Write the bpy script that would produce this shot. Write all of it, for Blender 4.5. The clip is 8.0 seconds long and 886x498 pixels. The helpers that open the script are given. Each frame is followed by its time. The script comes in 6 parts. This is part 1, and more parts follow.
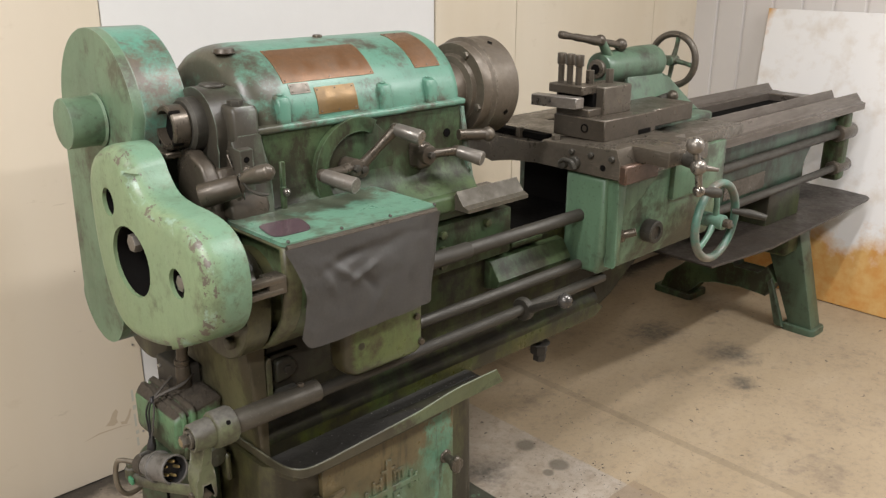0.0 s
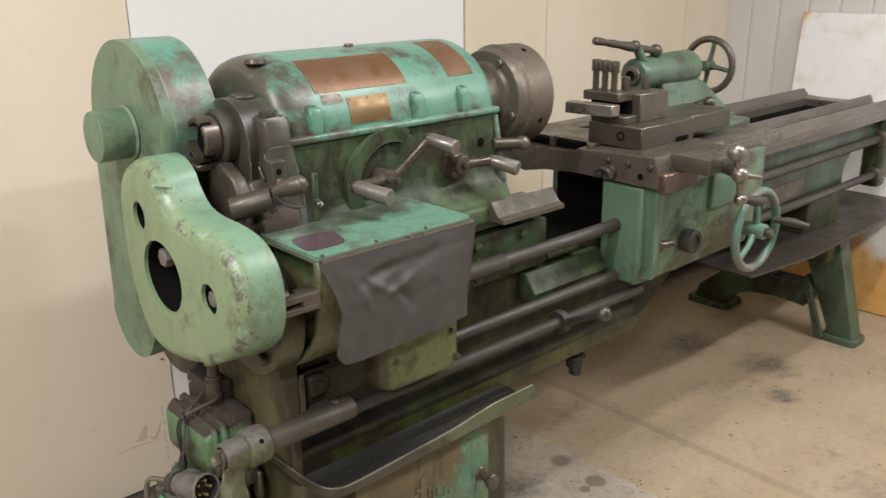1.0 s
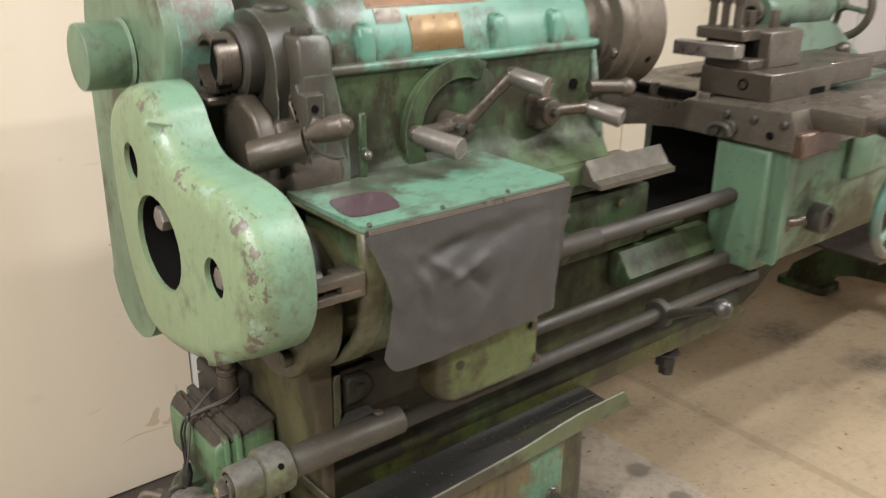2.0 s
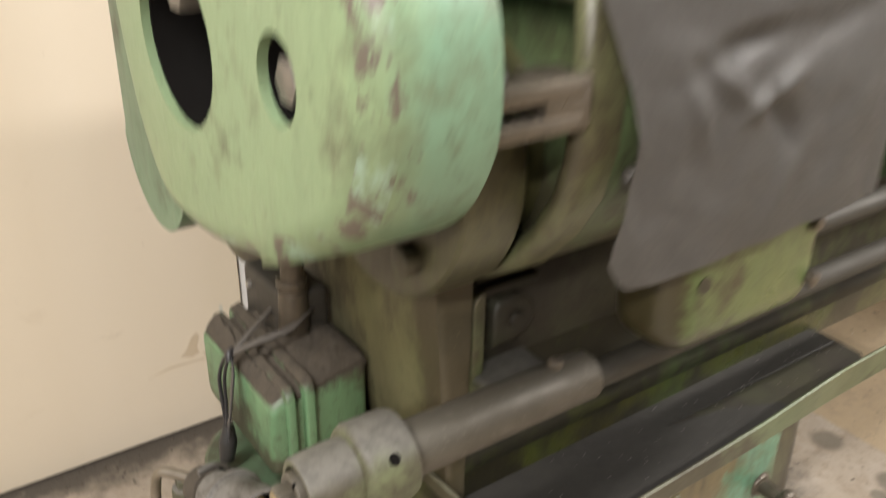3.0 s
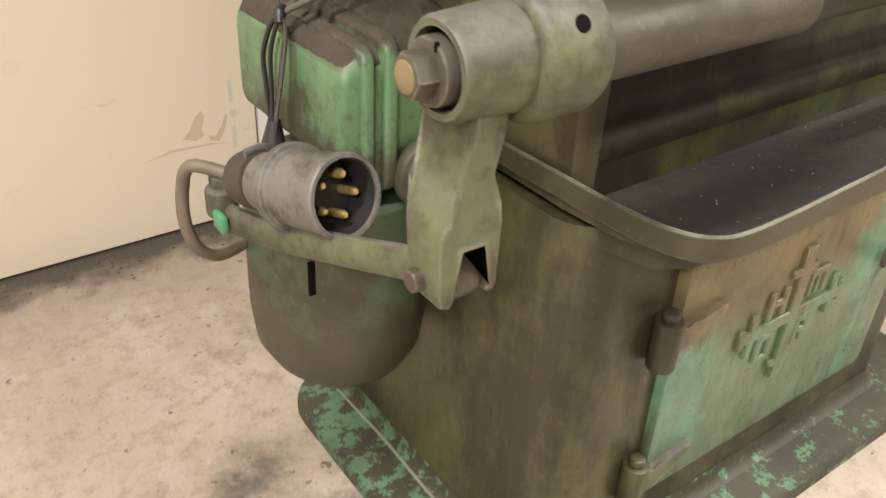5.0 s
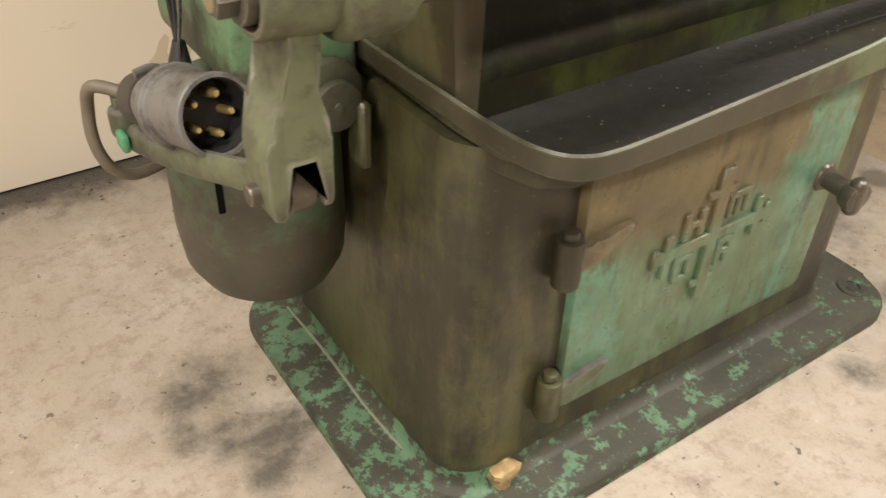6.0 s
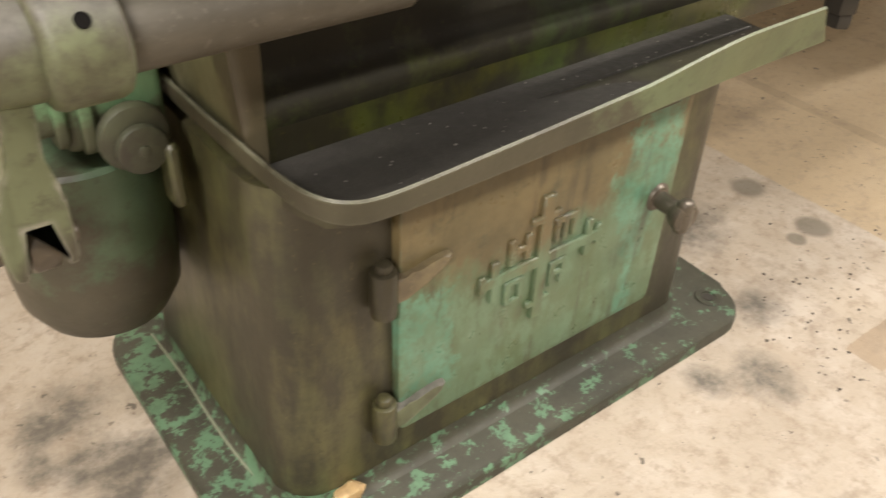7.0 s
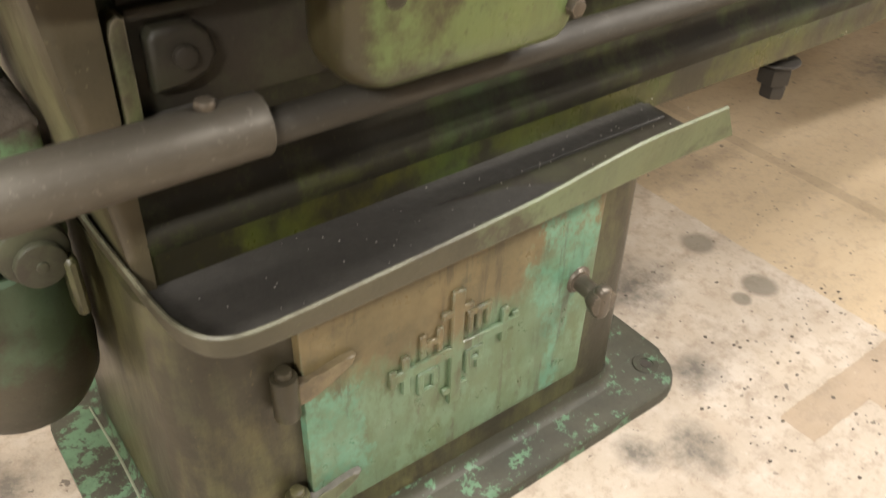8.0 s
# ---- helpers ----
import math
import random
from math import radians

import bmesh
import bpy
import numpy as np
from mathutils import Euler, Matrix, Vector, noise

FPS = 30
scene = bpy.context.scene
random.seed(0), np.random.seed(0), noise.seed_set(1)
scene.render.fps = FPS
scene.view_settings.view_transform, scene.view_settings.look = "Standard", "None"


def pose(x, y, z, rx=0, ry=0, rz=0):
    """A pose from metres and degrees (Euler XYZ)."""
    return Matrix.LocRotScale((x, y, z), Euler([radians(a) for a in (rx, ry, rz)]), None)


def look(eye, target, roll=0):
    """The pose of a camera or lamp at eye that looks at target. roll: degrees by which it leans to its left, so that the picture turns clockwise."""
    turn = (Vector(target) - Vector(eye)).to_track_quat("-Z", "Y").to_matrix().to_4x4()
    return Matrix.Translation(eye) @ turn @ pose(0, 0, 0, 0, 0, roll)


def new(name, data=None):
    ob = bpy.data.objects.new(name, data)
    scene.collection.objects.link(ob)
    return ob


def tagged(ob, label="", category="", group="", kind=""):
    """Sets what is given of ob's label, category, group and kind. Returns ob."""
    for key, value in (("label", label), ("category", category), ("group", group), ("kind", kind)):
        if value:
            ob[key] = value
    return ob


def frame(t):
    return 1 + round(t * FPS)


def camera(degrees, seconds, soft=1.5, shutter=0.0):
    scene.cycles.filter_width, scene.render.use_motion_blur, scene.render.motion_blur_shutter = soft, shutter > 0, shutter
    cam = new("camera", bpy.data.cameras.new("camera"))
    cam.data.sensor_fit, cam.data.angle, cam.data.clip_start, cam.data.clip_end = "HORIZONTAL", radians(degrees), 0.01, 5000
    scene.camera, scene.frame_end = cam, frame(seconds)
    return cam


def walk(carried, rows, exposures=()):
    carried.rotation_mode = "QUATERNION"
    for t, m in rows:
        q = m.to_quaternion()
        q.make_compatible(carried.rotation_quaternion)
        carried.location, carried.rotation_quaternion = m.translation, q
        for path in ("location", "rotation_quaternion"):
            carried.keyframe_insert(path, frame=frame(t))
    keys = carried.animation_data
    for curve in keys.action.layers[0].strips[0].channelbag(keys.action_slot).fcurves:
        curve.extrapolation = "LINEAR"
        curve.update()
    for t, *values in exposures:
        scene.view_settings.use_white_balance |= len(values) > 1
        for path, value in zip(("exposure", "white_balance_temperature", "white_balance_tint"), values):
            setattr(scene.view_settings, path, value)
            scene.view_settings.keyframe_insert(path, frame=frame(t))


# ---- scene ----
cam = camera(55.3, 8.0, soft=1.35, shutter=0.5)
ROWS = [
    (0, (-0.017, 0.124, 1.561), (1.287, 1.493, 0.907), 0.3),
    (0.5, (-0.014, 0.131, 1.56), (1.28, 1.511, 0.91), -0.0),
    (1, (-0.003, 0.177, 1.552), (1.264, 1.589, 0.919), -0.6),
    (1.2, (0.029, 0.23, 1.54), (1.277, 1.656, 0.901), -0.8),
    (2.3, (0.297, 0.652, 1.356), (1.416, 2.132, 0.607), 0.3),
    (2.5, (0.344, 0.745, 1.297), (1.423, 2.252, 0.546), -0.5),
    (2.7, (0.376, 0.863, 1.24), (1.444, 2.368, 0.469), -0.5),
    (3, (0.416, 1.026, 1.124), (1.451, 2.5, 0.255), 0.8),
    (3.2, (0.427, 1.103, 1.014), (1.528, 2.505, 0.107), 2.4),
    (3.5, (0.417, 1.185, 0.929), (1.559, 2.496, -0.059), 3.8),
    (4, (0.378, 1.249, 0.893), (1.506, 2.517, -0.165), 4.0),
    (4.5, (0.363, 1.244, 0.877), (1.464, 2.531, -0.188), 4.9),
    (5, (0.374, 1.169, 0.823), (1.398, 2.515, -0.246), 3.0),
    (5.2, (0.399, 1.157, 0.824), (1.376, 2.449, -0.348), 4.5),
    (6.3, (0.487, 1.058, 0.848), (1.396, 2.356, -0.372), 1.5),
    (6.5, (0.517, 1.045, 0.865), (1.441, 2.332, -0.356), 1.8),
    (7, (0.571, 1.006, 0.88), (1.565, 2.246, -0.333), 2.8),
    (7.5, (0.613, 0.988, 0.907), (1.678, 2.189, -0.287), 3.3),
    (8, (0.686, 0.982, 0.974), (1.668, 2.238, -0.232), 2.2),
]
walk(cam, [(t, look(eye, target, roll)) for t, eye, target, roll in ROWS],
     [(0.0, -0.33, 6080, 10), (1.0, -0.33, 6080, 10), (2.3, 0.02, 6080, 10), (3.0, 0.26, 6250, 10), (3.5, 0.48, 6500, 10), (4.5, 0.56, 6500, 10), (5.2, 0.43, 6500, 10), (6.4, 0.2, 6600, 10), (7.0, 0.40, 6550, 10), (8.0, 0.58, 6400, 10)])

# ---- world and lamps ----
world = bpy.data.worlds.new("world")
world.use_nodes = True
world.node_tree.nodes["Background"].inputs[0].default_value = (0.5, 0.55, 0.6, 1)
world.node_tree.nodes["Background"].inputs[1].default_value = 0.02
scene.world = world

LAMPS = [(-0.7, 1.2, 88), (1.9, 0.8, 56), (3.2, -0.4, 108), (-1.6, -0.7, 172)]
for lx, ly, watts in LAMPS:
    data = bpy.data.lights.new("tube_light", "AREA")
    data.shape, data.size, data.size_y, data.energy, data.color = "RECTANGLE", 1.25, 0.14, watts, (1.0, 0.935, 0.875)
    new("tube_light", data).matrix_world = look((lx, ly, 2.80), (lx, ly, 0))


# ---- materials ----
class Graph:
    """A small helper round a node tree."""

    def __init__(self, name):
        self.mat = bpy.data.materials.new(name)
        self.mat.use_nodes = True
        self.tree = self.mat.node_tree
        self.bsdf = self.tree.nodes["Principled BSDF"]
        self.pos = self.tree.nodes.new("ShaderNodeNewGeometry")

    def node(self, kind, operation="", data_type="", clamp=False):
        n = self.tree.nodes.new(kind)
        if operation:
            n.operation = operation
        if data_type:
            n.data_type = data_type
        if clamp:
            n.clamp = True
        return n

    def link(self, a, b):
        self.tree.links.new(a, b)

    def vec(self, scale=(1, 1, 1)):
        m = self.node("ShaderNodeVectorMath", operation="MULTIPLY")
        self.link(self.pos.outputs["Position"], m.inputs[0])
        m.inputs[1].default_value = scale
        return m.outputs[0]

    def noise(self, scale, detail=5, rough=0.6, stretch=(1, 1, 1)):
        n = self.node("ShaderNodeTexNoise")
        n.inputs["Scale"].default_value, n.inputs["Detail"].default_value, n.inputs["Roughness"].default_value = scale, detail, rough
        self.link(self.vec(stretch), n.inputs["Vector"])
        return n.outputs["Fac"]

    def ramp(self, value, lo, hi, a=0.0, b=1.0):
        n = self.node("ShaderNodeMapRange", clamp=True)
        n.inputs[1].default_value, n.inputs[2].default_value, n.inputs[3].default_value, n.inputs[4].default_value = lo, hi, a, b
        self.link(value, n.inputs[0])
        return n.outputs[0]

    def math(self, op, a, b):
        n = self.node("ShaderNodeMath", operation=op)
        for k, v in enumerate((a, b)):
            if isinstance(v, (int, float)):
                n.inputs[k].default_value = v
            else:
                self.link(v, n.inputs[k])
        return n.outputs[0]

    def mix(self, fac, a, b):
        n = self.node("ShaderNodeMix", data_type="RGBA")
        for k, v in ((0, fac), (6, a), (7, b)):
            if isinstance(v, (int, float)):
                n.inputs[k].default_value = v
            elif isinstance(v, tuple):
                n.inputs[k].default_value = (*v, 1)
            else:
                self.link(v, n.inputs[k])
        return n.outputs[2]

    def edges(self, radius=0.004):
        """How far a rounded normal turns from the face's own: 1 along edges."""
        bev = self.node("ShaderNodeBevel")
        bev.samples = 3
        bev.inputs["Radius"].default_value = radius
        d = self.node("ShaderNodeVectorMath", operation="DOT_PRODUCT")
        self.link(bev.outputs[0], d.inputs[0])
        self.link(self.pos.outputs["Normal"], d.inputs[1])
        return self.ramp(d.outputs["Value"], 0.985, 0.86)

    def axis(self, k):
        n = self.node("ShaderNodeSeparateXYZ")
        self.link(self.pos.outputs["Position"], n.inputs[0])
        return n.outputs[k]

    def up(self):
        n = self.node("ShaderNodeSeparateXYZ")
        self.link(self.pos.outputs["Normal"], n.inputs[0])
        return n.outputs[2]

    def done(self, color, rough, metal=0.0, bump=None, height=0.002, spec=0.5):
        b = self.bsdf
        for key, v in (("Base Color", color), ("Roughness", rough), ("Metallic", metal)):
            if isinstance(v, (int, float)):
                b.inputs[key].default_value = v
            elif isinstance(v, tuple):
                b.inputs[key].default_value = (*v, 1)
            else:
                self.link(v, b.inputs[key])
        b.inputs["Specular IOR Level"].default_value = spec
        if bump is not None:
            n = self.node("ShaderNodeBump")
            n.inputs["Strength"].default_value, n.inputs["Distance"].default_value = 0.6, height
            self.link(bump, n.inputs["Height"])
            self.link(n.outputs[0], b.inputs["Normal"])
        return self.mat


def paint(name, base, second, grime, amount=0.5, chips=0.0, chip_color=(0.10, 0.07, 0.05), dust=None, rough=0.45, streak=1.0, edge=0.0, flake=0.0, bias=None, wear=None, turn=None, dust_z=None, size=6.5, chip_size=21, spec=0.5):
    """Old machine enamel: two tones, greasy grime in clouds and runs, chipped spots, dust on what faces up."""
    g = Graph(name)
    tone = g.mix(g.ramp(g.noise(4.0), 0.35, 0.65), base, second)
    if turn:
        over = g.math("ADD", g.axis(0), g.math("MULTIPLY", g.math("SUBTRACT", g.noise(7, 6, 0.7), 0.5), 0.09))
        tone = g.mix(g.ramp(over, turn[0], turn[1], 0.0, 0.9), tone, turn[2])
    cloud = g.noise(size, 9, 0.72, (1, 1, streak))
    fine = g.noise(38, 5, 0.7)
    mask = g.math("ADD", g.math("MULTIPLY", cloud, 0.8), g.math("MULTIPLY", fine, 0.2))
    lo = 0.75 - 0.5 * amount
    if bias:
        for k, at0, at1, a, b in bias:
            mask = g.math("ADD", mask, g.ramp(g.axis(k), at0, at1, a, b))
    if flake:
        mask = g.math("ADD", g.math("MULTIPLY", mask, 0.8), g.math("MULTIPLY", g.noise(22, 8, 0.75, (1, 1, streak)), 0.2))
    width = 0.015 if flake else 0.05
    color = g.mix(g.ramp(mask, lo + 0.015 - width, lo + 0.015 + width, 0.0, 0.95), tone, g.mix(g.ramp(g.noise(9, 6, 0.6, (1, 1, streak)), 0.35, 0.65), grime, tuple(0.62 * c for c in grime)))
    runs = g.math("ADD", g.math("MULTIPLY", g.noise(17, 6, 0.7, (1, 1, 0.14)), 0.6), g.math("MULTIPLY", g.noise(5, 5, 0.6), 0.4))
    color = g.mix(g.ramp(runs, 0.50, 0.66, 0.0, 0.55 * min(1.0, 0.4 + amount)), color, tuple(0.55 * c for c in grime))
    color = g.mix(g.ramp(g.noise(85, 4, 0.7), 0.58, 0.70, 0.0, 0.45), color, tuple(0.5 * c for c in grime))
    color = g.mix(g.ramp(g.noise(160, 2), 0.68, 0.74, 0.0, 0.4), color, tuple(min(0.8, 1.5 * c) for c in base))
    spots = g.noise(chip_size, 7, 0.72)
    if edge:
        n = g.node("ShaderNodeSeparateXYZ")
        g.link(g.pos.outputs["True Normal"], n.inputs[0])
        sq = g.math("MULTIPLY", n.outputs[0], n.outputs[0])
        bend = g.ramp(g.math("MULTIPLY", sq, g.math("SUBTRACT", 1.0, sq)), 0.008, 0.09, 0.0, edge)
        side = g.math("MULTIPLY", g.ramp(g.axis(0), 0.705, 0.66), g.ramp(sq, 0.5, 0.1, 0.0, 0.72 * edge))
        bend = g.math("MAXIMUM", bend, side)
        spots = g.math("ADD", spots, bend)
        pale = g.ramp(g.math("MULTIPLY", bend, g.noise(24, 6, 0.75)), 0.52 * edge, 0.60 * edge, 0.0, 0.75)
        color = g.mix(pale, color, (0.25, 0.35, 0.275))
    rough_out = g.math("ADD", g.ramp(cloud, 0.3, 0.7, rough - 0.07, rough + 0.12), g.math("MULTIPLY", fine, 0.1))
    if chips:
        chip = g.ramp(spots, 0.78 - 0.25 * chips, 0.80 - 0.25 * chips)
        color = g.mix(chip, color, chip_color)
    if wear:
        rub = g.math("MULTIPLY", g.edges(), g.ramp(g.noise(26, 6, 0.75), 0.40, 0.56))
        color = g.mix(g.math("MULTIPLY", rub, 0.85), color, wear)
    if dust:
        lying = g.math("MULTIPLY", g.ramp(g.math("ADD", g.up(), g.math("MULTIPLY", g.math("SUBTRACT", g.noise(17), 0.5), 1.2)), 0.35, 0.8), 0.9)
        if dust_z:
            high = g.ramp(g.math("ADD", g.axis(2), g.math("MULTIPLY", g.math("SUBTRACT", g.noise(24, 6, 0.7), 0.5), 0.07)), *dust_z)
            lying = g.math("MAXIMUM", lying, high)
        color = g.mix(lying, color, g.mix(g.ramp(g.noise(60, 4, 0.7), 0.4, 0.65), dust, tuple(0.6 * c for c in dust)))
        rough_out = g.math("MAXIMUM", rough_out, g.math("MULTIPLY", lying, 0.85))
    bump = g.math("ADD", g.math("MULTIPLY", g.noise(140, 2), 0.5), g.math("MULTIPLY", spots, 0.9))
    return g.done(color, rough_out, 0.0, bump, 0.0010, spec)


def metal(name, base, grime, amount=0.4, rough=0.4, metallic=0.85, stretch=(1, 1, 1)):
    g = Graph(name)
    cloud = g.noise(9, 6, 0.65, stretch)
    fine = g.noise(70, 4, 0.6, stretch)
    lo = 0.75 - 0.5 * amount
    mask = g.ramp(g.math("ADD", g.math("MULTIPLY", cloud, 0.7), g.math("MULTIPLY", fine, 0.3)), lo - 0.12, lo + 0.12)
    color = g.mix(mask, g.mix(fine, base, tuple(0.7 * c for c in base)), grime)
    shiny = g.ramp(mask, 0, 1, metallic, 0.15)
    rub = g.math("MULTIPLY", g.edges(0.0025), g.ramp(g.noise(40, 5, 0.7), 0.38, 0.58))
    color = g.mix(g.math("MULTIPLY", rub, 0.8), color, tuple(min(0.6, 2.4 * c) for c in base))
    scratch = g.ramp(g.noise(190, 3, 0.6, (1, 0.12, 1)), 0.62, 0.70, 0.0, 0.35)
    color = g.mix(scratch, color, tuple(min(0.6, 1.5 * c) for c in base))
    relief = g.math("ADD", g.math("MULTIPLY", fine, 0.5), g.math("MULTIPLY", cloud, 0.7))
    return g.done(color, g.ramp(g.math("ADD", g.math("MULTIPLY", mask, 0.6), g.math("MULTIPLY", g.noise(26, 6, 0.7), 0.4)), 0.2, 0.8, rough - 0.03, rough + 0.3), shiny, relief, 0.0011)


def plain(name, color, rough=0.6, metallic=0.0, grain=60.0, vary=0.25, height=0.0008, spec=0.5):
    g = Graph(name)
    n = g.noise(grain, 5)
    broad = g.noise(grain / 12, 4)
    c = g.mix(g.math("MULTIPLY", g.math("ADD", n, broad), 0.5), tuple((1 + vary) * v for v in color), tuple((1 - vary) * v for v in color))
    return g.done(c, g.ramp(n, 0.3, 0.7, rough - 0.06, rough + 0.06), metallic, n, height, spec)


M = {}
M["pale"] = paint("pale_green_enamel", (0.192, 0.262, 0.140), (0.176, 0.246, 0.136), (0.135, 0.155, 0.088), 0.35, 0.02, (0.108, 0.092, 0.070), edge=0.245, rough=0.31, turn=(0.640, 0.672, (0.150, 0.258, 0.172)), chip_size=42)
M["sage"] = paint("sage_green_enamel", (0.115, 0.175, 0.105), (0.095, 0.16, 0.105), (0.070, 0.066, 0.042), 0.46, 0.05, rough=0.36, wear=(0.20, 0.29, 0.22))
M["tail_green"] = paint("dull_green_leg_enamel", (0.070, 0.104, 0.064), (0.058, 0.093, 0.058), (0.042, 0.042, 0.028), 0.46, 0.05, rough=0.34, wear=(0.16, 0.21, 0.16))
M["tail_dark"] = paint("dull_tailstock_enamel", (0.080, 0.130, 0.082), (0.070, 0.120, 0.078), (0.050, 0.050, 0.034), 0.42, 0.05, rough=0.34, wear=(0.16, 0.22, 0.17))
M["bed_green"] = paint("dark_green_bed_enamel", (0.038, 0.076, 0.046), (0.032, 0.064, 0.042), (0.028, 0.027, 0.018), 0.48, 0.0, rough=0.34, streak=0.5, wear=(0.12, 0.17, 0.12))
M["chuck"] = metal("rubbed_brown_iron", (0.165, 0.138, 0.105), (0.085, 0.068, 0.048), 0.46, 0.32, 0.5)
M["apron"] = paint("grimy_apron_enamel", (0.110, 0.185, 0.112), (0.095, 0.165, 0.100), (0.052, 0.054, 0.033), 0.44, 0.08, rough=0.3, wear=(0.20, 0.33, 0.25), bias=[(0, 1.87, 1.98, -0.10, 0.03), (2, 0.72, 0.80, 0.06, 0.0)])
M["belt"] = paint("belt_guard_enamel", (0.130, 0.198, 0.120), (0.112, 0.182, 0.112), (0.085, 0.088, 0.056), 0.40, 0.05, rough=0.36, wear=(0.26, 0.32, 0.25))
M["belt_side"] = paint("stained_teal_enamel", (0.10, 0.25, 0.18), (0.12, 0.27, 0.20), (0.135, 0.105, 0.076), 0.53, 0.12, (0.08, 0.062, 0.048), rough=0.3, wear=(0.25, 0.36, 0.29))
M["teal"] = paint("teal_enamel", (0.118, 0.222, 0.160), (0.135, 0.245, 0.178), (0.10, 0.088, 0.062), 0.46, 0.12, (0.08, 0.062, 0.048), rough=0.27, wear=(0.22, 0.33, 0.27))
M["lid"] = paint("lid_teal_enamel", (0.112, 0.228, 0.158), (0.128, 0.248, 0.172), (0.090, 0.098, 0.066), 0.37, 0.14, (0.06, 0.052, 0.04), rough=0.25, wear=(0.24, 0.33, 0.27), size=11, bias=[(1, 1.49, 1.58, 0.0, 0.13)])
M["cover"] = paint("cover_teal_enamel", (0.096, 0.222, 0.160), (0.112, 0.240, 0.174), (0.092, 0.080, 0.055), 0.38, 0.10, (0.08, 0.062, 0.048), rough=0.28, wear=(0.24, 0.36, 0.29), bias=[(0, 0.90, 1.0, 0.16, 0.0), (2, 1.22, 1.26, 0.05, 0.0)])
M["olive"] = paint("oily_olive_enamel", (0.068, 0.096, 0.042), (0.046, 0.084, 0.042), (0.034, 0.031, 0.017), 0.54, 0.0, rough=0.38, streak=0.5, wear=(0.13, 0.19, 0.125), spec=0.25)
M["dark"] = paint("oil_soaked_green_enamel", (0.066, 0.078, 0.024), (0.042, 0.068, 0.028), (0.032, 0.027, 0.016), 0.57, 0.0, rough=0.3, streak=0.45, wear=(0.10, 0.10, 0.06))
M["bed_side"] = paint("oily_bed_enamel", (0.046, 0.048, 0.011), (0.031, 0.048, 0.017), (0.022, 0.019, 0.011), 0.62, 0.0, rough=0.55, streak=0.6, spec=0.3)
M["oil_stain"] = paint("oil_stained_olive_enamel", (0.048, 0.043, 0.007), (0.032, 0.050, 0.010), (0.021, 0.018, 0.009), 0.52, 0.0, rough=0.24, streak=0.6, size=9)
M["stand"] = paint("grimy_stand_enamel", (0.086, 0.075, 0.030), (0.060, 0.066, 0.027), (0.037, 0.031, 0.018), 0.54, 0.0, rough=0.32, streak=0.22, bias=[(0, 1.39, 1.45, 0.0, 0.16)])
M["plate"] = paint("flaking_floor_plate_enamel", (0.085, 0.168, 0.096), (0.074, 0.140, 0.076), (0.043, 0.037, 0.024), 0.60, 0.25, (0.042, 0.035, 0.025), rough=0.55, flake=1, size=30, bias=[(0, 0.82, 1.00, -0.035, 0.0), (0, 1.15, 1.5, 0.0, 0.035)])
M["worn_bead"] = plain("pale_worn_paint", (0.18, 0.20, 0.14), 0.45, grain=90, vary=0.5)
M["cap"] = paint("dirty_cap_enamel", (0.060, 0.060, 0.034), (0.050, 0.058, 0.033), (0.036, 0.030, 0.020), 0.52, 0.1, (0.05, 0.04, 0.03), rough=0.45)
M["pot"] = paint("switch_pot_enamel", (0.066, 0.092, 0.048), (0.060, 0.098, 0.056), (0.056, 0.046, 0.029), 0.50, 0.1, (0.05, 0.04, 0.03), rough=0.36, bias=[(2, 0.30, 0.40, 0.12, -0.10), (0, 0.64, 0.74, 0.08, -0.04)])
M["switch"] = paint("switch_green_enamel", (0.112, 0.205, 0.10), (0.098, 0.185, 0.095), (0.066, 0.068, 0.036), 0.42, 0.2, (0.05, 0.042, 0.03), dust=(0.056, 0.045, 0.031), rough=0.42, dust_z=(0.582, 0.596), bias=[(2, 0.475, 0.52, 0.16, 0.0)])
M["pan"] = paint("chip_pan_rim_enamel", (0.108, 0.126, 0.058), (0.108, 0.140, 0.070), (0.060, 0.051, 0.030), 0.52, 0.1, (0.09, 0.07, 0.045), rough=0.40, wear=(0.19, 0.20, 0.14), bias=[(0, 0.85, 1.30, 0.15, -0.12)])
M["dusty"] = paint("dusty_sage_enamel", (0.102, 0.112, 0.058), (0.090, 0.102, 0.055), (0.055, 0.047, 0.029), 0.52, 0.2, (0.16, 0.15, 0.11), dust=(0.108, 0.101, 0.086), rough=0.45, wear=(0.22, 0.21, 0.17))
M["dustcake"] = plain("caked_brown_dust", (0.046, 0.037, 0.026), 0.9, grain=70, vary=0.55, height=0.006)
M["brown_iron"] = metal("oily_brown_iron", (0.112, 0.093, 0.070), (0.050, 0.040, 0.028), 0.5, 0.26, 0.6)
M["red_iron"] = metal("rusty_brown_iron", (0.13, 0.080, 0.055), (0.055, 0.040, 0.028), 0.42, 0.3, 0.4)
M["gap_iron"] = metal("dull_oily_iron", (0.100, 0.088, 0.066), (0.058, 0.050, 0.034), 0.5, 0.42, 0.3)
M["iron"] = metal("bare_grey_iron", (0.155, 0.134, 0.105), (0.065, 0.053, 0.038), 0.45, 0.26, 0.65)
M["grip"] = metal("rubbed_lever_steel", (0.205, 0.188, 0.164), (0.115, 0.098, 0.076), 0.42, 0.34, 0.55)
M["dark_ball"] = metal("polished_dark_steel", (0.115, 0.108, 0.10), (0.06, 0.055, 0.048), 0.4, 0.18, 0.8)
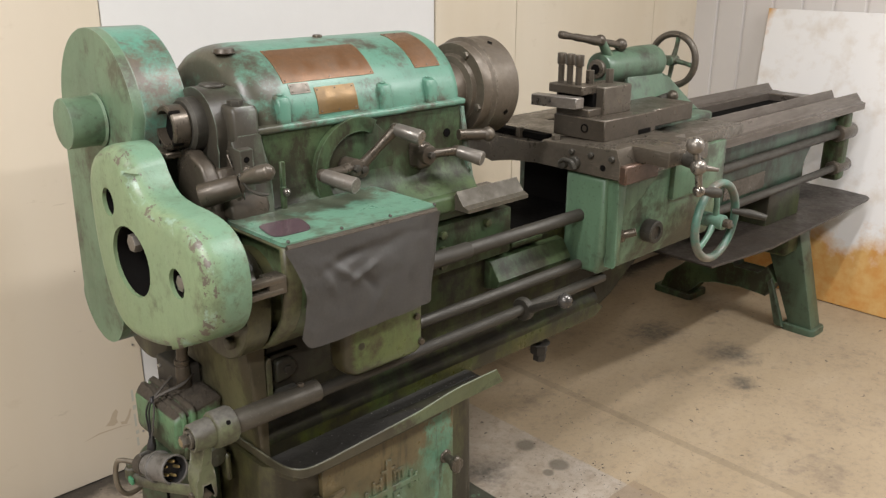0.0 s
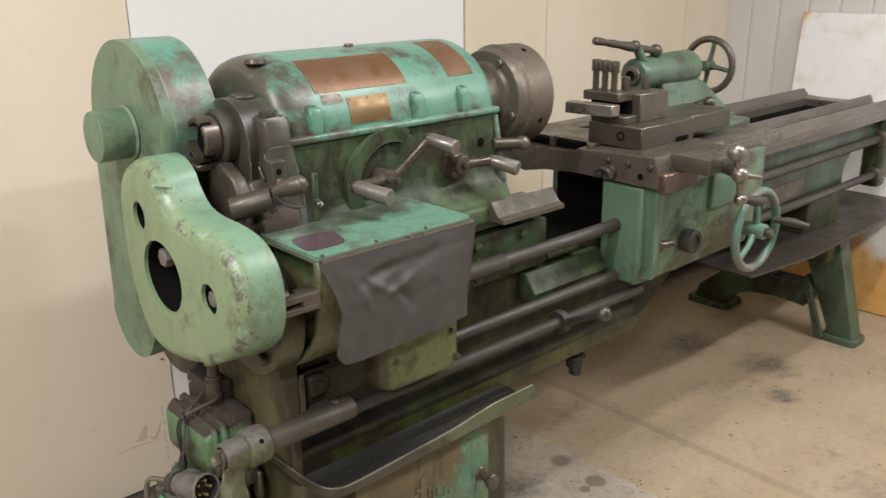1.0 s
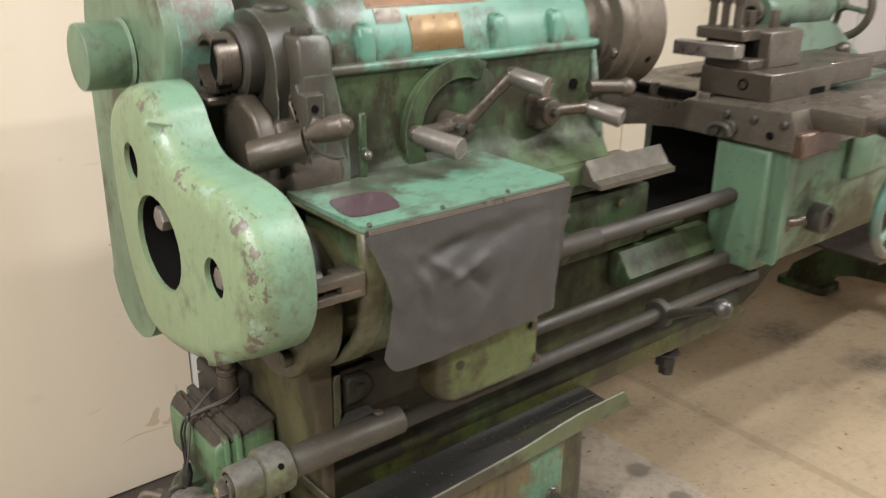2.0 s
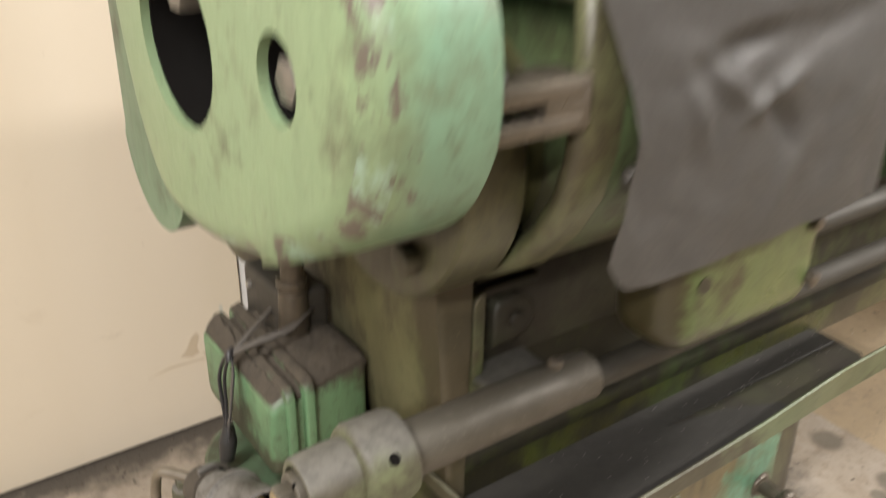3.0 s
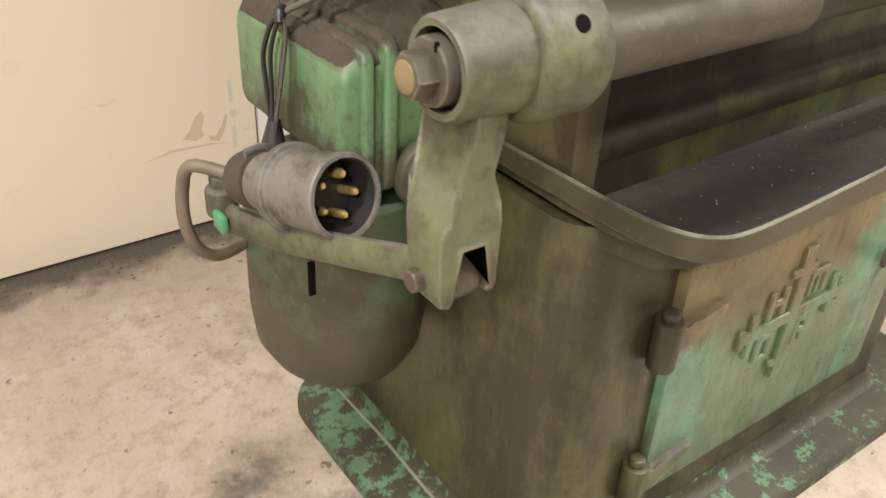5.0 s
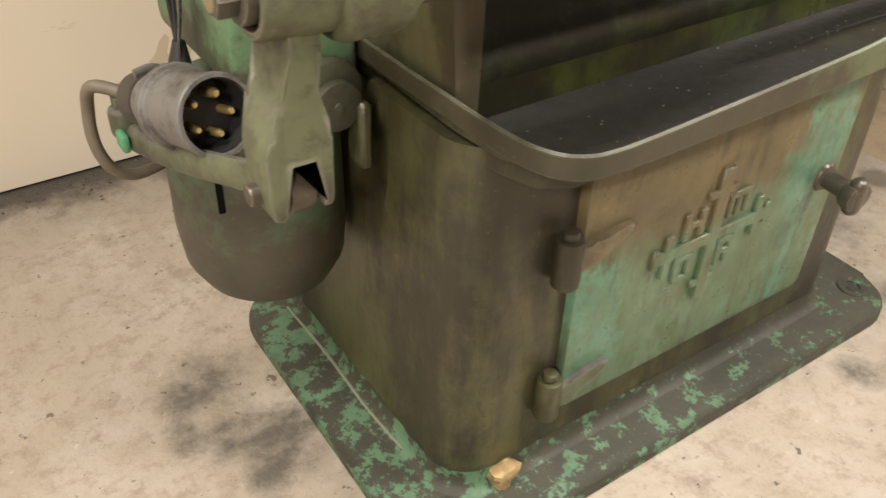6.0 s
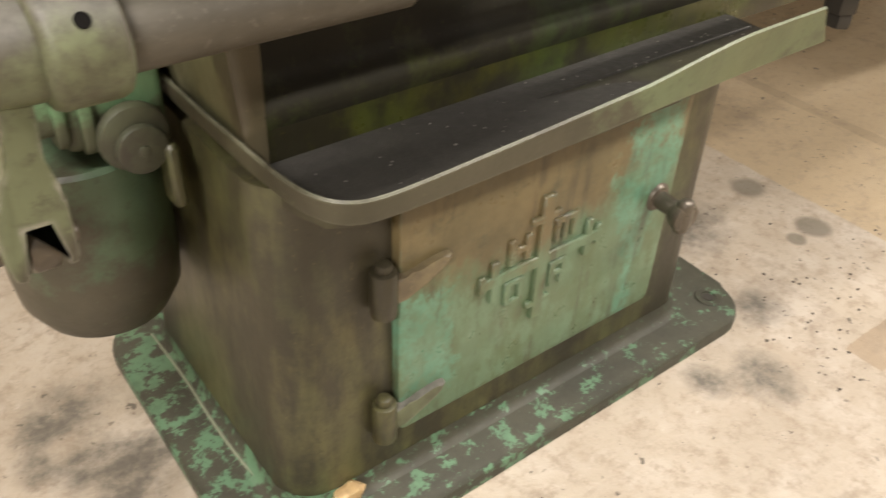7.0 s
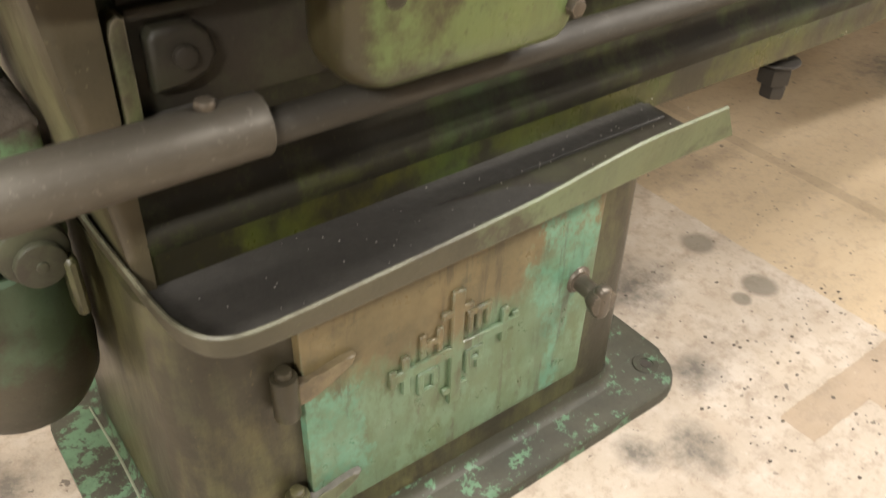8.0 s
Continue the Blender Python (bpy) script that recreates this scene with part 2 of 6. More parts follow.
M["shaft"] = metal("worn_steel_shaft", (0.066, 0.061, 0.049), (0.035, 0.031, 0.023), 0.52, 0.42, 0.4, (0.25, 1, 1))
M["bright"] = metal("polished_steel", (0.31, 0.285, 0.25), (0.14, 0.115, 0.09), 0.38, 0.29, 0.85)
M["way"] = metal("ground_bed_way", (0.19, 0.165, 0.14), (0.085, 0.07, 0.055), 0.45, 0.28, 0.7, (0.15, 1, 1))
# Bias darkens the left face: grime plus occlusion shade put into the colour.
M["case"] = paint("yellow_green_enamel", (0.108, 0.138, 0.045), (0.086, 0.128, 0.052), (0.056, 0.045, 0.022), 0.58, 0.1, rough=0.27, wear=(0.19, 0.20, 0.10), bias=[(0, 0.960, 0.985, 0.15, -0.03)])
# Bias paints the front strip darker than the lit end face, as shade.
M["end_cast"] = paint("tan_stained_enamel", (0.165, 0.150, 0.085), (0.130, 0.130, 0.063), (0.082, 0.067, 0.039), 0.47, 0.0, rough=0.36, streak=0.55, bias=[(1, 1.590, 1.63, 0.22, 0.0)])
M["gearbox"] = paint("oily_gearbox_enamel", (0.086, 0.112, 0.046), (0.064, 0.100, 0.048), (0.048, 0.042, 0.022), 0.48, 0.0, rough=0.36, streak=0.5, wear=(0.16, 0.18, 0.11))
# Grimy brown, darkened further with the shade of the recess and pan end.
M["recess"] = paint("grimy_shaded_recess_enamel", (0.038, 0.034, 0.018), (0.028, 0.030, 0.016), (0.024, 0.019, 0.012), 0.55, 0.0, rough=0.5)
M["lip"] = paint("olive_brown_enamel", (0.125, 0.122, 0.062), (0.098, 0.112, 0.052), (0.070, 0.058, 0.034), 0.47, 0.0, rough=0.34, streak=0.55, wear=(0.24, 0.21, 0.15))
M["strap"] = paint("brown_stained_enamel", (0.185, 0.145, 0.080), (0.165, 0.140, 0.075), (0.105, 0.082, 0.05), 0.40, 0.0, rough=0.34)
M["sleeve"] = metal("rubbed_steel_sleeve", (0.124, 0.114, 0.093), (0.058, 0.049, 0.034), 0.48, 0.36, 0.5, (0.4, 1, 1))
M["grimy_black"] = plain("grimy_black_iron", (0.030, 0.026, 0.020), 0.6)
M["tray"] = metal("oily_brown_sheet", (0.065, 0.053, 0.042), (0.034, 0.028, 0.022), 0.5, 0.34, 0.3)
M["peel"] = plain("peeled_board_paper", (0.50, 0.41, 0.29), 0.7, grain=25, vary=0.2)
M["grime_green"] = paint("grime_covered_green_enamel", (0.085, 0.100, 0.066), (0.070, 0.088, 0.060), (0.052, 0.044, 0.033), 0.54, 0.05, rough=0.3, streak=0.5, wear=(0.17, 0.22, 0.17))
M["rim"] = paint("worn_handwheel_enamel", (0.17, 0.155, 0.125), (0.14, 0.13, 0.105), (0.095, 0.20, 0.15), 0.50, 0.0, rough=0.26)
M["rust_end"] = plain("rust_stained_bolt_end", (0.24, 0.19, 0.11), 0.35, 0.5, grain=90, vary=0.4)
# Near-black for the shade inside holes, slots and gaps, put into the colour.
M["black"] = plain("shade_black", (0.006, 0.0055, 0.005), 0.9, spec=0.05)
M["oil"] = plain("oily_chip_bed", (0.033, 0.031, 0.027), 0.5, grain=75, vary=0.6, height=0.003, spec=0.35)
M["leather"] = plain("grey_brown_leather", (0.122, 0.116, 0.106), 0.44, grain=150, vary=0.2, height=0.0010)
M["rubber"] = plain("black_rubber", (0.02, 0.019, 0.018), 0.5)
M["wire"] = plain("glossy_black_wire", (0.018, 0.017, 0.018), 0.42)
M["strap_black"] = plain("worn_glossy_black_strap", (0.035, 0.034, 0.036), 0.30, grain=120, vary=0.6)
M["dusty_wire"] = plain("dusty_wire", (0.055, 0.047, 0.038), 0.6, grain=120, vary=0.5)
M["plug"] = paint("dusty_grey_plug_plastic", (0.128, 0.120, 0.108), (0.108, 0.102, 0.092), (0.062, 0.054, 0.042), 0.46, 0.1, (0.07, 0.055, 0.04), rough=0.42, size=22, wear=(0.19, 0.18, 0.165))
M["dirty_cable"] = plain("dusty_cable_sheath", (0.12, 0.098, 0.068), 0.6, grain=80)
M["brass"] = plain("brass_pin", (0.62, 0.47, 0.20), 0.34, 0.75, grain=40, vary=0.2)
M["lump"] = metal("rough_brass", (0.46, 0.32, 0.15), (0.16, 0.10, 0.05), 0.46, 0.4, 0.4)
M["copper_plate"] = metal("brown_brass_plate", (0.20, 0.105, 0.05), (0.12, 0.07, 0.036), 0.4, 0.34, 0.4)
M["gold_plate"] = metal("dull_brass_plate", (0.19, 0.115, 0.04), (0.12, 0.075, 0.03), 0.35, 0.34, 0.4)
M["purple"] = plain("worn_purple_label", (0.074, 0.047, 0.054), 0.2, grain=50, vary=0.7)
M["white_panel"] = plain("white_wallboard", (0.70, 0.69, 0.66), 0.5, grain=20, vary=0.05)
M["screw"] = plain("dull_screw_head", (0.45, 0.43, 0.40), 0.35, 0.9)
M["ink"] = plain("faded_blue_ink", (0.49, 0.475, 0.40), 0.7)
M["green_bit"] = plain("bright_green_paint", (0.065, 0.215, 0.11), 0.5)
M["ceiling"] = plain("grey_steel_ceiling", (0.15, 0.145, 0.14), 0.8)
M["far_wall"] = plain("grey_far_wall", (0.22, 0.205, 0.185), 0.8)
M["lamp_glow"] = plain("lamp_cover", (0.8, 0.8, 0.78), 0.4)


def tan_board():
    g = Graph("cream_wallboard")
    x = g.axis(0)
    broad = g.noise(1.6, 5, 0.6, (1, 1, 0.35))
    c = g.mix(g.ramp(broad, 0.35, 0.65), (0.63, 0.550, 0.415), (0.59, 0.505, 0.372))
    band = g.ramp(g.noise(2.6, 3, 0.5, (1, 1, 0.05)), 0.40, 0.60, 0.0, 0.75)
    c = g.mix(band, c, (0.66, 0.588, 0.462))
    bleach = g.math("MULTIPLY", g.ramp(g.math("ADD", x, g.math("MULTIPLY", g.noise(4, 4, 0.6), 0.10)), 0.90, 0.955, 1.0, 0.0), g.ramp(x, 0.30, 0.55))
    c = g.mix(g.math("MULTIPLY", bleach, 0.4), c, (0.66, 0.582, 0.470))
    stain = g.ramp(g.noise(6, 6, 0.65, (1, 1, 1.5)), 0.62, 0.74, 0.0, 0.35)
    c = g.mix(stain, c, (0.42, 0.33, 0.22))
    scuff = g.ramp(g.noise(5, 8, 0.75, (0.6, 1, 3.5)), 0.655, 0.69, 0.0, 0.4)
    c = g.mix(scuff, c, (0.38, 0.31, 0.22))
    specks = g.ramp(g.noise(55, 2), 0.75, 0.78)
    c = g.mix(specks, c, (0.24, 0.18, 0.12))
    return g.done(c, g.ramp(broad, 0.3, 0.7, 0.42, 0.55), 0.0, g.noise(30, 4), 0.0006)


M["tan"] = tan_board()


def door_enamel():
    """Olive enamel, rubbed brown towards the top, with flakes of a brighter teal coat left on it."""
    g = Graph("patchy_door_enamel")
    x, z = g.axis(0), g.axis(2)
    rag = g.math("ADD", g.math("MULTIPLY", g.math("SUBTRACT", g.noise(13, 8, 0.75, (1, 1, 0.55)), 0.5), 0.16), g.math("MULTIPLY", g.math("SUBTRACT", g.noise(60, 5, 0.7), 0.5), 0.05))
    c = g.mix(g.ramp(g.noise(16, 7, 0.7, (1, 1, 0.5)), 0.38, 0.62), (0.098, 0.132, 0.062), (0.120, 0.184, 0.108))
    c = g.mix(g.ramp(g.noise(30, 6, 0.7, (1, 1, 0.3)), 0.54, 0.68, 0.0, 0.75), c, (0.075, 0.070, 0.036))
    c = g.mix(g.ramp(g.noise(20, 8, 0.78, (1, 1, 0.45)), 0.50, 0.57, 0.0, 0.75), c, (0.142, 0.222, 0.136))
    brown = g.mix(g.ramp(g.noise(11, 6, 0.65), 0.4, 0.62), (0.158, 0.116, 0.054), (0.104, 0.078, 0.038))
    brown = g.mix(g.ramp(g.noise(40, 6, 0.75), 0.54, 0.66, 0.0, 0.6), brown, (0.066, 0.056, 0.030))
    slope = g.math("MULTIPLY", g.math("ABSOLUTE", g.math("SUBTRACT", x, 1.12), 0), 0.32)
    rise = g.math("ADD", g.math("SUBTRACT", z, slope), g.math("MULTIPLY", rag, 1.2))
    c = g.mix(g.ramp(rise, 0.255, 0.300, 0.0, 0.92), c, brown)
    teal = g.mix(g.ramp(g.noise(24, 6, 0.7), 0.4, 0.6), (0.098, 0.225, 0.145), (0.135, 0.282, 0.190))
    worn = g.ramp(g.math("ADD", g.math("MULTIPLY", g.noise(21, 8, 0.78, (1, 1, 0.7)), 0.6), g.math("MULTIPLY", g.noise(75, 5, 0.7), 0.4)), 0.46, 0.56, 0.95, 0.25)
    right = g.math("SUBTRACT", g.math("ABSOLUTE", g.math("SUBTRACT", x, 1.318), 0), g.ramp(z, 0.18, 0.34, 0.006, 0.042))
    left = g.math("MAXIMUM", g.math("SUBTRACT", g.math("ABSOLUTE", g.math("SUBTRACT", x, 0.982), 0), 0.024), g.math("SUBTRACT", g.math("ABSOLUTE", g.math("SUBTRACT", z, 0.222), 0), 0.062))
    for patch, k in ((right, 1.2), (left, 1.6)):
        cover = g.ramp(g.math("ADD", patch, g.math("MULTIPLY", rag, k)), 0.010, -0.004)
        c = g.mix(g.math("MULTIPLY", cover, worn), c, teal)
    runs = g.ramp(g.noise(34, 6, 0.7, (1, 1, 0.13)), 0.575, 0.66, 0.0, 0.65)
    c = g.mix(runs, c, (0.060, 0.050, 0.028))
    rub = g.math("MULTIPLY", g.edges(0.003), g.ramp(g.noise(40, 6, 0.75), 0.40, 0.56, 0.0, 0.7))
    c = g.mix(rub, c, (0.20, 0.28, 0.20))
    return g.done(c, g.ramp(g.noise(22, 6, 0.7), 0.35, 0.65, 0.26, 0.46), 0.0, g.math("ADD", rag, g.math("MULTIPLY", g.noise(140, 3), 0.06)), 0.004)


M["door"] = door_enamel()


def concrete():
    """Light concrete with a browner painted area, dark oil spots, gravelly dirt along the wall."""
    g = Graph("workshop_concrete")
    x, y = g.axis(0), g.axis(1)
    broad = g.noise(2.4, 7, 0.62)
    mid = g.noise(11, 6, 0.65)
    light = g.mix(g.ramp(broad, 0.35, 0.68), (0.345, 0.296, 0.232), (0.285, 0.240, 0.184))
    light = g.mix(g.ramp(g.noise(7, 6, 0.7), 0.47, 0.64, 0.0, 0.6), light, (0.40, 0.355, 0.30))
    light = g.mix(g.ramp(g.noise(19, 7, 0.75), 0.50, 0.62, 0.0, 0.5), light, (0.255, 0.205, 0.150))
    brown = g.mix(g.ramp(g.noise(1.7, 6, 0.6), 0.35, 0.65), (0.350, 0.275, 0.176), (0.305, 0.237, 0.150))
    brown = g.mix(g.ramp(g.noise(3.0, 7, 0.7, (0.5, 1, 1)), 0.52, 0.66, 0.0, 0.5), brown, (0.375, 0.305, 0.208))
    edge = g.math("MULTIPLY", g.math("SUBTRACT", g.noise(30, 4), 0.5), 0.012)
    xe, ye = g.math("ADD", x, edge), g.math("ADD", y, edge)
    beyond = g.math("GREATER_THAN", xe, 1.966)
    strip = g.math("MULTIPLY", g.math("GREATER_THAN", xe, 1.652), g.math("MULTIPLY", g.math("LESS_THAN", ye, 1.362), g.math("GREATER_THAN", ye, 1.30)))
    fringe = g.math("MULTIPLY", g.math("GREATER_THAN", xe, 1.80), g.math("LESS_THAN", ye, 1.362))
    far = g.math("LESS_THAN", ye, 0.7)
    c = g.mix(g.math("MAXIMUM", beyond, far), light, brown)
    patch = g.mix(g.ramp(g.noise(9, 5, 0.6), 0.35, 0.65), (0.255, 0.190, 0.122), (0.215, 0.160, 0.102))
    c = g.mix(g.math("MULTIPLY", g.math("MAXIMUM", strip, fringe), g.math("MULTIPLY", g.math("LESS_THAN", xe, 2.0), g.math("MULTIPLY", g.math("GREATER_THAN", ye, 1.12), 0.75))), c, patch)
    c = g.mix(g.ramp(mid, 0.56, 0.74, 0.0, 0.35), c, (0.27, 0.21, 0.15))
    smear = g.math("ADD", g.math("MULTIPLY", g.noise(3.4, 6, 0.7), 0.55), g.math("MULTIPLY", g.noise(16, 6, 0.75), 0.45))
    c = g.mix(g.ramp(smear, 0.535, 0.64, 0.0, 0.6), c, (0.16, 0.125, 0.09))
    c = g.mix(g.ramp(g.noise(45, 5, 0.7), 0.35, 0.25, 0.0, 0.4), c, (0.60, 0.55, 0.48))
    c = g.mix(g.ramp(g.noise(38, 7, 0.8), 0.50, 0.64, 0.0, 0.5), c, (0.20, 0.158, 0.115))
    joint = g.math("MULTIPLY", g.math("LESS_THAN", g.math("ABSOLUTE", g.math("SUBTRACT", xe, 2.30), 0), 0.018), 0.30)
    c = g.mix(joint, c, (0.14, 0.11, 0.07))
    c = g.mix(g.ramp(g.noise(27, 4, 0.62), 0.665, 0.685, 0.0, 0.8), c, (0.065, 0.052, 0.04))
    c = g.mix(g.ramp(g.noise(62, 3, 0.55), 0.675, 0.70, 0.0, 0.55), c, (0.06, 0.048, 0.036))
    grit = g.noise(110, 3, 0.6)
    c = g.mix(g.ramp(grit, 0.69, 0.75, 0.0, 0.5), c, (0.13, 0.10, 0.075))
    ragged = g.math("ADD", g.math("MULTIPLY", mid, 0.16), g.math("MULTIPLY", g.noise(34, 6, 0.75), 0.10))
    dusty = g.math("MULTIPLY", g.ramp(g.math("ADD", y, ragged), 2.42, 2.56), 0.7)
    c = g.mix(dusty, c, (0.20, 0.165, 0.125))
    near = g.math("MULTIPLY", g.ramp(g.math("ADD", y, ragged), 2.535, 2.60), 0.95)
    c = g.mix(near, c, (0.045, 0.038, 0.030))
    for sx, sy, r in OIL_SPOTS:
        d = g.math("ADD", g.math("MULTIPLY", g.math("SUBTRACT", x, sx), g.math("SUBTRACT", x, sx)), g.math("MULTIPLY", g.math("SUBTRACT", y, sy), g.math("SUBTRACT", y, sy)))
        d = g.math("ADD", g.math("SQRT", d, 0), g.math("MULTIPLY", g.math("SUBTRACT", mid, 0.5), r * 1.6))
        d = g.math("ADD", d, g.math("MULTIPLY", g.math("SUBTRACT", smear, 0.5), r * 2.5))
        c = g.mix(g.math("MULTIPLY", g.ramp(d, r * 0.4, r * 1.2, 0.9, 0.0), g.ramp(g.noise(37, 5, 0.7), 0.35, 0.6, 0.35, 1.0)), c, (0.085, 0.075, 0.06))
    for sx, sy, r in OIL_DROPS:
        dx, dy = g.math("SUBTRACT", x, sx), g.math("SUBTRACT", y, sy)
        d = g.math("SQRT", g.math("ADD", g.math("MULTIPLY", dx, dx), g.math("MULTIPLY", dy, dy)), 0)
        d = g.math("ADD", d, g.math("MULTIPLY", g.math("SUBTRACT", mid, 0.5), r * 0.9))
        c = g.mix(g.ramp(d, r * 0.75, r * 1.15, 0.72, 0.0), c, (0.10, 0.088, 0.066))
    rough = g.ramp(broad, 0.3, 0.7, 0.45, 0.7)
    return g.done(c, rough, 0.0, g.math("ADD", grit, mid), 0.0022)


OIL_SPOTS = [(0.655, 1.80, 0.05), (0.66, 1.72, 0.03), (1.50, 1.40, 0.05), (1.62, 1.50, 0.05), (0.622, 1.885, 0.035), (0.72, 1.775, 0.04), (0.60, 1.83, 0.03), (0.664, 1.905, 0.06), (0.70, 1.76, 0.06), (1.42, 1.437, 0.035), (3.05, 1.62, 0.11), (2.85, 1.45, 0.07), (3.0, 1.95, 0.12), (1.68, 1.72, 0.09)]
OIL_DROPS = [(1.90, 1.73, 0.036), (1.895, 1.578, 0.033), (1.835, 1.573, 0.018)]
M["floor"] = concrete()


def leaning_board_paint():
    g = Graph("white_over_orange_board")
    z, y = g.axis(2), g.axis(1)
    n = g.noise(5, 6, 0.65)
    c = g.mix(g.ramp(g.noise(9, 6), 0.5, 0.7, 0.0, 0.5), (0.87, 0.865, 0.85), (0.64, 0.56, 0.46))
    orange = g.mix(g.ramp(g.noise(14, 5), 0.35, 0.65), (0.60, 0.30, 0.075), (0.66, 0.43, 0.16))
    low = g.ramp(g.math("ADD", z, g.math("MULTIPLY", n, 0.5)), 0.62, 0.48)
    corner = g.ramp(g.math("ADD", g.math("ADD", g.math("MULTIPLY", z, 0.35), y), g.math("MULTIPLY", n, 0.25)), 2.62, 2.68)
    c = g.mix(g.math("MAXIMUM", low, corner), c, orange)
    return g.done(c, 0.5, 0.0, n, 0.001)


M["lean"] = leaning_board_paint()
M["cladding"] = plain("white_metal_cladding", (0.66, 0.63, 0.60), 0.4, grain=12, vary=0.04)

# ---- mesh helpers ----
BASE = {}


def thing(name, at, label, category, group="", kind=""):
    ob = new(name)
    ob.empty_display_size = 0.05
    ob.location = at
    BASE[ob] = Vector(at)
    return tagged(ob, label, category, group, kind)


def finish(name, bm, material, angle=38):
    bmesh.ops.recalc_face_normals(bm, faces=bm.faces)
    for f in bm.faces:
        f.smooth = True
    mesh = bpy.data.meshes.new(name)
    bm.to_mesh(mesh)
    bm.free()
    mesh.set_sharp_from_angle(angle=radians(angle))
    mesh.materials.append(material)
    return mesh


def part(name, bm, material, parent, label="", angle=38):
    """Links a bmesh, built at its place in the world, as one mesh under a thing or a part."""
    base = BASE[parent]
    bmesh.ops.translate(bm, verts=bm.verts, vec=-base)
    ob = new(name, finish(name, bm, material, angle))
    ob.parent = parent
    BASE[ob] = base
    return tagged(ob, label)


def single(name, bm, material, label, category, kind="", group="", angle=38):
    return tagged(new(name, finish(name, bm, material, angle)), label, category, group, kind)


def B():
    return bmesh.new()


def box(bm, x0, x1, y0, y1, z0, z1, bevel=0.0, seg=2, m=None):
    made = bmesh.ops.create_cube(bm, size=1.0, matrix=Matrix.Translation(((x0 + x1) / 2, (y0 + y1) / 2, (z0 + z1) / 2)) @ Matrix.Diagonal((x1 - x0, y1 - y0, z1 - z0, 1)))
    vs = made["verts"]
    if bevel:
        es = list({e for v in vs for e in v.link_edges})
        r = bmesh.ops.bevel(bm, geom=es, offset=bevel, segments=seg, affect="EDGES", profile=0.5)
        vs = list({v for f in r["faces"] for v in f.verts} | {v for v in vs if v.is_valid})
    if m is not None:
        bmesh.ops.transform(bm, matrix=m, verts=vs)
    return bm


def frame_on(p0, p1):
    d = (Vector(p1) - Vector(p0)).normalized()
    a = Vector((0, 0, 1)) if abs(d.z) < 0.9 else Vector((1, 0, 0))
    u = d.cross(a).normalized()
    return d, u, d.cross(u)


def rev(bm, p0, p1, profile, seg=28):
    """Turns a profile of (metres along the axis from p0 towards p1, radius) round that axis."""
    d, u, w = frame_on(p0, p1)
    p0 = Vector(p0)
    rings = []
    for s, r in profile:
        if r <= 1e-6:
            rings.append([bm.verts.new(p0 + d * s)])
        else:
            rings.append([bm.verts.new(p0 + d * s + (u * math.cos(a) + w * math.sin(a)) * r) for a in (2 * math.pi * k / seg for k in range(seg))])
    for a, b in zip(rings, rings[1:]):
        for k in range(seg):
            j = (k + 1) % seg
            q = [a[k % len(a)], a[j % len(a)], b[j % len(b)], b[k % len(b)]]
            q = list(dict.fromkeys(q))
            if len(q) > 2:
                bm.faces.new(q)
    for end in (rings[0], rings[-1]):
        if len(end) > 2:
            bm.faces.new(end)
    return bm


def cyl(bm, p0, p1, r, r2=None, seg=24, b=0.0):
    r2 = r if r2 is None else r2
    length = (Vector(p1) - Vector(p0)).length
    if b:
        return rev(bm, p0, p1, [(0, r - b), (b * 0.3, r - b * 0.3), (b, r), (length - b, r2), (length - b * 0.3, r2 - b * 0.3), (length, r2 - b)], seg)
    return rev(bm, p0, p1, [(0, r), (length, r2)], seg)


def ball(bm, c, r, seg=20):
    n = 10
    return rev(bm, Vector(c) - Vector((0, 0, r)), c, [(r - r * math.cos(math.pi * k / n), r * math.sin(math.pi * k / n)) for k in range(n + 1)], seg)


def hexbolt(bm, p0, p1, r, b=0.001):
    return cyl(bm, p0, p1, r, seg=6, b=b)


def ring(bm, p0, p1, r_in, r_out, seg=32, b=0.003):
    length = (Vector(p1) - Vector(p0)).length
    prof = [(0, r_in), (0, r_out - b), (b, r_out), (length - b, r_out), (length, r_out - b), (length, r_in)]
    d, u, w = frame_on(p0, p1)
    p0 = Vector(p0)
    rings = [[bm.verts.new(p0 + d * s + (u * math.cos(a) + w * math.sin(a)) * r) for a in (2 * math.pi * k / seg for k in range(seg))] for s, r in prof]
    for a, c in zip(rings, rings[1:] + rings[:1]):
        for k in range(seg):
            j = (k + 1) % seg
            bm.faces.new([a[k], a[j], c[j], c[k]])
    return bm


def torus(bm, c, axis, R, r, seg=48, sub=12):
    d, u, w = frame_on((0, 0, 0), axis)
    c = Vector(c)
    loops = []
    for k in range(seg):
        a = 2 * math.pi * k / seg
        o = u * math.cos(a) + w * math.sin(a)
        loops.append([bm.verts.new(c + o * (R + r * math.cos(b)) + d * r * math.sin(b)) for b in (2 * math.pi * q / sub for q in range(sub))])
    for a, b in zip(loops, loops[1:] + loops[:1]):
        for q in range(sub):
            p = (q + 1) % sub
            bm.faces.new([a[q], a[p], b[p], b[q]])
    return bm


def smooth_path(points, per=6):
    """Catmull-Rom through the points."""
    ps = [Vector(p) for p in points]
    ext = [ps[0] * 2 - ps[1], *ps, ps[-1] * 2 - ps[-2]]
    out = []
    for a, b, c, d in zip(ext, ext[1:], ext[2:], ext[3:]):
        for k in range(per):
            t = k / per
            out.append(0.5 * (2 * b + (c - a) * t + (2 * a - 5 * b + 4 * c - d) * t * t + (3 * b - a - 3 * c + d) * t ** 3))
    return out + [ps[-1]]


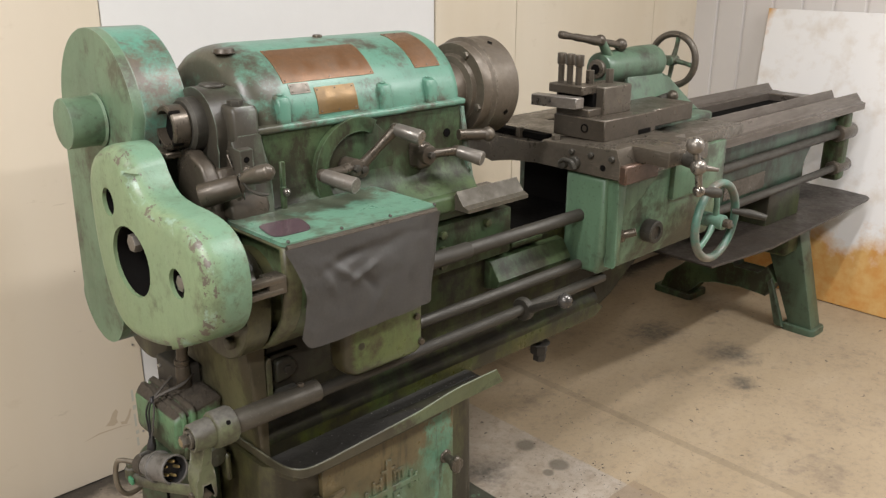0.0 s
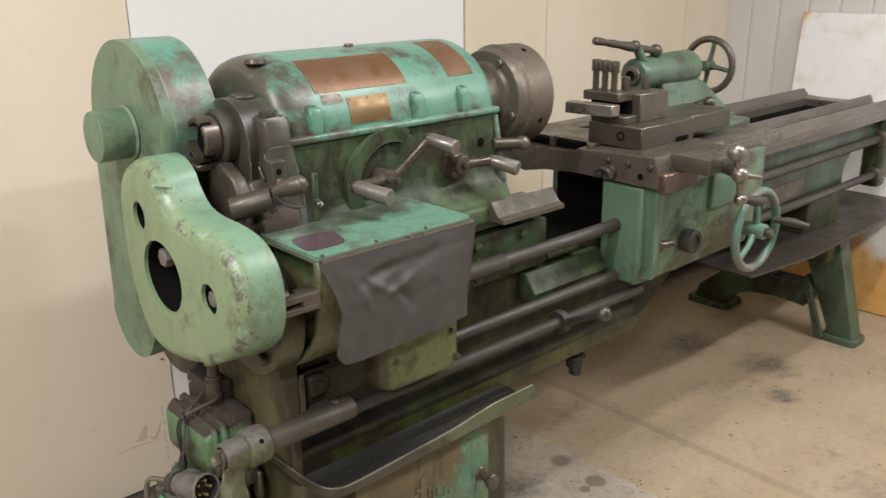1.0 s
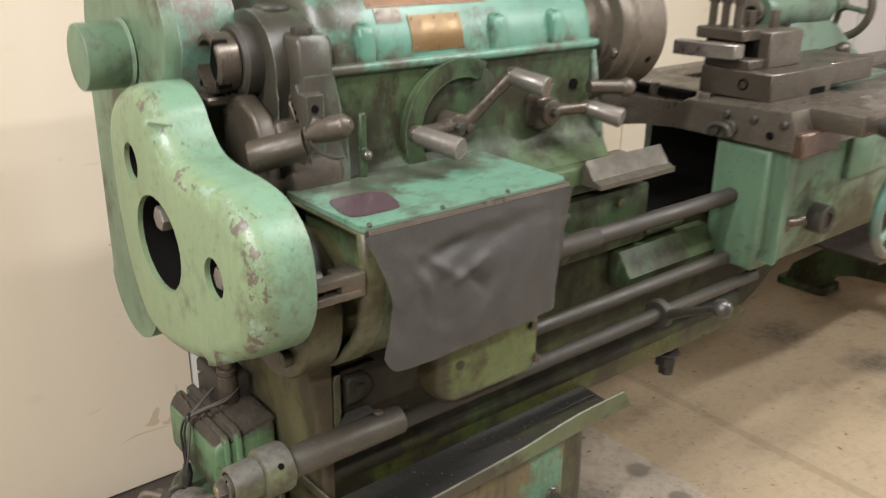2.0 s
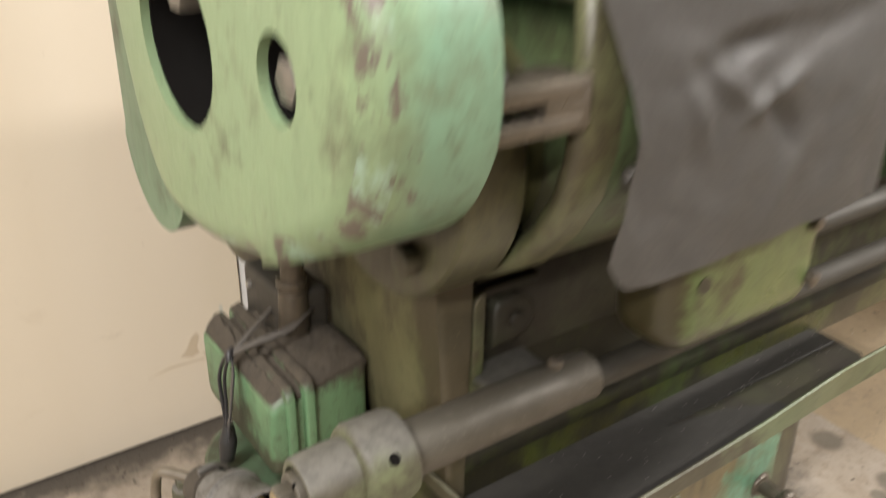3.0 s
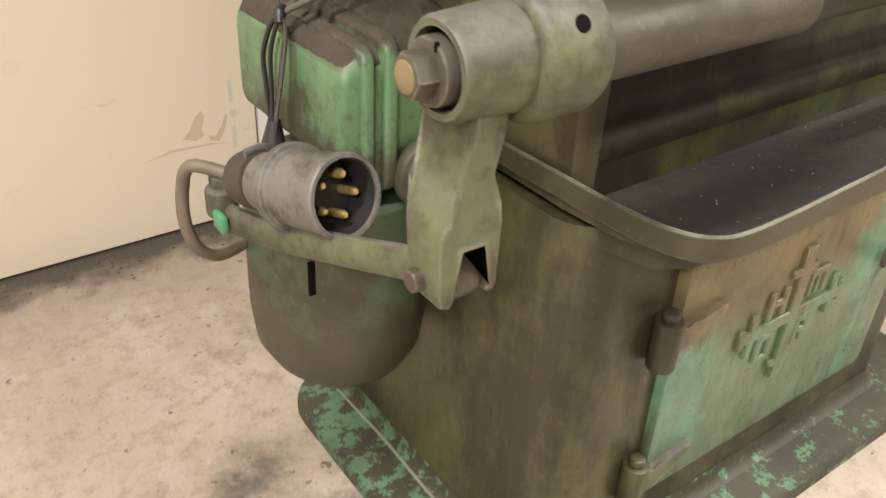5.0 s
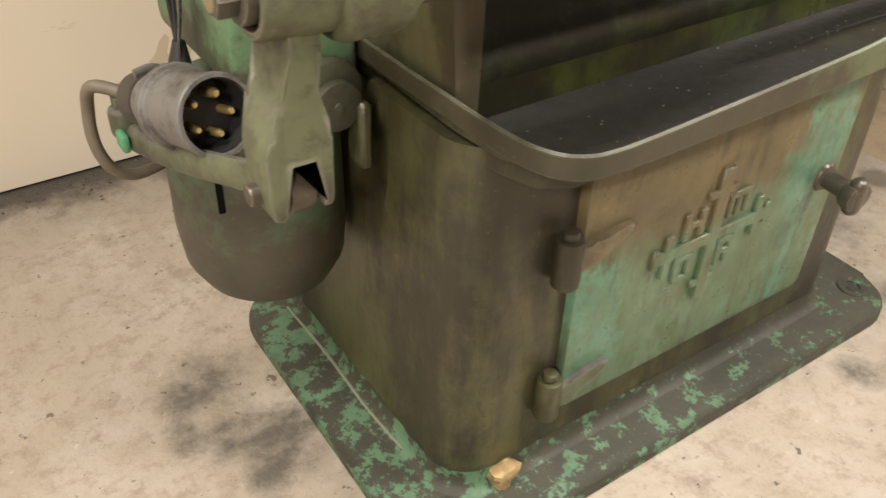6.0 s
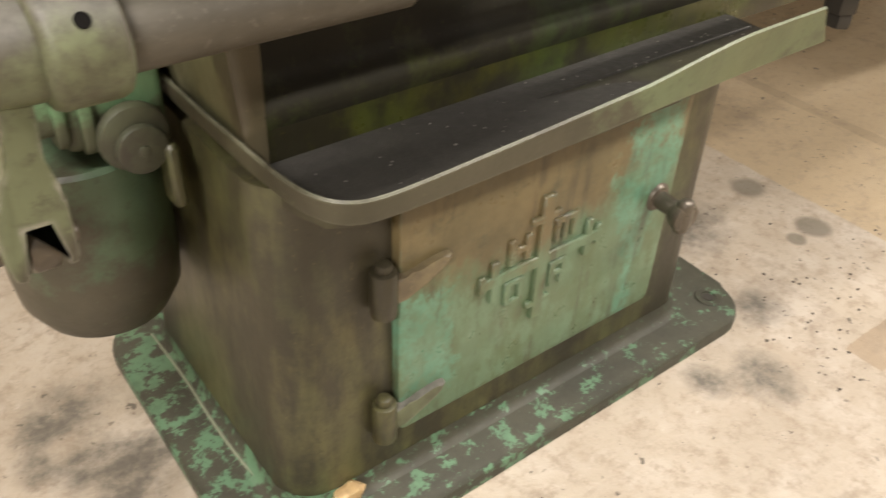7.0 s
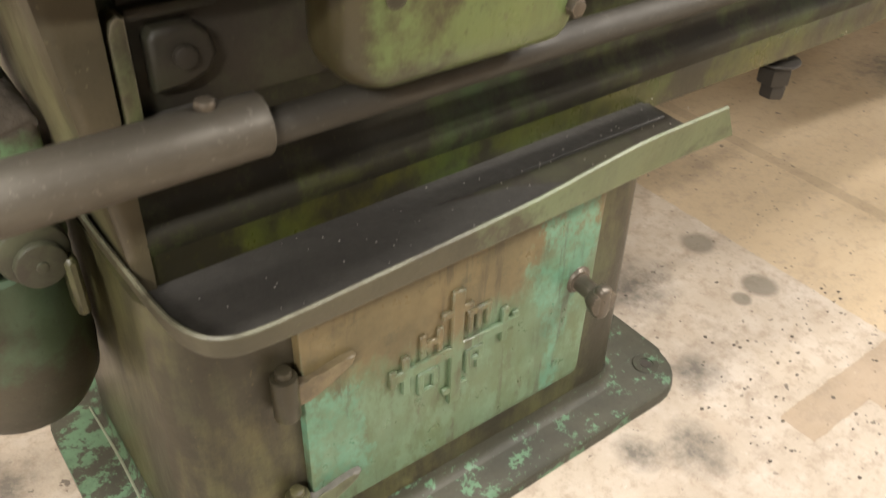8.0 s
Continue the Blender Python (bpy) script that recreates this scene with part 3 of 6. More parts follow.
def tube(bm, points, radii, seg=14, per=6, flat=1.0):
    path = smooth_path(points, per) if per > 1 else [Vector(p) for p in points]
    n = len(path)
    if isinstance(radii, (int, float)):
        radii = [radii] * len(points)
    d = (path[1] - path[0]).normalized()
    u = frame_on((0, 0, 0), d)[1]
    loops = []
    for k, p in enumerate(path):
        d = (path[min(k + 1, n - 1)] - path[max(k - 1, 0)]).normalized()
        u = (u - d * u.dot(d)).normalized()
        w = d.cross(u)
        f = k / (n - 1) * (len(radii) - 1)
        i = min(int(f), len(radii) - 2)
        r = radii[i] + (radii[i + 1] - radii[i]) * (f - i)
        loops.append([bm.verts.new(p + (u * math.cos(a) * flat + w * math.sin(a)) * r) for a in (2 * math.pi * q / seg for q in range(seg))])
    for a, b in zip(loops, loops[1:]):
        for q in range(seg):
            j = (q + 1) % seg
            bm.faces.new([a[q], a[j], b[j], b[q]])
    bm.faces.new(loops[0])
    bm.faces.new(loops[-1])
    return bm


def on_plane(plane, a, p, q):
    return {"x": (a, p, q), "y": (p, a, q), "z": (p, q, a)}[plane]


def prism(bm, pts, plane, a0, a1, bevel=0.0, seg=3, both=False):
    """A polygon across one axis, drawn out from a0 to a1, with rounded edges on the a0 side (or both)."""
    lo = [bm.verts.new(on_plane(plane, a0, *p)) for p in pts]
    hi = [bm.verts.new(on_plane(plane, a1, *p)) for p in pts]
    f0, f1 = bm.faces.new(lo), bm.faces.new(hi)
    n = len(pts)
    for k in range(n):
        j = (k + 1) % n
        bm.faces.new([lo[k], lo[j], hi[j], hi[k]])
    if bevel:
        es = list(f0.edges) + (list(f1.edges) if both else [])
        bmesh.ops.bevel(bm, geom=es, offset=bevel, segments=seg, affect="EDGES", profile=0.5)
    return bm


def rounded(pts, per=5):
    """A closed smooth outline through the points."""
    n = len(pts)
    out = []
    for k in range(n):
        a, b, c, d = (Vector((*pts[(k + i) % n], 0)) for i in (-1, 0, 1, 2))
        for s in range(per):
            t = s / per
            v = 0.5 * (2 * b + (c - a) * t + (2 * a - 5 * b + 4 * c - d) * t * t + (3 * b - a - 3 * c + d) * t ** 3)
            out.append((v.x, v.y))
    return out


def arc(cy, cz, r, a0, a1, n=12, rz=None):
    rz = r if rz is None else rz
    return [(cy + r * math.cos(radians(a0 + (a1 - a0) * k / n)), cz + rz * math.sin(radians(a0 + (a1 - a0) * k / n))) for k in range(n + 1)]


def rrect(x0, x1, z0, z1, r, n=5):
    return arc(x1 - r, z1 - r, r, 0, 90, n) + arc(x0 + r, z1 - r, r, 90, 180, n) + arc(x0 + r, z0 + r, r, 180, 270, n) + arc(x1 - r, z0 + r, r, 270, 360, n)


def holed_plate(bm, outer, holes, plane, a0, a1, bevel=0.0):
    """A plate with through holes: the outline joined to round holes by a fill, then drawn out."""
    loops = [outer] + [arc(cy, cz, ry, 0, 360, 27, rz)[:-1] for cy, cz, ry, rz in holes]
    edges, rings = [], []
    for lp in loops:
        vs = [bm.verts.new(on_plane(plane, a0, *p)) for p in lp]
        rings.append(vs)
        edges += [bm.edges.new((vs[k], vs[(k + 1) % len(vs)])) for k in range(len(vs))]
    got = bmesh.ops.triangle_fill(bm, use_beauty=True, use_dissolve=False, edges=edges)
    faces = [f for f in got["geom"] if isinstance(f, bmesh.types.BMFace)]
    for f in list(faces):
        p = f.calc_center_median()
        q = {"x": (p.y, p.z), "y": (p.x, p.z), "z": (p.x, p.y)}[plane]
        if any(((q[0] - cy) / ry) ** 2 + ((q[1] - cz) / rz) ** 2 < 0.97 for cy, cz, ry, rz in holes):
            bm.faces.remove(f)
            faces.remove(f)
    back = bmesh.ops.duplicate(bm, geom=faces)
    shift = a1 - a0
    move = {"x": (shift, 0, 0), "y": (0, shift, 0), "z": (0, 0, shift)}[plane]
    table = back["vert_map"]
    bmesh.ops.translate(bm, verts=[v for v in back["geom"] if isinstance(v, bmesh.types.BMVert)], vec=move)
    for vs in rings:
        for k in range(len(vs)):
            j = (k + 1) % len(vs)
            bm.faces.new([vs[k], vs[j], table[vs[j]], table[vs[k]]])
    if bevel:
        outer_edges = [bm.edges.get((rings[0][k], rings[0][(k + 1) % len(rings[0])])) for k in range(len(rings[0]))]
        bmesh.ops.bevel(bm, geom=outer_edges, offset=bevel, segments=4, affect="EDGES", profile=0.5)
    return bm

# ---- the room ----
X_W, X_E, Y_S, Y_N, Z_C = -3.2, 4.05, -5.0, 2.52, 2.95
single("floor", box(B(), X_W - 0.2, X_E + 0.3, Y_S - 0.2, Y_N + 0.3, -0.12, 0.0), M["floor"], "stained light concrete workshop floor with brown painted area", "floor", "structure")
# Ceiling, south and west walls are unseen; their dark grey keeps bounce light low.
single("ceiling", box(B(), X_W - 0.2, X_E + 0.3, Y_S - 0.2, Y_N + 0.3, Z_C, Z_C + 0.1), M["ceiling"], "unseen plain grey ceiling closing the room", "ceiling", "structure")
single("wall_north", box(B(), X_W - 0.2, X_E + 0.3, Y_N, Y_N + 0.15, 0, Z_C), M["white_panel"], "wall behind the wallboards", "wall", "structure")
single("wall_south", box(B(), X_W - 0.2, X_E + 0.3, Y_S - 0.15, Y_S, 0, Z_C), M["far_wall"], "unseen plain grey wall added to limit fill light", "wall", "structure")
single("wall_west", box(B(), X_W - 0.15, X_W, Y_S, Y_N, 0, Z_C), M["far_wall"], "unseen plain grey wall added to limit fill light", "wall", "structure")
single("wall_east", box(B(), X_E + 0.03, X_E + 0.15, Y_S, Y_N, 0, Z_C), M["cladding"], "wall behind white metal cladding", "wall", "structure")

# wallboards on the north wall, face at y = 2.505
FACE = 2.508
boards = [("wall_panel", X_W, 0.352, "tan"), ("wall_panel", 0.356, 0.951, "tan"), ("wall_panel", 0.955, 2.208, "white_panel"), ("wall_panel", 2.212, 2.66, "tan"), ("wall_panel", 2.663, 3.66, "tan"), ("wall_panel", 3.663, X_E, "tan")]
wall = bpy.data.objects["wall_north"]
BASE[wall] = Vector((0, 0, 0))
for nm, x0, x1, mt in boards:
    panel = part(nm, box(B(), x0, x1, FACE + (0.006 if mt == "white_panel" else 0.0), Y_N - 0.001, 0.004, Z_C - 0.002, 0.0015, 1), M[mt], wall, "white wallboard" if mt == "white_panel" else "cream wallboard")
    if nm == "wall_panel" and x0 > 0 and x1 < 2.3:
        for k, zz in enumerate((0.055, 0.115, 0.42, 0.72, 1.02, 1.33)):
            xx = (x1 - 0.024) if mt == "tan" else (x0 + 0.022)
            zz += 0.02 if mt != "tan" else 0.0
            part("screw_head", cyl(B(), (xx, FACE + 0.006, zz), (xx, FACE - 0.0015, zz), 0.0036, seg=10), M["screw"], panel)
# the faded stamp on the board's edge: bars
for k, (z0, z1) in enumerate(((0.07, 0.10), (0.112, 0.125), (0.14, 0.185), (0.20, 0.215), (0.23, 0.27))):
    part("stamp_bar", box(B(), 0.903, 0.910 + 0.004 * (k % 2), FACE - 0.0003, FACE + 0.001, z0, z1), M["ink"], wall)
# torn scrap of board standing in the corner of the panel joint
bm = prism(B(), [(0.895, 0.004), (0.898, 0.03), (0.908, 0.066), (0.914, 0.06), (0.922, 0.03), (0.928, 0.004)], "y", FACE - 0.022, FACE - 0.018)
single("board_scrap", bm, M["peel"], "torn scrap of cream board standing by the wall", "scrap")

# peeled paper patches on the cream board
for pts in ([(0.812, 0.178), (0.826, 0.190), (0.838, 0.214), (0.850, 0.224), (0.856, 0.214), (0.848, 0.190), (0.852, 0.176), (0.836, 0.170)], [(0.858, 0.176), (0.872, 0.172), (0.884, 0.188), (0.894, 0.210), (0.898, 0.204), (0.890, 0.180), (0.878, 0.160), (0.862, 0.164)], [(0.74, 0.150), (0.79, 0.163), (0.86, 0.160), (0.90, 0.152), (0.86, 0.157), (0.79, 0.158)]):
    part("peeled_patch", prism(B(), pts, "y", FACE - 0.0003, FACE + 0.001), M["peel"], wall)

# white metal cladding with vertical ribs on the east wall
bm = B()
ys = []
yy = Y_S
while yy < Y_N - 0.02:
    ys += [(yy, 0.0), (yy + 0.125, 0.0), (yy + 0.131, 0.010), (yy + 0.139, 0.010), (yy + 0.145, 0.0)]
    yy += 0.145
prev = None
for q, d in ys:
    q = min(q, Y_N - 0.002)
    col = [bm.verts.new((X_E + d, q, 0.003)), bm.verts.new((X_E + d, q, Z_C - 0.003))]
    if prev:
        bm.faces.new([prev[0], col[0], col[1], prev[1]])
    prev = col
back = bmesh.ops.extrude_face_region(bm, geom=list(bm.faces))
bmesh.ops.translate(bm, verts=[v for v in back["geom"] if isinstance(v, bmesh.types.BMVert)], vec=(0.012, 0, 0))
single("wall_cladding", bm, M["cladding"], "white ribbed metal wall cladding", "wall", "structure", angle=20)

# board leaning against the east wall
lean = math.atan2(0.11, 1.33)
bm = box(B(), -0.009, 0.009, 0.86, 2.10, 0.0, 1.336, 0.002, 1)
bmesh.ops.transform(bm, matrix=Matrix.Translation((3.915, 0, 0.003)) @ Matrix.Rotation(lean, 4, "Y"), verts=bm.verts)
single("leaning_board", bm, M["lean"], "white painted board with bare orange lower edge leaning on the wall", "board")

# lamp housings over the lamps
for lx, ly, watts in LAMPS:
    t = thing("ceiling_lamp", (lx, ly, Z_C), "long white ceiling lamp", "lamp", "ceiling lamps")
    bm = box(B(), lx - 0.68, lx + 0.68, ly - 0.14, ly + 0.14, 2.83, Z_C, 0.01, 2)
    part("housing", bm, M["lamp_glow"], t)

# ---- the lathe: base, bed, headstock ----
CY, CZ = 1.75, 1.228
lathe = thing("engine_lathe", (1.17, 1.755, 0), "large old green engine lathe with grimy worn paint", "lathe")

# headstock-end stand
bm = prism(B(), rrect(0.742, 1.590, 1.487, 2.015, 0.07, 6), "z", 0.024, 0.002, 0.009, 3)
stand_plate = part("foot_plate", bm, M["plate"], lathe, "flaking green floor plate")
for hx, hy in ((0.80, 1.545), (1.545, 1.545)):
    part("bolt_boss", ring(B(), (hx, hy, 0.0235), (hx, hy, 0.0258), 0.012, 0.022, 20, 0.0015), M["plate"], stand_plate)
    part("bolt_hole", cyl(B(), (hx, hy, 0.0243), (hx, hy, 0.0248), 0.0085, seg=16), M["grimy_black"], stand_plate)
bm = ball(B(), (0, 0, 0), 0.0155, 16)
for v in bm.verts:
    k = 1 + 0.55 * noise.noise(v.co * 75 + Vector((3.1, 0.4, 7.7)))
    v.co = Vector((0.881 + v.co.x * 1.25 * k, 1.548 + v.co.y * k, 0.036 + v.co.z * 0.95 * k))
part("brass_lump", bm, M["lump"], stand_plate, "small bright brass fragment", 30)

bm = prism(B(), rrect(0.8195, 1.484, 1.562, 1.965, 0.052, 8), "z", 0.47, 0.02)
for v in bm.verts:
    if v.co.z < 0.1:
        v.co.x += 0.006 * (1 if v.co.x > 1.1 else -1)
        v.co.y += 0.006 * (1 if v.co.y > 1.7 else -1)
stand = part("stand_body", bm, M["stand"], lathe, "oily brown-green cast stand")
bm = B()
loops = []
for grow, z in ((0.000, 0.050), (0.0015, 0.040), (0.004, 0.033), (0.007, 0.0285), (0.011, 0.0255), (0.015, 0.0238)):
    loops.append([bm.verts.new((x, y, z)) for x, y in rrect(0.8135 - grow, 1.490 + grow, 1.556 - grow, 1.971 + grow, 0.052 + grow, 8)])
for p, q in zip(loops, loops[1:]):
    for k in range(len(p)):
        bm.faces.new([p[k], p[(k + 1) % len(p)], q[(k + 1) % len(p)], q[k]])
part("foot_fillet", bm, M["plate"], stand, "", 60)
bm = tube(B(), [(0.801, 1.955, 0.0250), (0.804, 1.84, 0.0255), (0.802, 1.72, 0.0250), (0.810, 1.62, 0.0255), (0.832, 1.575, 0.0245)], [0.0016, 0.0024, 0.0020, 0.0026, 0.0012], 7, 6)
part("cast_bead", bm, M["worn_bead"], stand, "pale worn paint bead")

# door with its raised emblem, hinges and knob
bm = prism(B(), rrect(0.950, 1.380, 0.103, 0.450, 0.012, 3), "y", 1.546, 1.562, 0.004, 2)
door = part("stand_door", bm, M["door"], lathe, "patchy teal and brown door with raised emblem")
EMBLEM = ((-.008, .008, -.088, .090), (-.094, .096, -.007, .007), (-.022, .022, .056, .064), (-.018, .018, -.068, -.060), (-.077, -.068, -.030, .026), (.070, .079, -.024, .028), (-.094, -.086, -.012, .012), (.088, .096, -.012, .014),
          (-.052, -.045, .012, .046), (-.028, -.021, .012, .046), (-.046, -.026, .026, .033), (.017, .023, .018, .048), (.030, .036, .018, .048), (.044, .050, .018, .048), (.016, .051, .043, .050),
          (-.054, -.047, -.046, -.014), (-.048, -.030, -.048, -.042), (-.033, -.026, -.042, -.014), (-.052, -.028, -.019, -.013), (.017, .024, -.050, -.014), (.020, .042, -.020, -.013), (.036, .043, -.032, -.016), (.022, .041, -.036, -.030), (.034, .041, -.050, -.036))
for k, (dx0, dx1, dz0, dz1) in enumerate(EMBLEM):
    bm = box(B(), 1.1488 + dx0, 1.1512 + dx1, 1.5400 + 0.0001 * k, 1.5475, 0.2748 + dz0, 0.2772 + dz1, 0.0018, 1)
    part("emblem_bar", bm, M["door"], door, "raised cast bar")
for hz in (0.345, 0.155):
    bm = cyl(B(), (0.93, 1.545, hz - 0.045), (0.93, 1.545, hz + 0.012), 0.0145, seg=18, b=0.002)
    cyl(bm, (0.93, 1.545, hz + 0.010), (0.93, 1.545, hz + 0.022), 0.009, seg=14, b=0.003)
    hinge = part("hinge", bm, M["stand"], door)
    bm = prism(B(), rounded([(0.934, hz - 0.034), (0.965, hz - 0.026), (0.998, hz - 0.010), (1.012, hz + 0.003), (0.990, hz + 0.004), (0.960, hz - 0.002), (0.934, hz - 0.004)], 3), "y", 1.537, 1.549, 0.004, 2)
    part("hinge_strap", bm, M["strap" if hz > 0.3 else "dusty"], hinge)
bm = cyl(B(), (1.350, 1.550, 0.287), (1.347, 1.508, 0.287), 0.012, seg=14)
cyl(bm, (1.350, 1.549, 0.287), (1.349, 1.540, 0.287), 0.021, 0.017, seg=18, b=0.003)
cyl(bm, (1.347, 1.512, 0.287), (1.344, 1.490, 0.287), 0.019, 0.021, seg=9, b=0.006)
box(bm, 1.333, 1.356, 1.488, 1.508, 0.262, 0.312, 0.009, 3)
part("door_knob", bm, M["iron"], door, "small dark iron knob")

# chip pan: floor and turned-up rim
rim = [(0.815, 1.99), (0.816, 1.70), (0.819, 1.60), (0.822, 1.535), (0.829, 1.495), (0.847, 1.469), (0.885, 1.460), (1.0, 1.458), (1.2, 1.458), (1.34, 1.462), (1.462, 1.463)]
bm = B()
prev = None
path = smooth_path([(x, y, 0) for x, y in rim], 6)
n = len(path)
for k, p in enumerate(path):
    d = (path[min(k + 1, n - 1)] - path[max(k - 1, 0)]).normalized()
    o = Vector((-d.y, d.x, 0)) * -1
    along = max(0.0, p.x - 0.88)
    far = max(0.0, min(1.0, (p.x - 1.16) / 0.16))
    lift = far * far * (3 - 2 * far)
    top = 0.5155 + 0.055 * min(along, 0.34) + 0.016 * lift
    low = 0.491 + 0.022 * min(along, 0.34)
    out = 0.006 * lift
    col = [bm.verts.new((p.x + o.x * r, p.y + o.y * r, z)) for r, z in ((-0.014, low - 0.010), (0.0, low), (0.003 + out * 0.75, top - 0.008), (0.0035 + out, top - 0.002), (0.0015 + out, top), (out - 0.0015, top - 0.002), (out * 0.7 - 0.003, top - 0.010), (-0.006, low + 0.002))]
    if prev:
        for a in range(7):
            bm.faces.new([prev[a], prev[a + 1], col[a + 1], col[a]])
    prev = col
for v in bm.verts:
    if v.co.x > 1.40:
        v.co.x += 0.72 * (0.525 - v.co.z) * min(1.0, (v.co.x - 1.40) / 0.062)
pan_rim = part("pan_rim", bm, M["pan"], lathe, "pale green turned-up chip pan rim")
bm = prism(B(), [(0.826, 1.98), (0.826, 1.60), (0.832, 1.54), (0.852, 1.50), (0.90, 1.482), (1.30, 1.482), (1.36, 1.530), (1.44, 1.580), (1.45, 1.98)], "z", 0.487, 0.478)
pan_floor = part("pan_floor", bm, M["stand"], lathe, "dark oily chip pan floor")
# Dark wedge painted for the shaded hollow between crust end and rim.
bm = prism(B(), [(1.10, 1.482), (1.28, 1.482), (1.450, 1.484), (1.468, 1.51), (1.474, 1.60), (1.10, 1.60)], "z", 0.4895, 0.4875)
part("pan_tail", bm, M["recess"], pan_floor, "near-black end of the pan floor, shade put in its colour")
bm = prism(B(), [(0.828, 1.60), (0.834, 1.545), (0.844, 1.505), (0.862, 1.484), (0.898, 1.476), (1.12, 1.476), (1.28, 1.479), (1.27, 1.500), (1.204, 1.530), (1.092, 1.547), (1.20, 1.5465), (1.460, 1.546), (1.466, 1.62), (0.83, 1.62)], "z", 0.493, 0.486, 0.0012, 1)
for v in bm.verts:
    if v.co.z > 0.48:
        v.co.z -= 0.004 * max(0.0, min(1.0, (1.02 - v.co.x) / 0.14))
part("chip_crust", bm, M["oil"], pan_floor, "black crust of oily chips")
bm = prism(B(), [(0.836, 1.975), (0.837, 1.62), (0.842, 1.56), (0.856, 1.522), (0.885, 1.505), (1.30, 1.510), (1.36, 1.56), (1.36, 1.975)], "z", 0.478, 0.452, 0.002, 1)
part("pan_underside", bm, M["stand"], pan_floor, "grimy green underside of the chip pan")
# bed: deep part under headstock and gap, shallow part beyond
deep = [(0.832, 0.480), (1.55, 0.478), (1.90, 0.475), (2.05, 0.477), (2.15, 0.525), (2.25, 0.590), (2.36, 0.66), (2.6, 0.70), (3.38, 0.72), (3.40, 0.86), (3.72, 0.88), (3.72, 0.95), (2.10, 0.95), (2.10, 0.80), (1.62, 0.80), (1.62, 0.94), (0.832, 0.94)]
bed = part("bed", prism(B(), deep, "y", 1.605, 1.935, 0.006, 2, True), M["bed_side"], lathe, "dark oil-soaked green lathe bed")
bm = prism(B(), [(1.612, 0.66), (1.601, 0.655), (1.601, 0.570), (1.598, 0.561), (1.591, 0.554), (1.583, 0.546), (1.581, 0.536), (1.584, 0.526), (1.588, 0.516), (1.612, 0.512)], "x", 0.8365, 2.05, 0.003, 2, True)
part("bed_ledge", bm, M["bed_side"], bed, "rounded oily ledge along the bed")
bm = prism(B(), [(0.837, 0.481), (1.55, 0.479), (1.90, 0.476), (2.05, 0.478), (2.09, 0.50), (2.05, 0.524), (0.837, 0.524)], "y", 1.586, 1.612, 0.003, 2)
part("bed_skirt", bm, M["oil_stain"], bed, "oil-stained olive lower bed face")
# left end of the bed casting, under the headstock
bm = prism(B(), [(1.583, 0.482), (1.578, 0.76), (1.60, 0.94), (1.98, 0.94), (1.98, 0.482)], "x", 0.796, 0.8385, 0.011, 3)
for v in bm.verts:
    if v.co.x < 0.82 and v.co.z < 0.66:
        v.co.x += 0.17 * (0.66 - v.co.z)
part("end_casting", bm, M["end_cast"], lathe, "oily olive end casting")
bm = prism(B(), [(0.8425, 0.605), (0.8425, 0.722), (0.846, 0.732), (0.852, 0.736), (0.857, 0.733), (0.857, 0.605)], "y", 1.580, 1.612, 0.003, 2)
part("casting_frame", bm, M["lip"], lathe, "worn raised frame on the bed casting")
# Dark bar that paints the shaded gap over the casting recess.
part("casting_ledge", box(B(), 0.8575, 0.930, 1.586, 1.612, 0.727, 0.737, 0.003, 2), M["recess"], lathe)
bm = box(B(), 0.843, 0.925, 1.545, 1.612, 0.628, 0.646, 0.007, 3)
part("casting_shelf", bm, M["dusty"], lathe, "dusty ledge above the bed")
bm = prism(B(), [(0.870, 0.668), (0.870, 0.712), (0.876, 0.719), (0.908, 0.719), (0.920, 0.709), (0.924, 0.690), (0.916, 0.676), (0.896, 0.668)], "y", 1.582, 1.606, 0.006, 3)
cyl(bm, (0.896, 1.584, 0.695), (0.896, 1.575, 0.695), 0.010, seg=16, b=0.003)
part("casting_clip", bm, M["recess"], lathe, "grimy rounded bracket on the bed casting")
# Panel colour holds the shade of the recess as well as oil.
part("casting_panel", box(B(), 0.857, 1.19, 1.598, 1.609, 0.640, 0.800, 0.004, 2), M["recess"], lathe, "black-brown oily bed panel with recess shade in its colour")
# bed side panels and fixings in the gap side
bm = box(B(), 1.20, 1.62, 1.575, 1.62, 0.80, 0.93, 0.008, 2)
part("bed_cheek", bm, M["olive"], lathe)
for bx, bz in ((1.36, 0.905), (1.36, 0.825), (1.52, 0.905), (1.36, 0.865)):
    part("bed_bolt", hexbolt(B(), (bx, 1.576, bz), (bx, 1.563, bz), 0.012), M["dark"], lathe)
bm = prism(B(), [(1.550, 0.735), (1.556, 0.715), (1.61, 0.700), (1.61, 0.790), (1.585, 0.785)], "x", 1.55, 1.86, 0.005, 2, True)
part("bed_cover_plate", bm, M["olive"], lathe, "sloping green cover plate")
bm = box(B(), 1.63, 1.76, 1.578, 1.61, 0.806, 0.822, 0.006, 2)
part("bed_rib", bm, M["olive"], lathe)

# ways: front V and flat, rear flat and V, left of the gap and right of it
def way_profile(y0, flip=1):
    pts = [(0, -0.05), (0, -0.022), (0.020, -0.018), (0.042, 0.016), (0.064, -0.014), (0.10, -0.014), (0.10, -0.05)]
    return [(y0 + flip * p, 1.0 + q) for p, q in pts]


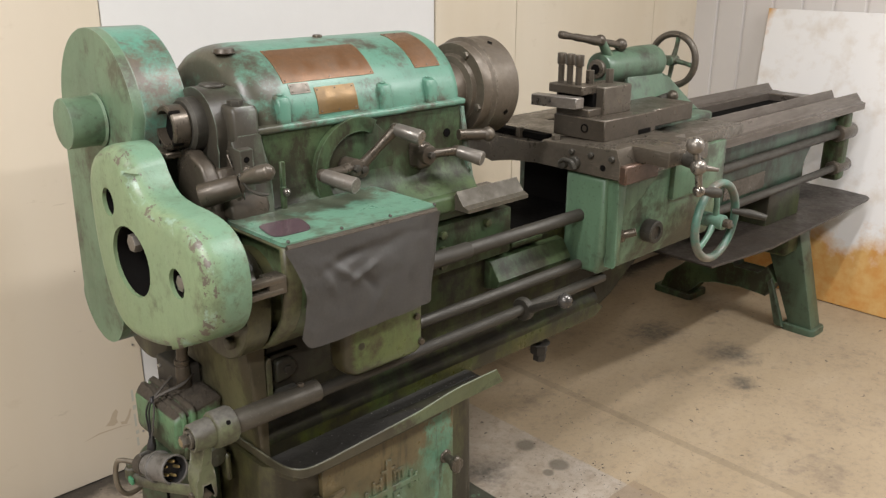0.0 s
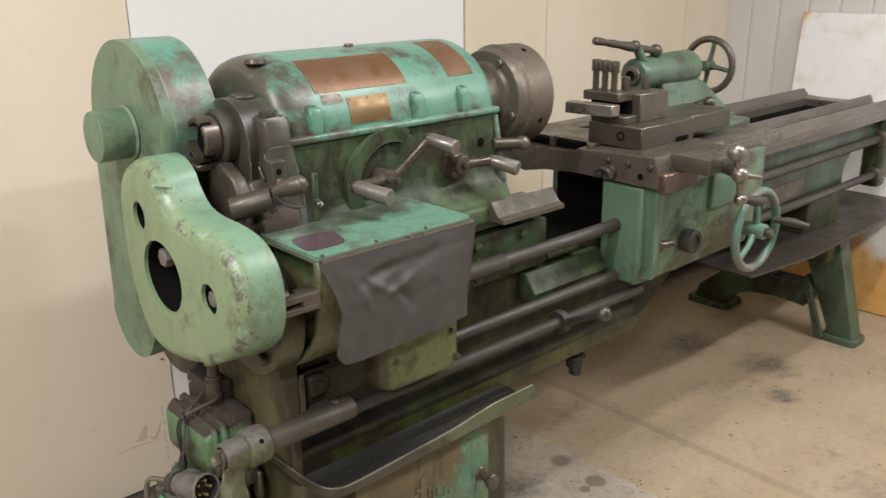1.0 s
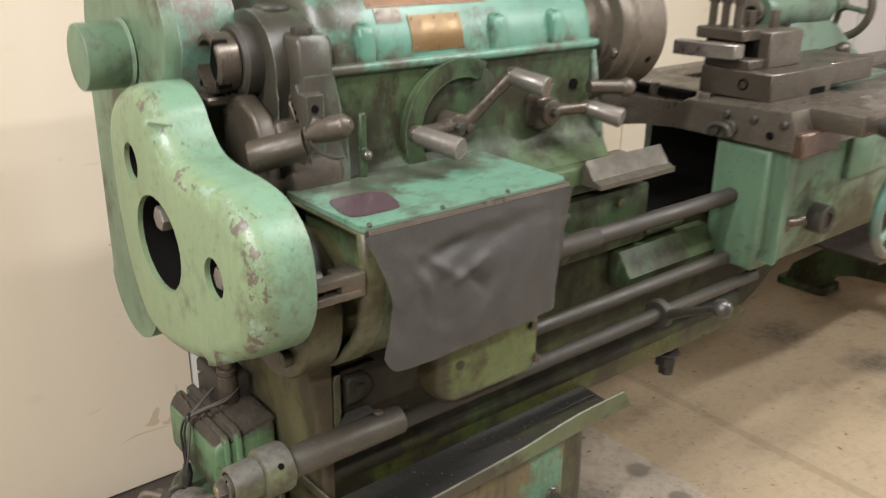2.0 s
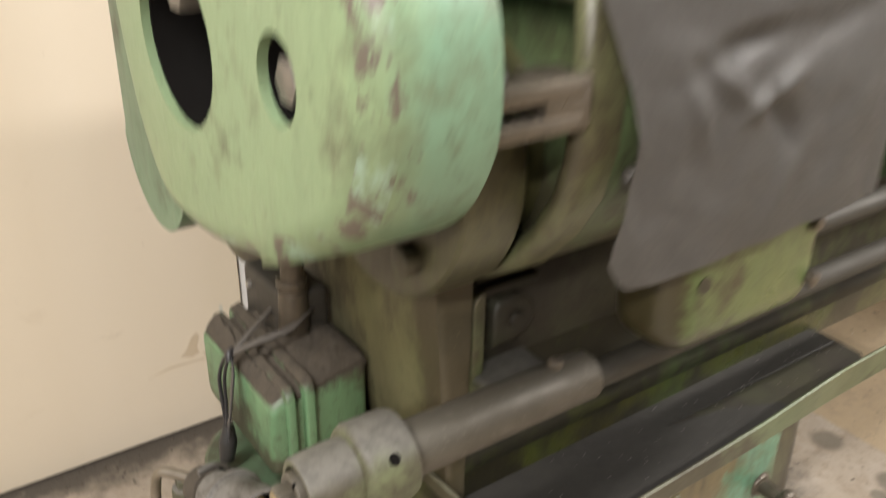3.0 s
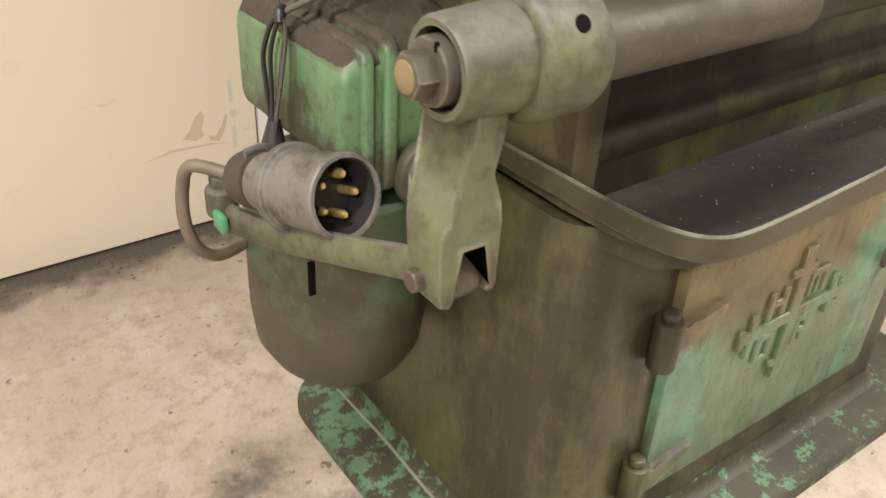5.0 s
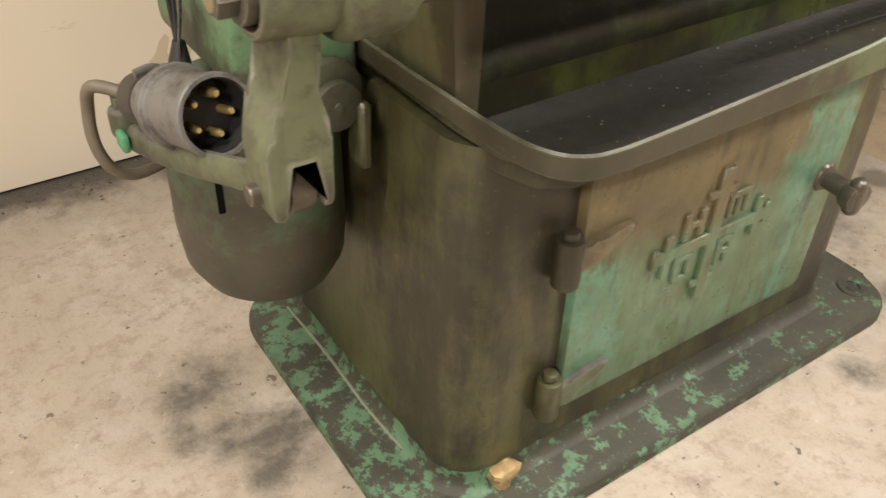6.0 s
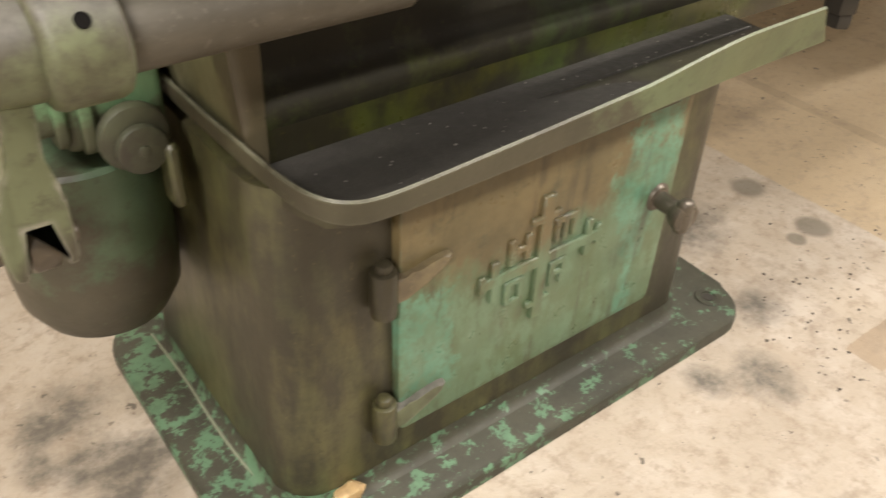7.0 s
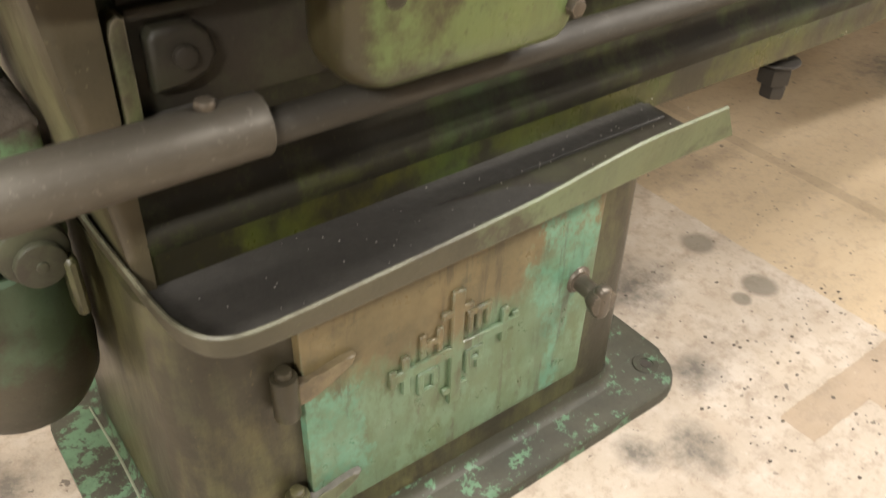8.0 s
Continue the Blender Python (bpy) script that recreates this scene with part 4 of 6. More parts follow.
for x0, x1 in ((1.39, 1.612), (2.10, 3.80)):
    part("front_way", prism(B(), way_profile(1.508) if x0 > 2 else [(y, max(z, 0.968)) for y, z in way_profile(1.512)], "x", x0, x1, 0.0015, 1, True), M["way" if x0 > 2 else "gap_iron"], bed, "worn bare iron front way")
    if x0 > 2:
        part("inner_way", prism(B(), [(1.632 + (p - 1.632) * 0.62, q) for p, q in way_profile(1.632)], "x", x0, x1, 0.0015, 1, True), M["way"], bed, "worn bare iron way")
    part("rear_way", prism(B(), way_profile(1.993, -1), "x", x0, x1, 0.0015, 1, True), M["way"], bed, "worn bare iron rear way")
    part("way_web", box(B(), x0, x1 - 0.003, 1.600, 1.66, 0.955, 0.984, 0.001, 1), M["way"], bed)
# Trough between the ways: its deep shade is painted black.
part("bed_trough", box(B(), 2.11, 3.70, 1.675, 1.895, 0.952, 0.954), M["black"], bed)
part("bed_end_plate", box(B(), 3.70, 3.797, 1.53, 1.98, 0.945, 0.985, 0.004, 1), M["way"], bed)
bm = prism(B(), [(2.10, 0.955), (3.66, 0.955), (3.66, 0.872), (3.42, 0.868), (3.36, 0.80), (3.34, 0.70), (2.10, 0.70)], "y", 1.548, 1.61, 0.008, 2)
part("bed_side", bm, M["bed_green"], bed, "dark green painted bed side")
part("bed_back", box(B(), 2.10, 3.40, 1.93, 1.975, 0.74, 0.955, 0.01, 2), M["sage"], bed)
# Gap floor and wall are coloured black in place of the shade there.
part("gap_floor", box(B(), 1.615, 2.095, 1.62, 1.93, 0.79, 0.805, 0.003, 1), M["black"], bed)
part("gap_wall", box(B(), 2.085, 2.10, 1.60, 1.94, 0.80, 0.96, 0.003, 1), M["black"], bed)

# shafts along the front
def shaft(name, y, z, pieces, mat, label=""):
    bm = B()
    for x0, x1, r in pieces:
        cyl(bm, (x0, y, z), (x1, y, z), r, seg=20, b=0.0015)
    return part(name, bm, M[mat], lathe, label)


shaft("lead_screw", 1.54, 0.862, [(1.18, 1.42, 0.021), (1.42, 3.70, 0.018)], "shaft", "worn steel lead screw")
shaft("feed_rod", 1.535, 0.713, [(1.18, 3.70, 0.0155)], "shaft", "worn steel feed rod")
shaft("control_rod", 1.50, 0.662, [(0.89, 1.95, 0.0145)], "shaft", "worn steel control rod")
sleeve = shaft("control_sleeve", 1.50, 0.668, [(0.70, 0.917, 0.0245)], "sleeve", "dusty grey sleeve")
part("set_screw", cyl(B(), (0.876, 1.500, 0.690), (0.876, 1.500, 0.699), 0.0078, seg=16, b=0.003), M["iron"], sleeve, "rounded grey set screw")

# control rod lever with a polished ball
bm = ring(B(), (1.585, 1.50, 0.662), (1.605, 1.50, 0.662), 0.010, 0.032, 24)
lever = part("rod_lever", bm, M["shaft"], lathe)
tube(bm := B(), [(1.595, 1.475, 0.668), (1.58, 1.42, 0.70), (1.557, 1.345, 0.742)], [0.011, 0.009, 0.007], 12)
part("lever_arm", bm, M["shaft"], lever)
part("lever_ball", ball(B(), (1.551, 1.328, 0.750), 0.0195), M["dark_ball"], lever, "polished dark steel ball")
# clamp knob under the bed
bm = cyl(B(), (1.827, 1.63, 0.49), (1.827, 1.63, 0.40), 0.013, seg=14)
cyl(bm, (1.827, 1.63, 0.445), (1.827, 1.63, 0.437), 0.034, 0.031, seg=20, b=0.003)
hexbolt(bm, (1.826, 1.63, 0.437), (1.829, 1.631, 0.407), 0.027, 0.005)
hexbolt(bm, (1.831, 1.628, 0.408), (1.829, 1.628, 0.381), 0.0205, 0.006)
part("clamp_knob", bm, M["grimy_black"], lathe, "black clamp nut under the bed")

# quick-change gearbox with a hanging leather sheet
GEAR_END = [(1.62, 1.046), (1.412, 1.046), (1.408, 0.990), (1.410, 0.935), (1.420, 0.895), (1.442, 0.858), (1.475, 0.822), (1.515, 0.797), (1.56, 0.782), (1.62, 0.778)]
bm = prism(B(), [(1.62, 1.046), (1.413, 1.046)] + [(y + 0.001, z + 0.001) for y, z in GEAR_END[2:]], "x", 0.828, 1.178, 0.004, 2, True)
gearbox = part("feed_gearbox", bm, M["gearbox"], lathe, "oily green feed gearbox, rounded below")
bm = B()
shrink = lambda k: [(1.62 + (y - 1.62) * k, 0.925 + (z - 0.925) * k) for y, z in GEAR_END]
rings = [[bm.verts.new((x, y, z)) for y, z in shrink(k)] for x, k in ((0.832, 1.0), (0.806, 1.0), (0.800, 0.990), (0.7965, 0.968), (0.796, 0.945), (0.798, 0.920), (0.804, 0.890), (0.815, 0.862), (0.8290, 0.835), (0.8295, 0.60))]
for p, q in zip(rings, rings[1:]):
    for k in range(len(p) - 1):
        bm.faces.new([p[k], p[k + 1], q[k + 1], q[k]])
bm.faces.new(rings[-1])
part("end_lip", bm, M["lip"], gearbox, "dished olive end of the gearbox with a rounded lip", 60)
part("side_bolt", hexbolt(B(), (0.846, 1.413, 0.912), (0.846, 1.403, 0.912), 0.008, 0.002), M["grimy_black"], gearbox)
bm = holed_plate(B(), rrect(0.795, 1.185, 1.405, 1.62, 0.012, 4), [], "z", 1.054, 1.046)
part("gearbox_lid", bm, M["lid"], gearbox, "teal gearbox lid with worn paint")
bm = tube(B(), [(0.80, 1.4045, 1.044), (1.0, 1.4045, 1.044), (1.18, 1.4045, 1.044)], 0.0065, 8, 2)
part("lid_strip", bm, M["brown_iron"], gearbox)
for k in range(4):
    sx = 0.806 + 0.1245 * k
    part("lid_screw", rev(B(), (sx, 1.408, 1.055), (sx, 1.402, 1.062), [(0, 0.004), (0.0015, 0.004), (0.003, 0.0025), (0.0035, 0)], 12), M["shaft"], gearbox)
pts = rounded([(0.806, 1.452), (0.811, 1.505), (0.822, 1.530), (0.862, 1.532), (0.898, 1.524), (0.905, 1.506), (0.886, 1.450), (0.848, 1.444)], 3)
part("lid_label", prism(B(), pts, "z", 1.0562, 1.0541), M["purple"], gearbox, "worn purple label")
# leather: hangs from the lid, bulging and creased, free below
bm = B()
nx, nz = 64, 44
grid = []
for i in range(nx + 1):
    u = i / nx
    row = []
    for k in range(nz + 1):
        v = k / nz
        x = 0.790 + 0.398 * u
        corner = max(0.0, 0.07 - u) / 0.07
        length = 0.212 - 0.016 * u - 0.026 * corner * corner - 0.020 * (max(0.0, u - 0.93) / 0.07) ** 2
        z = 1.043 - length * v
        bulge = 0.012 * math.sin(min(1, v * 1.4) * math.pi * 0.5) + 0.004 * v
        fold = lambda cu, cv, ang, wid, ln: math.exp(-(((u - cu) * math.sin(radians(ang)) * 1.9 + (v - cv) * math.cos(radians(ang))) / wid) ** 2) * math.exp(-(((u - cu) * math.cos(radians(ang)) * 1.9 - (v - cv) * math.sin(radians(ang))) / ln) ** 2)
        crease = 0.75 * (0.010 * fold(0.30, 0.33, -35, 0.040, 0.16) - 0.011 * fold(0.36, 0.22, 10, 0.05, 0.30) + 0.011 * fold(0.44, 0.40, 22, 0.035, 0.16) - 0.009 * fold(0.47, 0.50, -50, 0.04, 0.14) + 0.007 * fold(0.20, 0.42, -65, 0.05, 0.16) - 0.008 * fold(0.62, 0.20, 12, 0.07, 0.30) + 0.006 * fold(0.72, 0.55, 80, 0.12, 0.6) - 0.006 * fold(0.86, 0.5, 84, 0.07, 0.6) + 0.004 * fold(0.52, 0.72, 55, 0.06, 0.3))
        wave = 0.0030 * noise.noise((u * 4, v * 3.2, 0.3)) + 0.0018 * noise.noise((u * 11, v * 8, 1.3)) + 0.0006 * noise.noise((u * 30, v * 20, 2.3))
        curl = max(0.0, 1 - u * 2.6)
        x += curl * (0.040 * math.sin(min(1.0, v * 1.5) * math.pi * 0.5) - 0.014 * max(0.0, v - 0.6) / 0.4)
        y = 1.398 - bulge - (crease + wave) * min(1, v * 6) + 0.010 * curl * curl * v
        if u > 0.85:
            y += 0.055 * ((u - 0.85) / 0.15) ** 2 * v
        row.append(bm.verts.new((x, y, z)))
    grid.append(row)
for i in range(nx):
    for k in range(nz):
        bm.faces.new([grid[i][k], grid[i + 1][k], grid[i + 1][k + 1], grid[i][k + 1]])
back = bmesh.ops.solidify(bm, geom=list(bm.faces), thickness=0.003)
part("leather_flap", bm, M["leather"], gearbox, "creased grey-brown leather flap", 70)
# gearbox left flange ring and guard clamp
bm = ring(B(), (0.735, 1.575, 0.905), (0.790, 1.575, 0.905), 0.07, 0.122, 44)
ring(bm, (0.765, 1.575, 0.905), (0.800, 1.575, 0.905), 0.07, 0.108, 44)
part("flange_ring", bm, M["stand"], gearbox)
bm = cyl(B(), (0.712, 1.432, 0.985), (0.742, 1.432, 0.985), 0.015, seg=14, b=0.004)
cl = part("guard_clamp", bm, M["shaft"], gearbox)
part("clamp_jaw", box(B(), 0.716, 0.79, 1.402, 1.426, 0.980, 0.993, 0.003, 2), M["iron"], cl)
part("clamp_jaw", box(B(), 0.718, 0.788, 1.402, 1.426, 0.958, 0.970, 0.003, 2), M["iron"], cl)
part("jaw_block", box(B(), 0.757, 0.796, 1.403, 1.44, 0.957, 0.9935, 0.003, 2), M["iron"], cl)
part("clamp_tip", ball(B(), (0.719, 1.416, 0.988), 0.010, 14), M["iron"], cl)
# gear train housing behind the guard
part("end_housing", prism(B(), arc(1.575, 0.905, 0.095, 0, 360, 30)[:-1], "x", 0.772, 0.834, 0.01, 2), M["stand"], gearbox)
part("ring_stub", cyl(B(), (0.722, 1.522, 0.832), (0.752, 1.522, 0.832), 0.013, seg=18, b=0.003), M["stand"], gearbox)
# lower box under the gearbox
bm = B()
loops = [[bm.verts.new((x, y, z)) for x, y in rrect(0.962 + 1.5 * k, 1.190 - k, 1.442 + k, 1.532 - k, 0.036 - k, 9)] for k, z in ((0.026, 0.6895), (0.016, 0.6910), (0.009, 0.6955), (0.004, 0.703), (0.001, 0.713), (0.0, 0.722), (0.0, 0.822))]
for p, q in zip(loops, loops[1:]):
    for k in range(len(p)):
        bm.faces.new([p[k], p[(k + 1) % len(p)], q[(k + 1) % len(p)], q[k]])
bm.faces.new(loops[0])
bm.faces.new(loops[-1])
lower = part("lower_gear_case", bm, M["case"], lathe, "yellow-green lower gear case with rounded corners")
part("case_hole", cyl(B(), (0.998, 1.4425, 0.765), (0.998, 1.4415, 0.765), 0.009, seg=16), M["dark"], lower)
for bx, zz in ((1.168, 0.724), (1.155, 0.790)):
    part("case_bolt", hexbolt(B(), (bx, 1.446, zz), (bx, 1.434, zz), 0.008), M["brown_iron"], lower)

# headstock
hs = [(1.652, 1.212), (1.654, 1.13), (1.650, 1.085), (1.640, 1.052), (1.622, 1.030), (1.592, 1.014), (1.585, 1.006), (1.585, 0.94), (2.02, 0.94), (2.04, 1.03), (2.045, 1.212)]
headstock = part("headstock", prism(B(), hs, "x", 0.893, 1.502, 0.012, 3, True), M["olive"], lathe, "oily olive green headstock casting")
bm = box(B(), 1.17, 1.50, 1.560, 1.66, 0.962, 1.006, 0.010, 3)
part("headstock_foot", bm, M["olive"], headstock)
bm = box(B(), 0.885, 1.508, 1.642, 2.052, 1.207, 1.223, 0.006, 3)
flange = part("cover_flange", bm, M["cover"], headstock)
bm = B()
rows_of = []
for x, k in ((0.888, 0.60), (0.889, 0.76), (0.896, 0.86), (0.908, 0.925), (0.926, 0.968), (0.948, 0.992), (0.972, 1.0), (1.20, 1.0), (1.478, 1.0), (1.490, 0.993), (1.497, 0.975), (1.500, 0.94), (1.500, 0.6)):
    rows_of.append([bm.verts.new((x, y, z)) for y, z in arc(1.85, 1.222, 0.193 * k, 180, 0, 36, 0.155 * k)])
for p, q in zip(rows_of, rows_of[1:]):
    for k in range(36):
        bm.faces.new([p[k], p[k + 1], q[k + 1], q[k]])
bm.faces.new(rows_of[0])
bm.faces.new(rows_of[-1])
cover = part("headstock_cover", bm, M["cover"], lathe, "rounded teal headstock cover with worn edges")


def cover_point(angle, x, lift=0.0):
    return Vector((x, 1.85 + (0.193 + lift) * math.cos(radians(angle)), 1.222 + (0.155 + lift) * math.sin(radians(angle))))


def cover_sheet(name, a0, a1, x0, x1, mat, label, lift=0.0015, skew=0.0):
    bm = B()
    top = [[bm.verts.new(cover_point(a0 + (a1 - a0) * k / 10, x, lift)) for k in range(11)] for x in (x0, x1)]
    low = [[bm.verts.new(cover_point(a0 + (a1 - a0) * k / 10, x, -0.001)) for k in range(11)] for x in (x0, x1)]
    for k in range(10):
        bm.faces.new([top[0][k], top[0][k + 1], top[1][k + 1], top[1][k]])
        bm.faces.new([top[0][k], top[0][k + 1], low[0][k + 1], low[0][k]])
        bm.faces.new([top[1][k], top[1][k + 1], low[1][k + 1], low[1][k]])
    for k in (0, 10):
        bm.faces.new([top[0][k], top[1][k], low[1][k], low[0][k]])
    plate = part(name, bm, M[mat], cover, label)
    for x in ((x0 + 0.007, (x0 + x1) / 2, x1 - 0.007) if x1 - x0 > 0.07 else (x0 + 0.006, x1 - 0.006)):
        for a in (a0 - 2 if a0 > a1 else a0 + 2, a1 + 2 if a0 > a1 else a1 - 2):
            p = cover_point(a, x, lift)
            q = cover_point(a, x, lift + 0.003)
            part("plate_pin", rev(B(), p, q, [(0, 0.0022), (0.0010, 0.0020), (0.0018, 0)], 8), M["iron"], plate)
    return plate


cover_sheet("speed_plate", 149, 115, 0.993, 1.243, "copper_plate", "brown brass speed chart plate")
cover_sheet("thread_plate", 176.5, 155, 1.065, 1.174, "gold_plate", "small dull brass plate")
cover_sheet("maker_plate", 148, 100, 1.373, 1.456, "copper_plate", "brown brass instruction plate")
cover_sheet("latch_plate", 158.5, 150, 1.003, 1.054, "iron", "grey latch plate")
for x in (0.972, 1.254, 1.398):
    bm = prism(B(), [(1.648, 1.220), (1.646, 1.262), (1.652, 1.276), (1.672, 1.282), (1.70, 1.282), (1.70, 1.220)], "x", x - 0.016, x + 0.016, 0.006, 3, True)
    lug = part("cover_lug", bm, M["cover"], cover, "rounded cast lug")
    part("lug_bolt", cyl(B(), (x, 1.668, 1.280), (x, 1.668, 1.284), 0.007, seg=12, b=0.002), M["cover"], lug)
for x, a, r, h in ((0.918, 108, 0.024, 0.004), (1.20, 92, 0.013, 0.006)):
    p = cover_point(a, x)
    part("oil_cap", cyl(B(), p - Vector((0, 0, 0.008)), p + Vector((0, 0, h)), r, r * 0.9, seg=18, b=0.003), M["brown_iron"], cover)

# spindle nose end, left bearing and bracket
bm = prism(B(), arc(1.75, 1.215, 0.090, -20, 200, 24) + [(1.660, 1.02), (1.85, 1.02)], "x", 0.815, 0.895, 0.010, 2)
bearing = part("left_bearing", bm, M["grime_green"], lathe, "grimy left spindle bearing housing")
part("bearing_bolt", hexbolt(B(), (0.862, 1.662, 1.270), (0.862, 1.662, 1.284), 0.0165), M["shaft"], bearing)
part("bearing_cap", prism(B(), [(1.634, 1.195), (1.634, 1.262), (1.642, 1.272), (1.70, 1.276), (1.72, 1.195)], "x", 0.838, 0.900, 0.010, 3, True), M["grime_green"], bearing)
bm = prism(B(), [(1.633, 1.215), (1.626, 1.14), (1.606, 1.075), (1.596, 1.04), (1.70, 1.04), (1.70, 1.215)], "x", 0.838, 0.905, 0.014, 4, True)
part("corner_casting", bm, M["grime_green"], lathe, "grimy green corner of the headstock casting")
part("oil_lid", cyl(B(), (0.86, 1.75, 1.300), (0.86, 1.75, 1.309), 0.03, 0.027, seg=20, b=0.004), M["shaft"], bearing)
bm = ring(B(), (0.785, 1.75, CZ), (0.825, 1.75, CZ), 0.04, 0.058, 32, 0.006)
part("bearing_ring", bm, M["shaft"], bearing)
bm = ring(B(), (0.748, 1.75, CZ), (0.785, 1.75, CZ), 0.036, 0.046, 40, 0.003)
nut = part("spindle_nut", bm, M["brown_iron"], bearing, "notched dark spindle nut")
for a in (40, 130, 220, 310):
    m = Matrix.Translation((0.7695, 1.75, CZ)) @ Matrix.Rotation(radians(a), 4, "X")
    part("nut_notch", box(B(), -0.0220, 0.0, -0.004, 0.004, 0.0375, 0.0466, m=m), M["black"], nut)
part("spindle_bore", cyl(B(), (0.768, 1.75, CZ), (0.775, 1.75, CZ), 0.0365, seg=24), M["black"], bearing)
bm = prism(B(), [(1.612, 1.190), (1.66, 1.195), (1.665, 1.105), (1.612, 1.105)], "x", 0.836, 0.866, 0.006, 2)
bracket = part("lever_bracket", bm, M["grime_green"], lathe, "pale green lever bracket")
for zz in (1.170, 1.138):
    part("bracket_hole", cyl(B(), (0.850, 1.6122, zz), (0.850, 1.6112, zz), 0.0065, seg=14), M["black"], bracket)
# tumbler gear arm in dark iron beside the guard
bm = prism(B(), [(1.765, 1.185), (1.705, 1.182), (1.660, 1.158), (1.638, 1.128), (1.628, 1.080), (1.622, 1.020), (1.69, 1.005), (1.77, 1.05)], "x", 0.772, 0.806, 0.008, 3, True)
tumbler = part("tumbler_arm", bm, M["brown_iron"], lathe, "dark iron tumbler gear arm")
bm = ring(B(), (0.835, 1.70, 1.13), (0.875, 1.70, 1.13), 0.02, 0.058, 40, 0.002)
gear = part("gear_wheel", bm, M["brown_iron"], tumbler)
for k in range(30):
    m = Matrix.Translation((0.855, 1.70, 1.13)) @ Matrix.Rotation(2 * math.pi * k / 30, 4, "X")
    part("gear_tooth", box(B(), -0.019, 0.019, -0.0028, 0.0028, 0.056, 0.065, m=m), M["brown_iron"], gear)
# reversing handle
bm = cyl(B(), (0.742, 1.612, 1.113), (0.806, 1.566, 1.134), 0.0250, 0.0225, seg=26, b=0.003)
box(bm, -0.007, 0.007, -0.009, 0.009, -0.034, 0.036, 0.004, 2, m=Matrix.Translation((0.810, 1.563, 1.137)) @ Matrix.Rotation(radians(-35), 4, "Z") @ Matrix.Rotation(radians(20), 4, "Y"))
handle = part("reverse_handle", bm, M["brown_iron"], lathe, "dirty iron reversing handle")
bm = tube(B(), [(0.806, 1.560, 1.146), (0.815, 1.548, 1.152), (0.828, 1.530, 1.159), (0.840, 1.514, 1.165), (0.846, 1.506, 1.168)], [0.010, 0.0150, 0.0182, 0.0170, 0.007], 18)
part("handle_grip", bm, M["iron"], handle, "rubbed pear-shaped grip")
bm = tube(B(), [(0.799, 1.558, 1.160), (0.804, 1.550, 1.142), (0.814, 1.540, 1.126), (0.830, 1.528, 1.118), (0.842, 1.522, 1.118)], [0.002, 0.0026, 0.003, 0.004, 0.002], 8)
part("handle_catch", bm, M["shaft"], handle)
bm = cyl(B(), (0.930, 1.608, 1.05), (0.930, 1.608, 1.10), 0.007, seg=12)
box(bm, 0.924, 0.936, 1.604, 1.612, 1.092, 1.155, 0.002, 1)
pin = part("index_pin", bm, M["olive"], lathe)
part("pin_knob", ball(B(), (0.932, 1.598, 1.090), 0.0085, 14), M["bright"], pin)
bm = prism(B(), [(1.60, 1.05), (1.60, 1.075), (1.645, 1.15), (1.70, 1.15), (1.70, 1.05)], "x", 0.80, 0.895, 0.012, 3, True)
part("handle_bracket", bm, M["brown_iron"], lathe, "grimy iron casting under the reversing handle")

# headstock front: round boss with holes and three levers
bm = cyl(B(), (1.155, 1.664, 1.096), (1.155, 1.650, 1.096), 0.116, seg=44, b=0.003)
boss = part("lever_boss", bm, M["olive"], lathe, "round lever boss on the headstock")
part("boss_rim", prism(B(), arc(1.155, 1.096, 0.121, 62, 222, 34) + arc(1.155, 1.096, 0.088, 222, 62, 34), "y", 1.636, 1.652, 0.004, 3), M["olive"], boss)
for a in (134, 89):
    p = (1.155 + 0.102 * math.cos(radians(a)), 1.6378, 1.096 + 0.102 * math.sin(radians(a)))
    part("boss_hole", cyl(B(), p, (p[0], 1.6368, p[2]), 0.0095, seg=16), M["black"], boss)


def grip_lever(pivot, grip0, grip1, name, cap=0.021):
    """A cast hub, a straight tapering arm and a steel grip with a bright end."""
    bm = cyl(B(), (pivot[0], pivot[1] + 0.04, pivot[2]), (pivot[0], pivot[1] - 0.014, pivot[2]), cap, seg=24, b=0.004)
    mid = (Vector(pivot) + Vector(grip0)) / 2
    tube(bm, [pivot, mid, grip0], [0.014, 0.0105, 0.0125], 12, 3)
    ball(bm, grip0, 0.0145, 14)
    lv = part(name, bm, M["brown_iron"], lathe, "dark iron speed lever")
    length = (Vector(grip1) - Vector(grip0)).length
    grip = part("grip", rev(B(), grip0, grip1, [(0, 0.010), (0.006, 0.0155), (length - 0.002, 0.0182), (length, 0.0168)], 24), M["grip"], lv, "worn cylindrical grip")
    end = Vector(grip1) + (Vector(grip1) - Vector(grip0)).normalized() * 0.0008
    part("grip_end", cyl(B(), grip1, end, 0.0160, seg=24), M["bright"], grip, "rubbed bright end")
    part("pivot_cap", hexbolt(B(), (pivot[0], pivot[1] - 0.012, pivot[2]), (pivot[0], pivot[1] - 0.024, pivot[2]), 0.0095, 0.002), M["shaft"], lv)


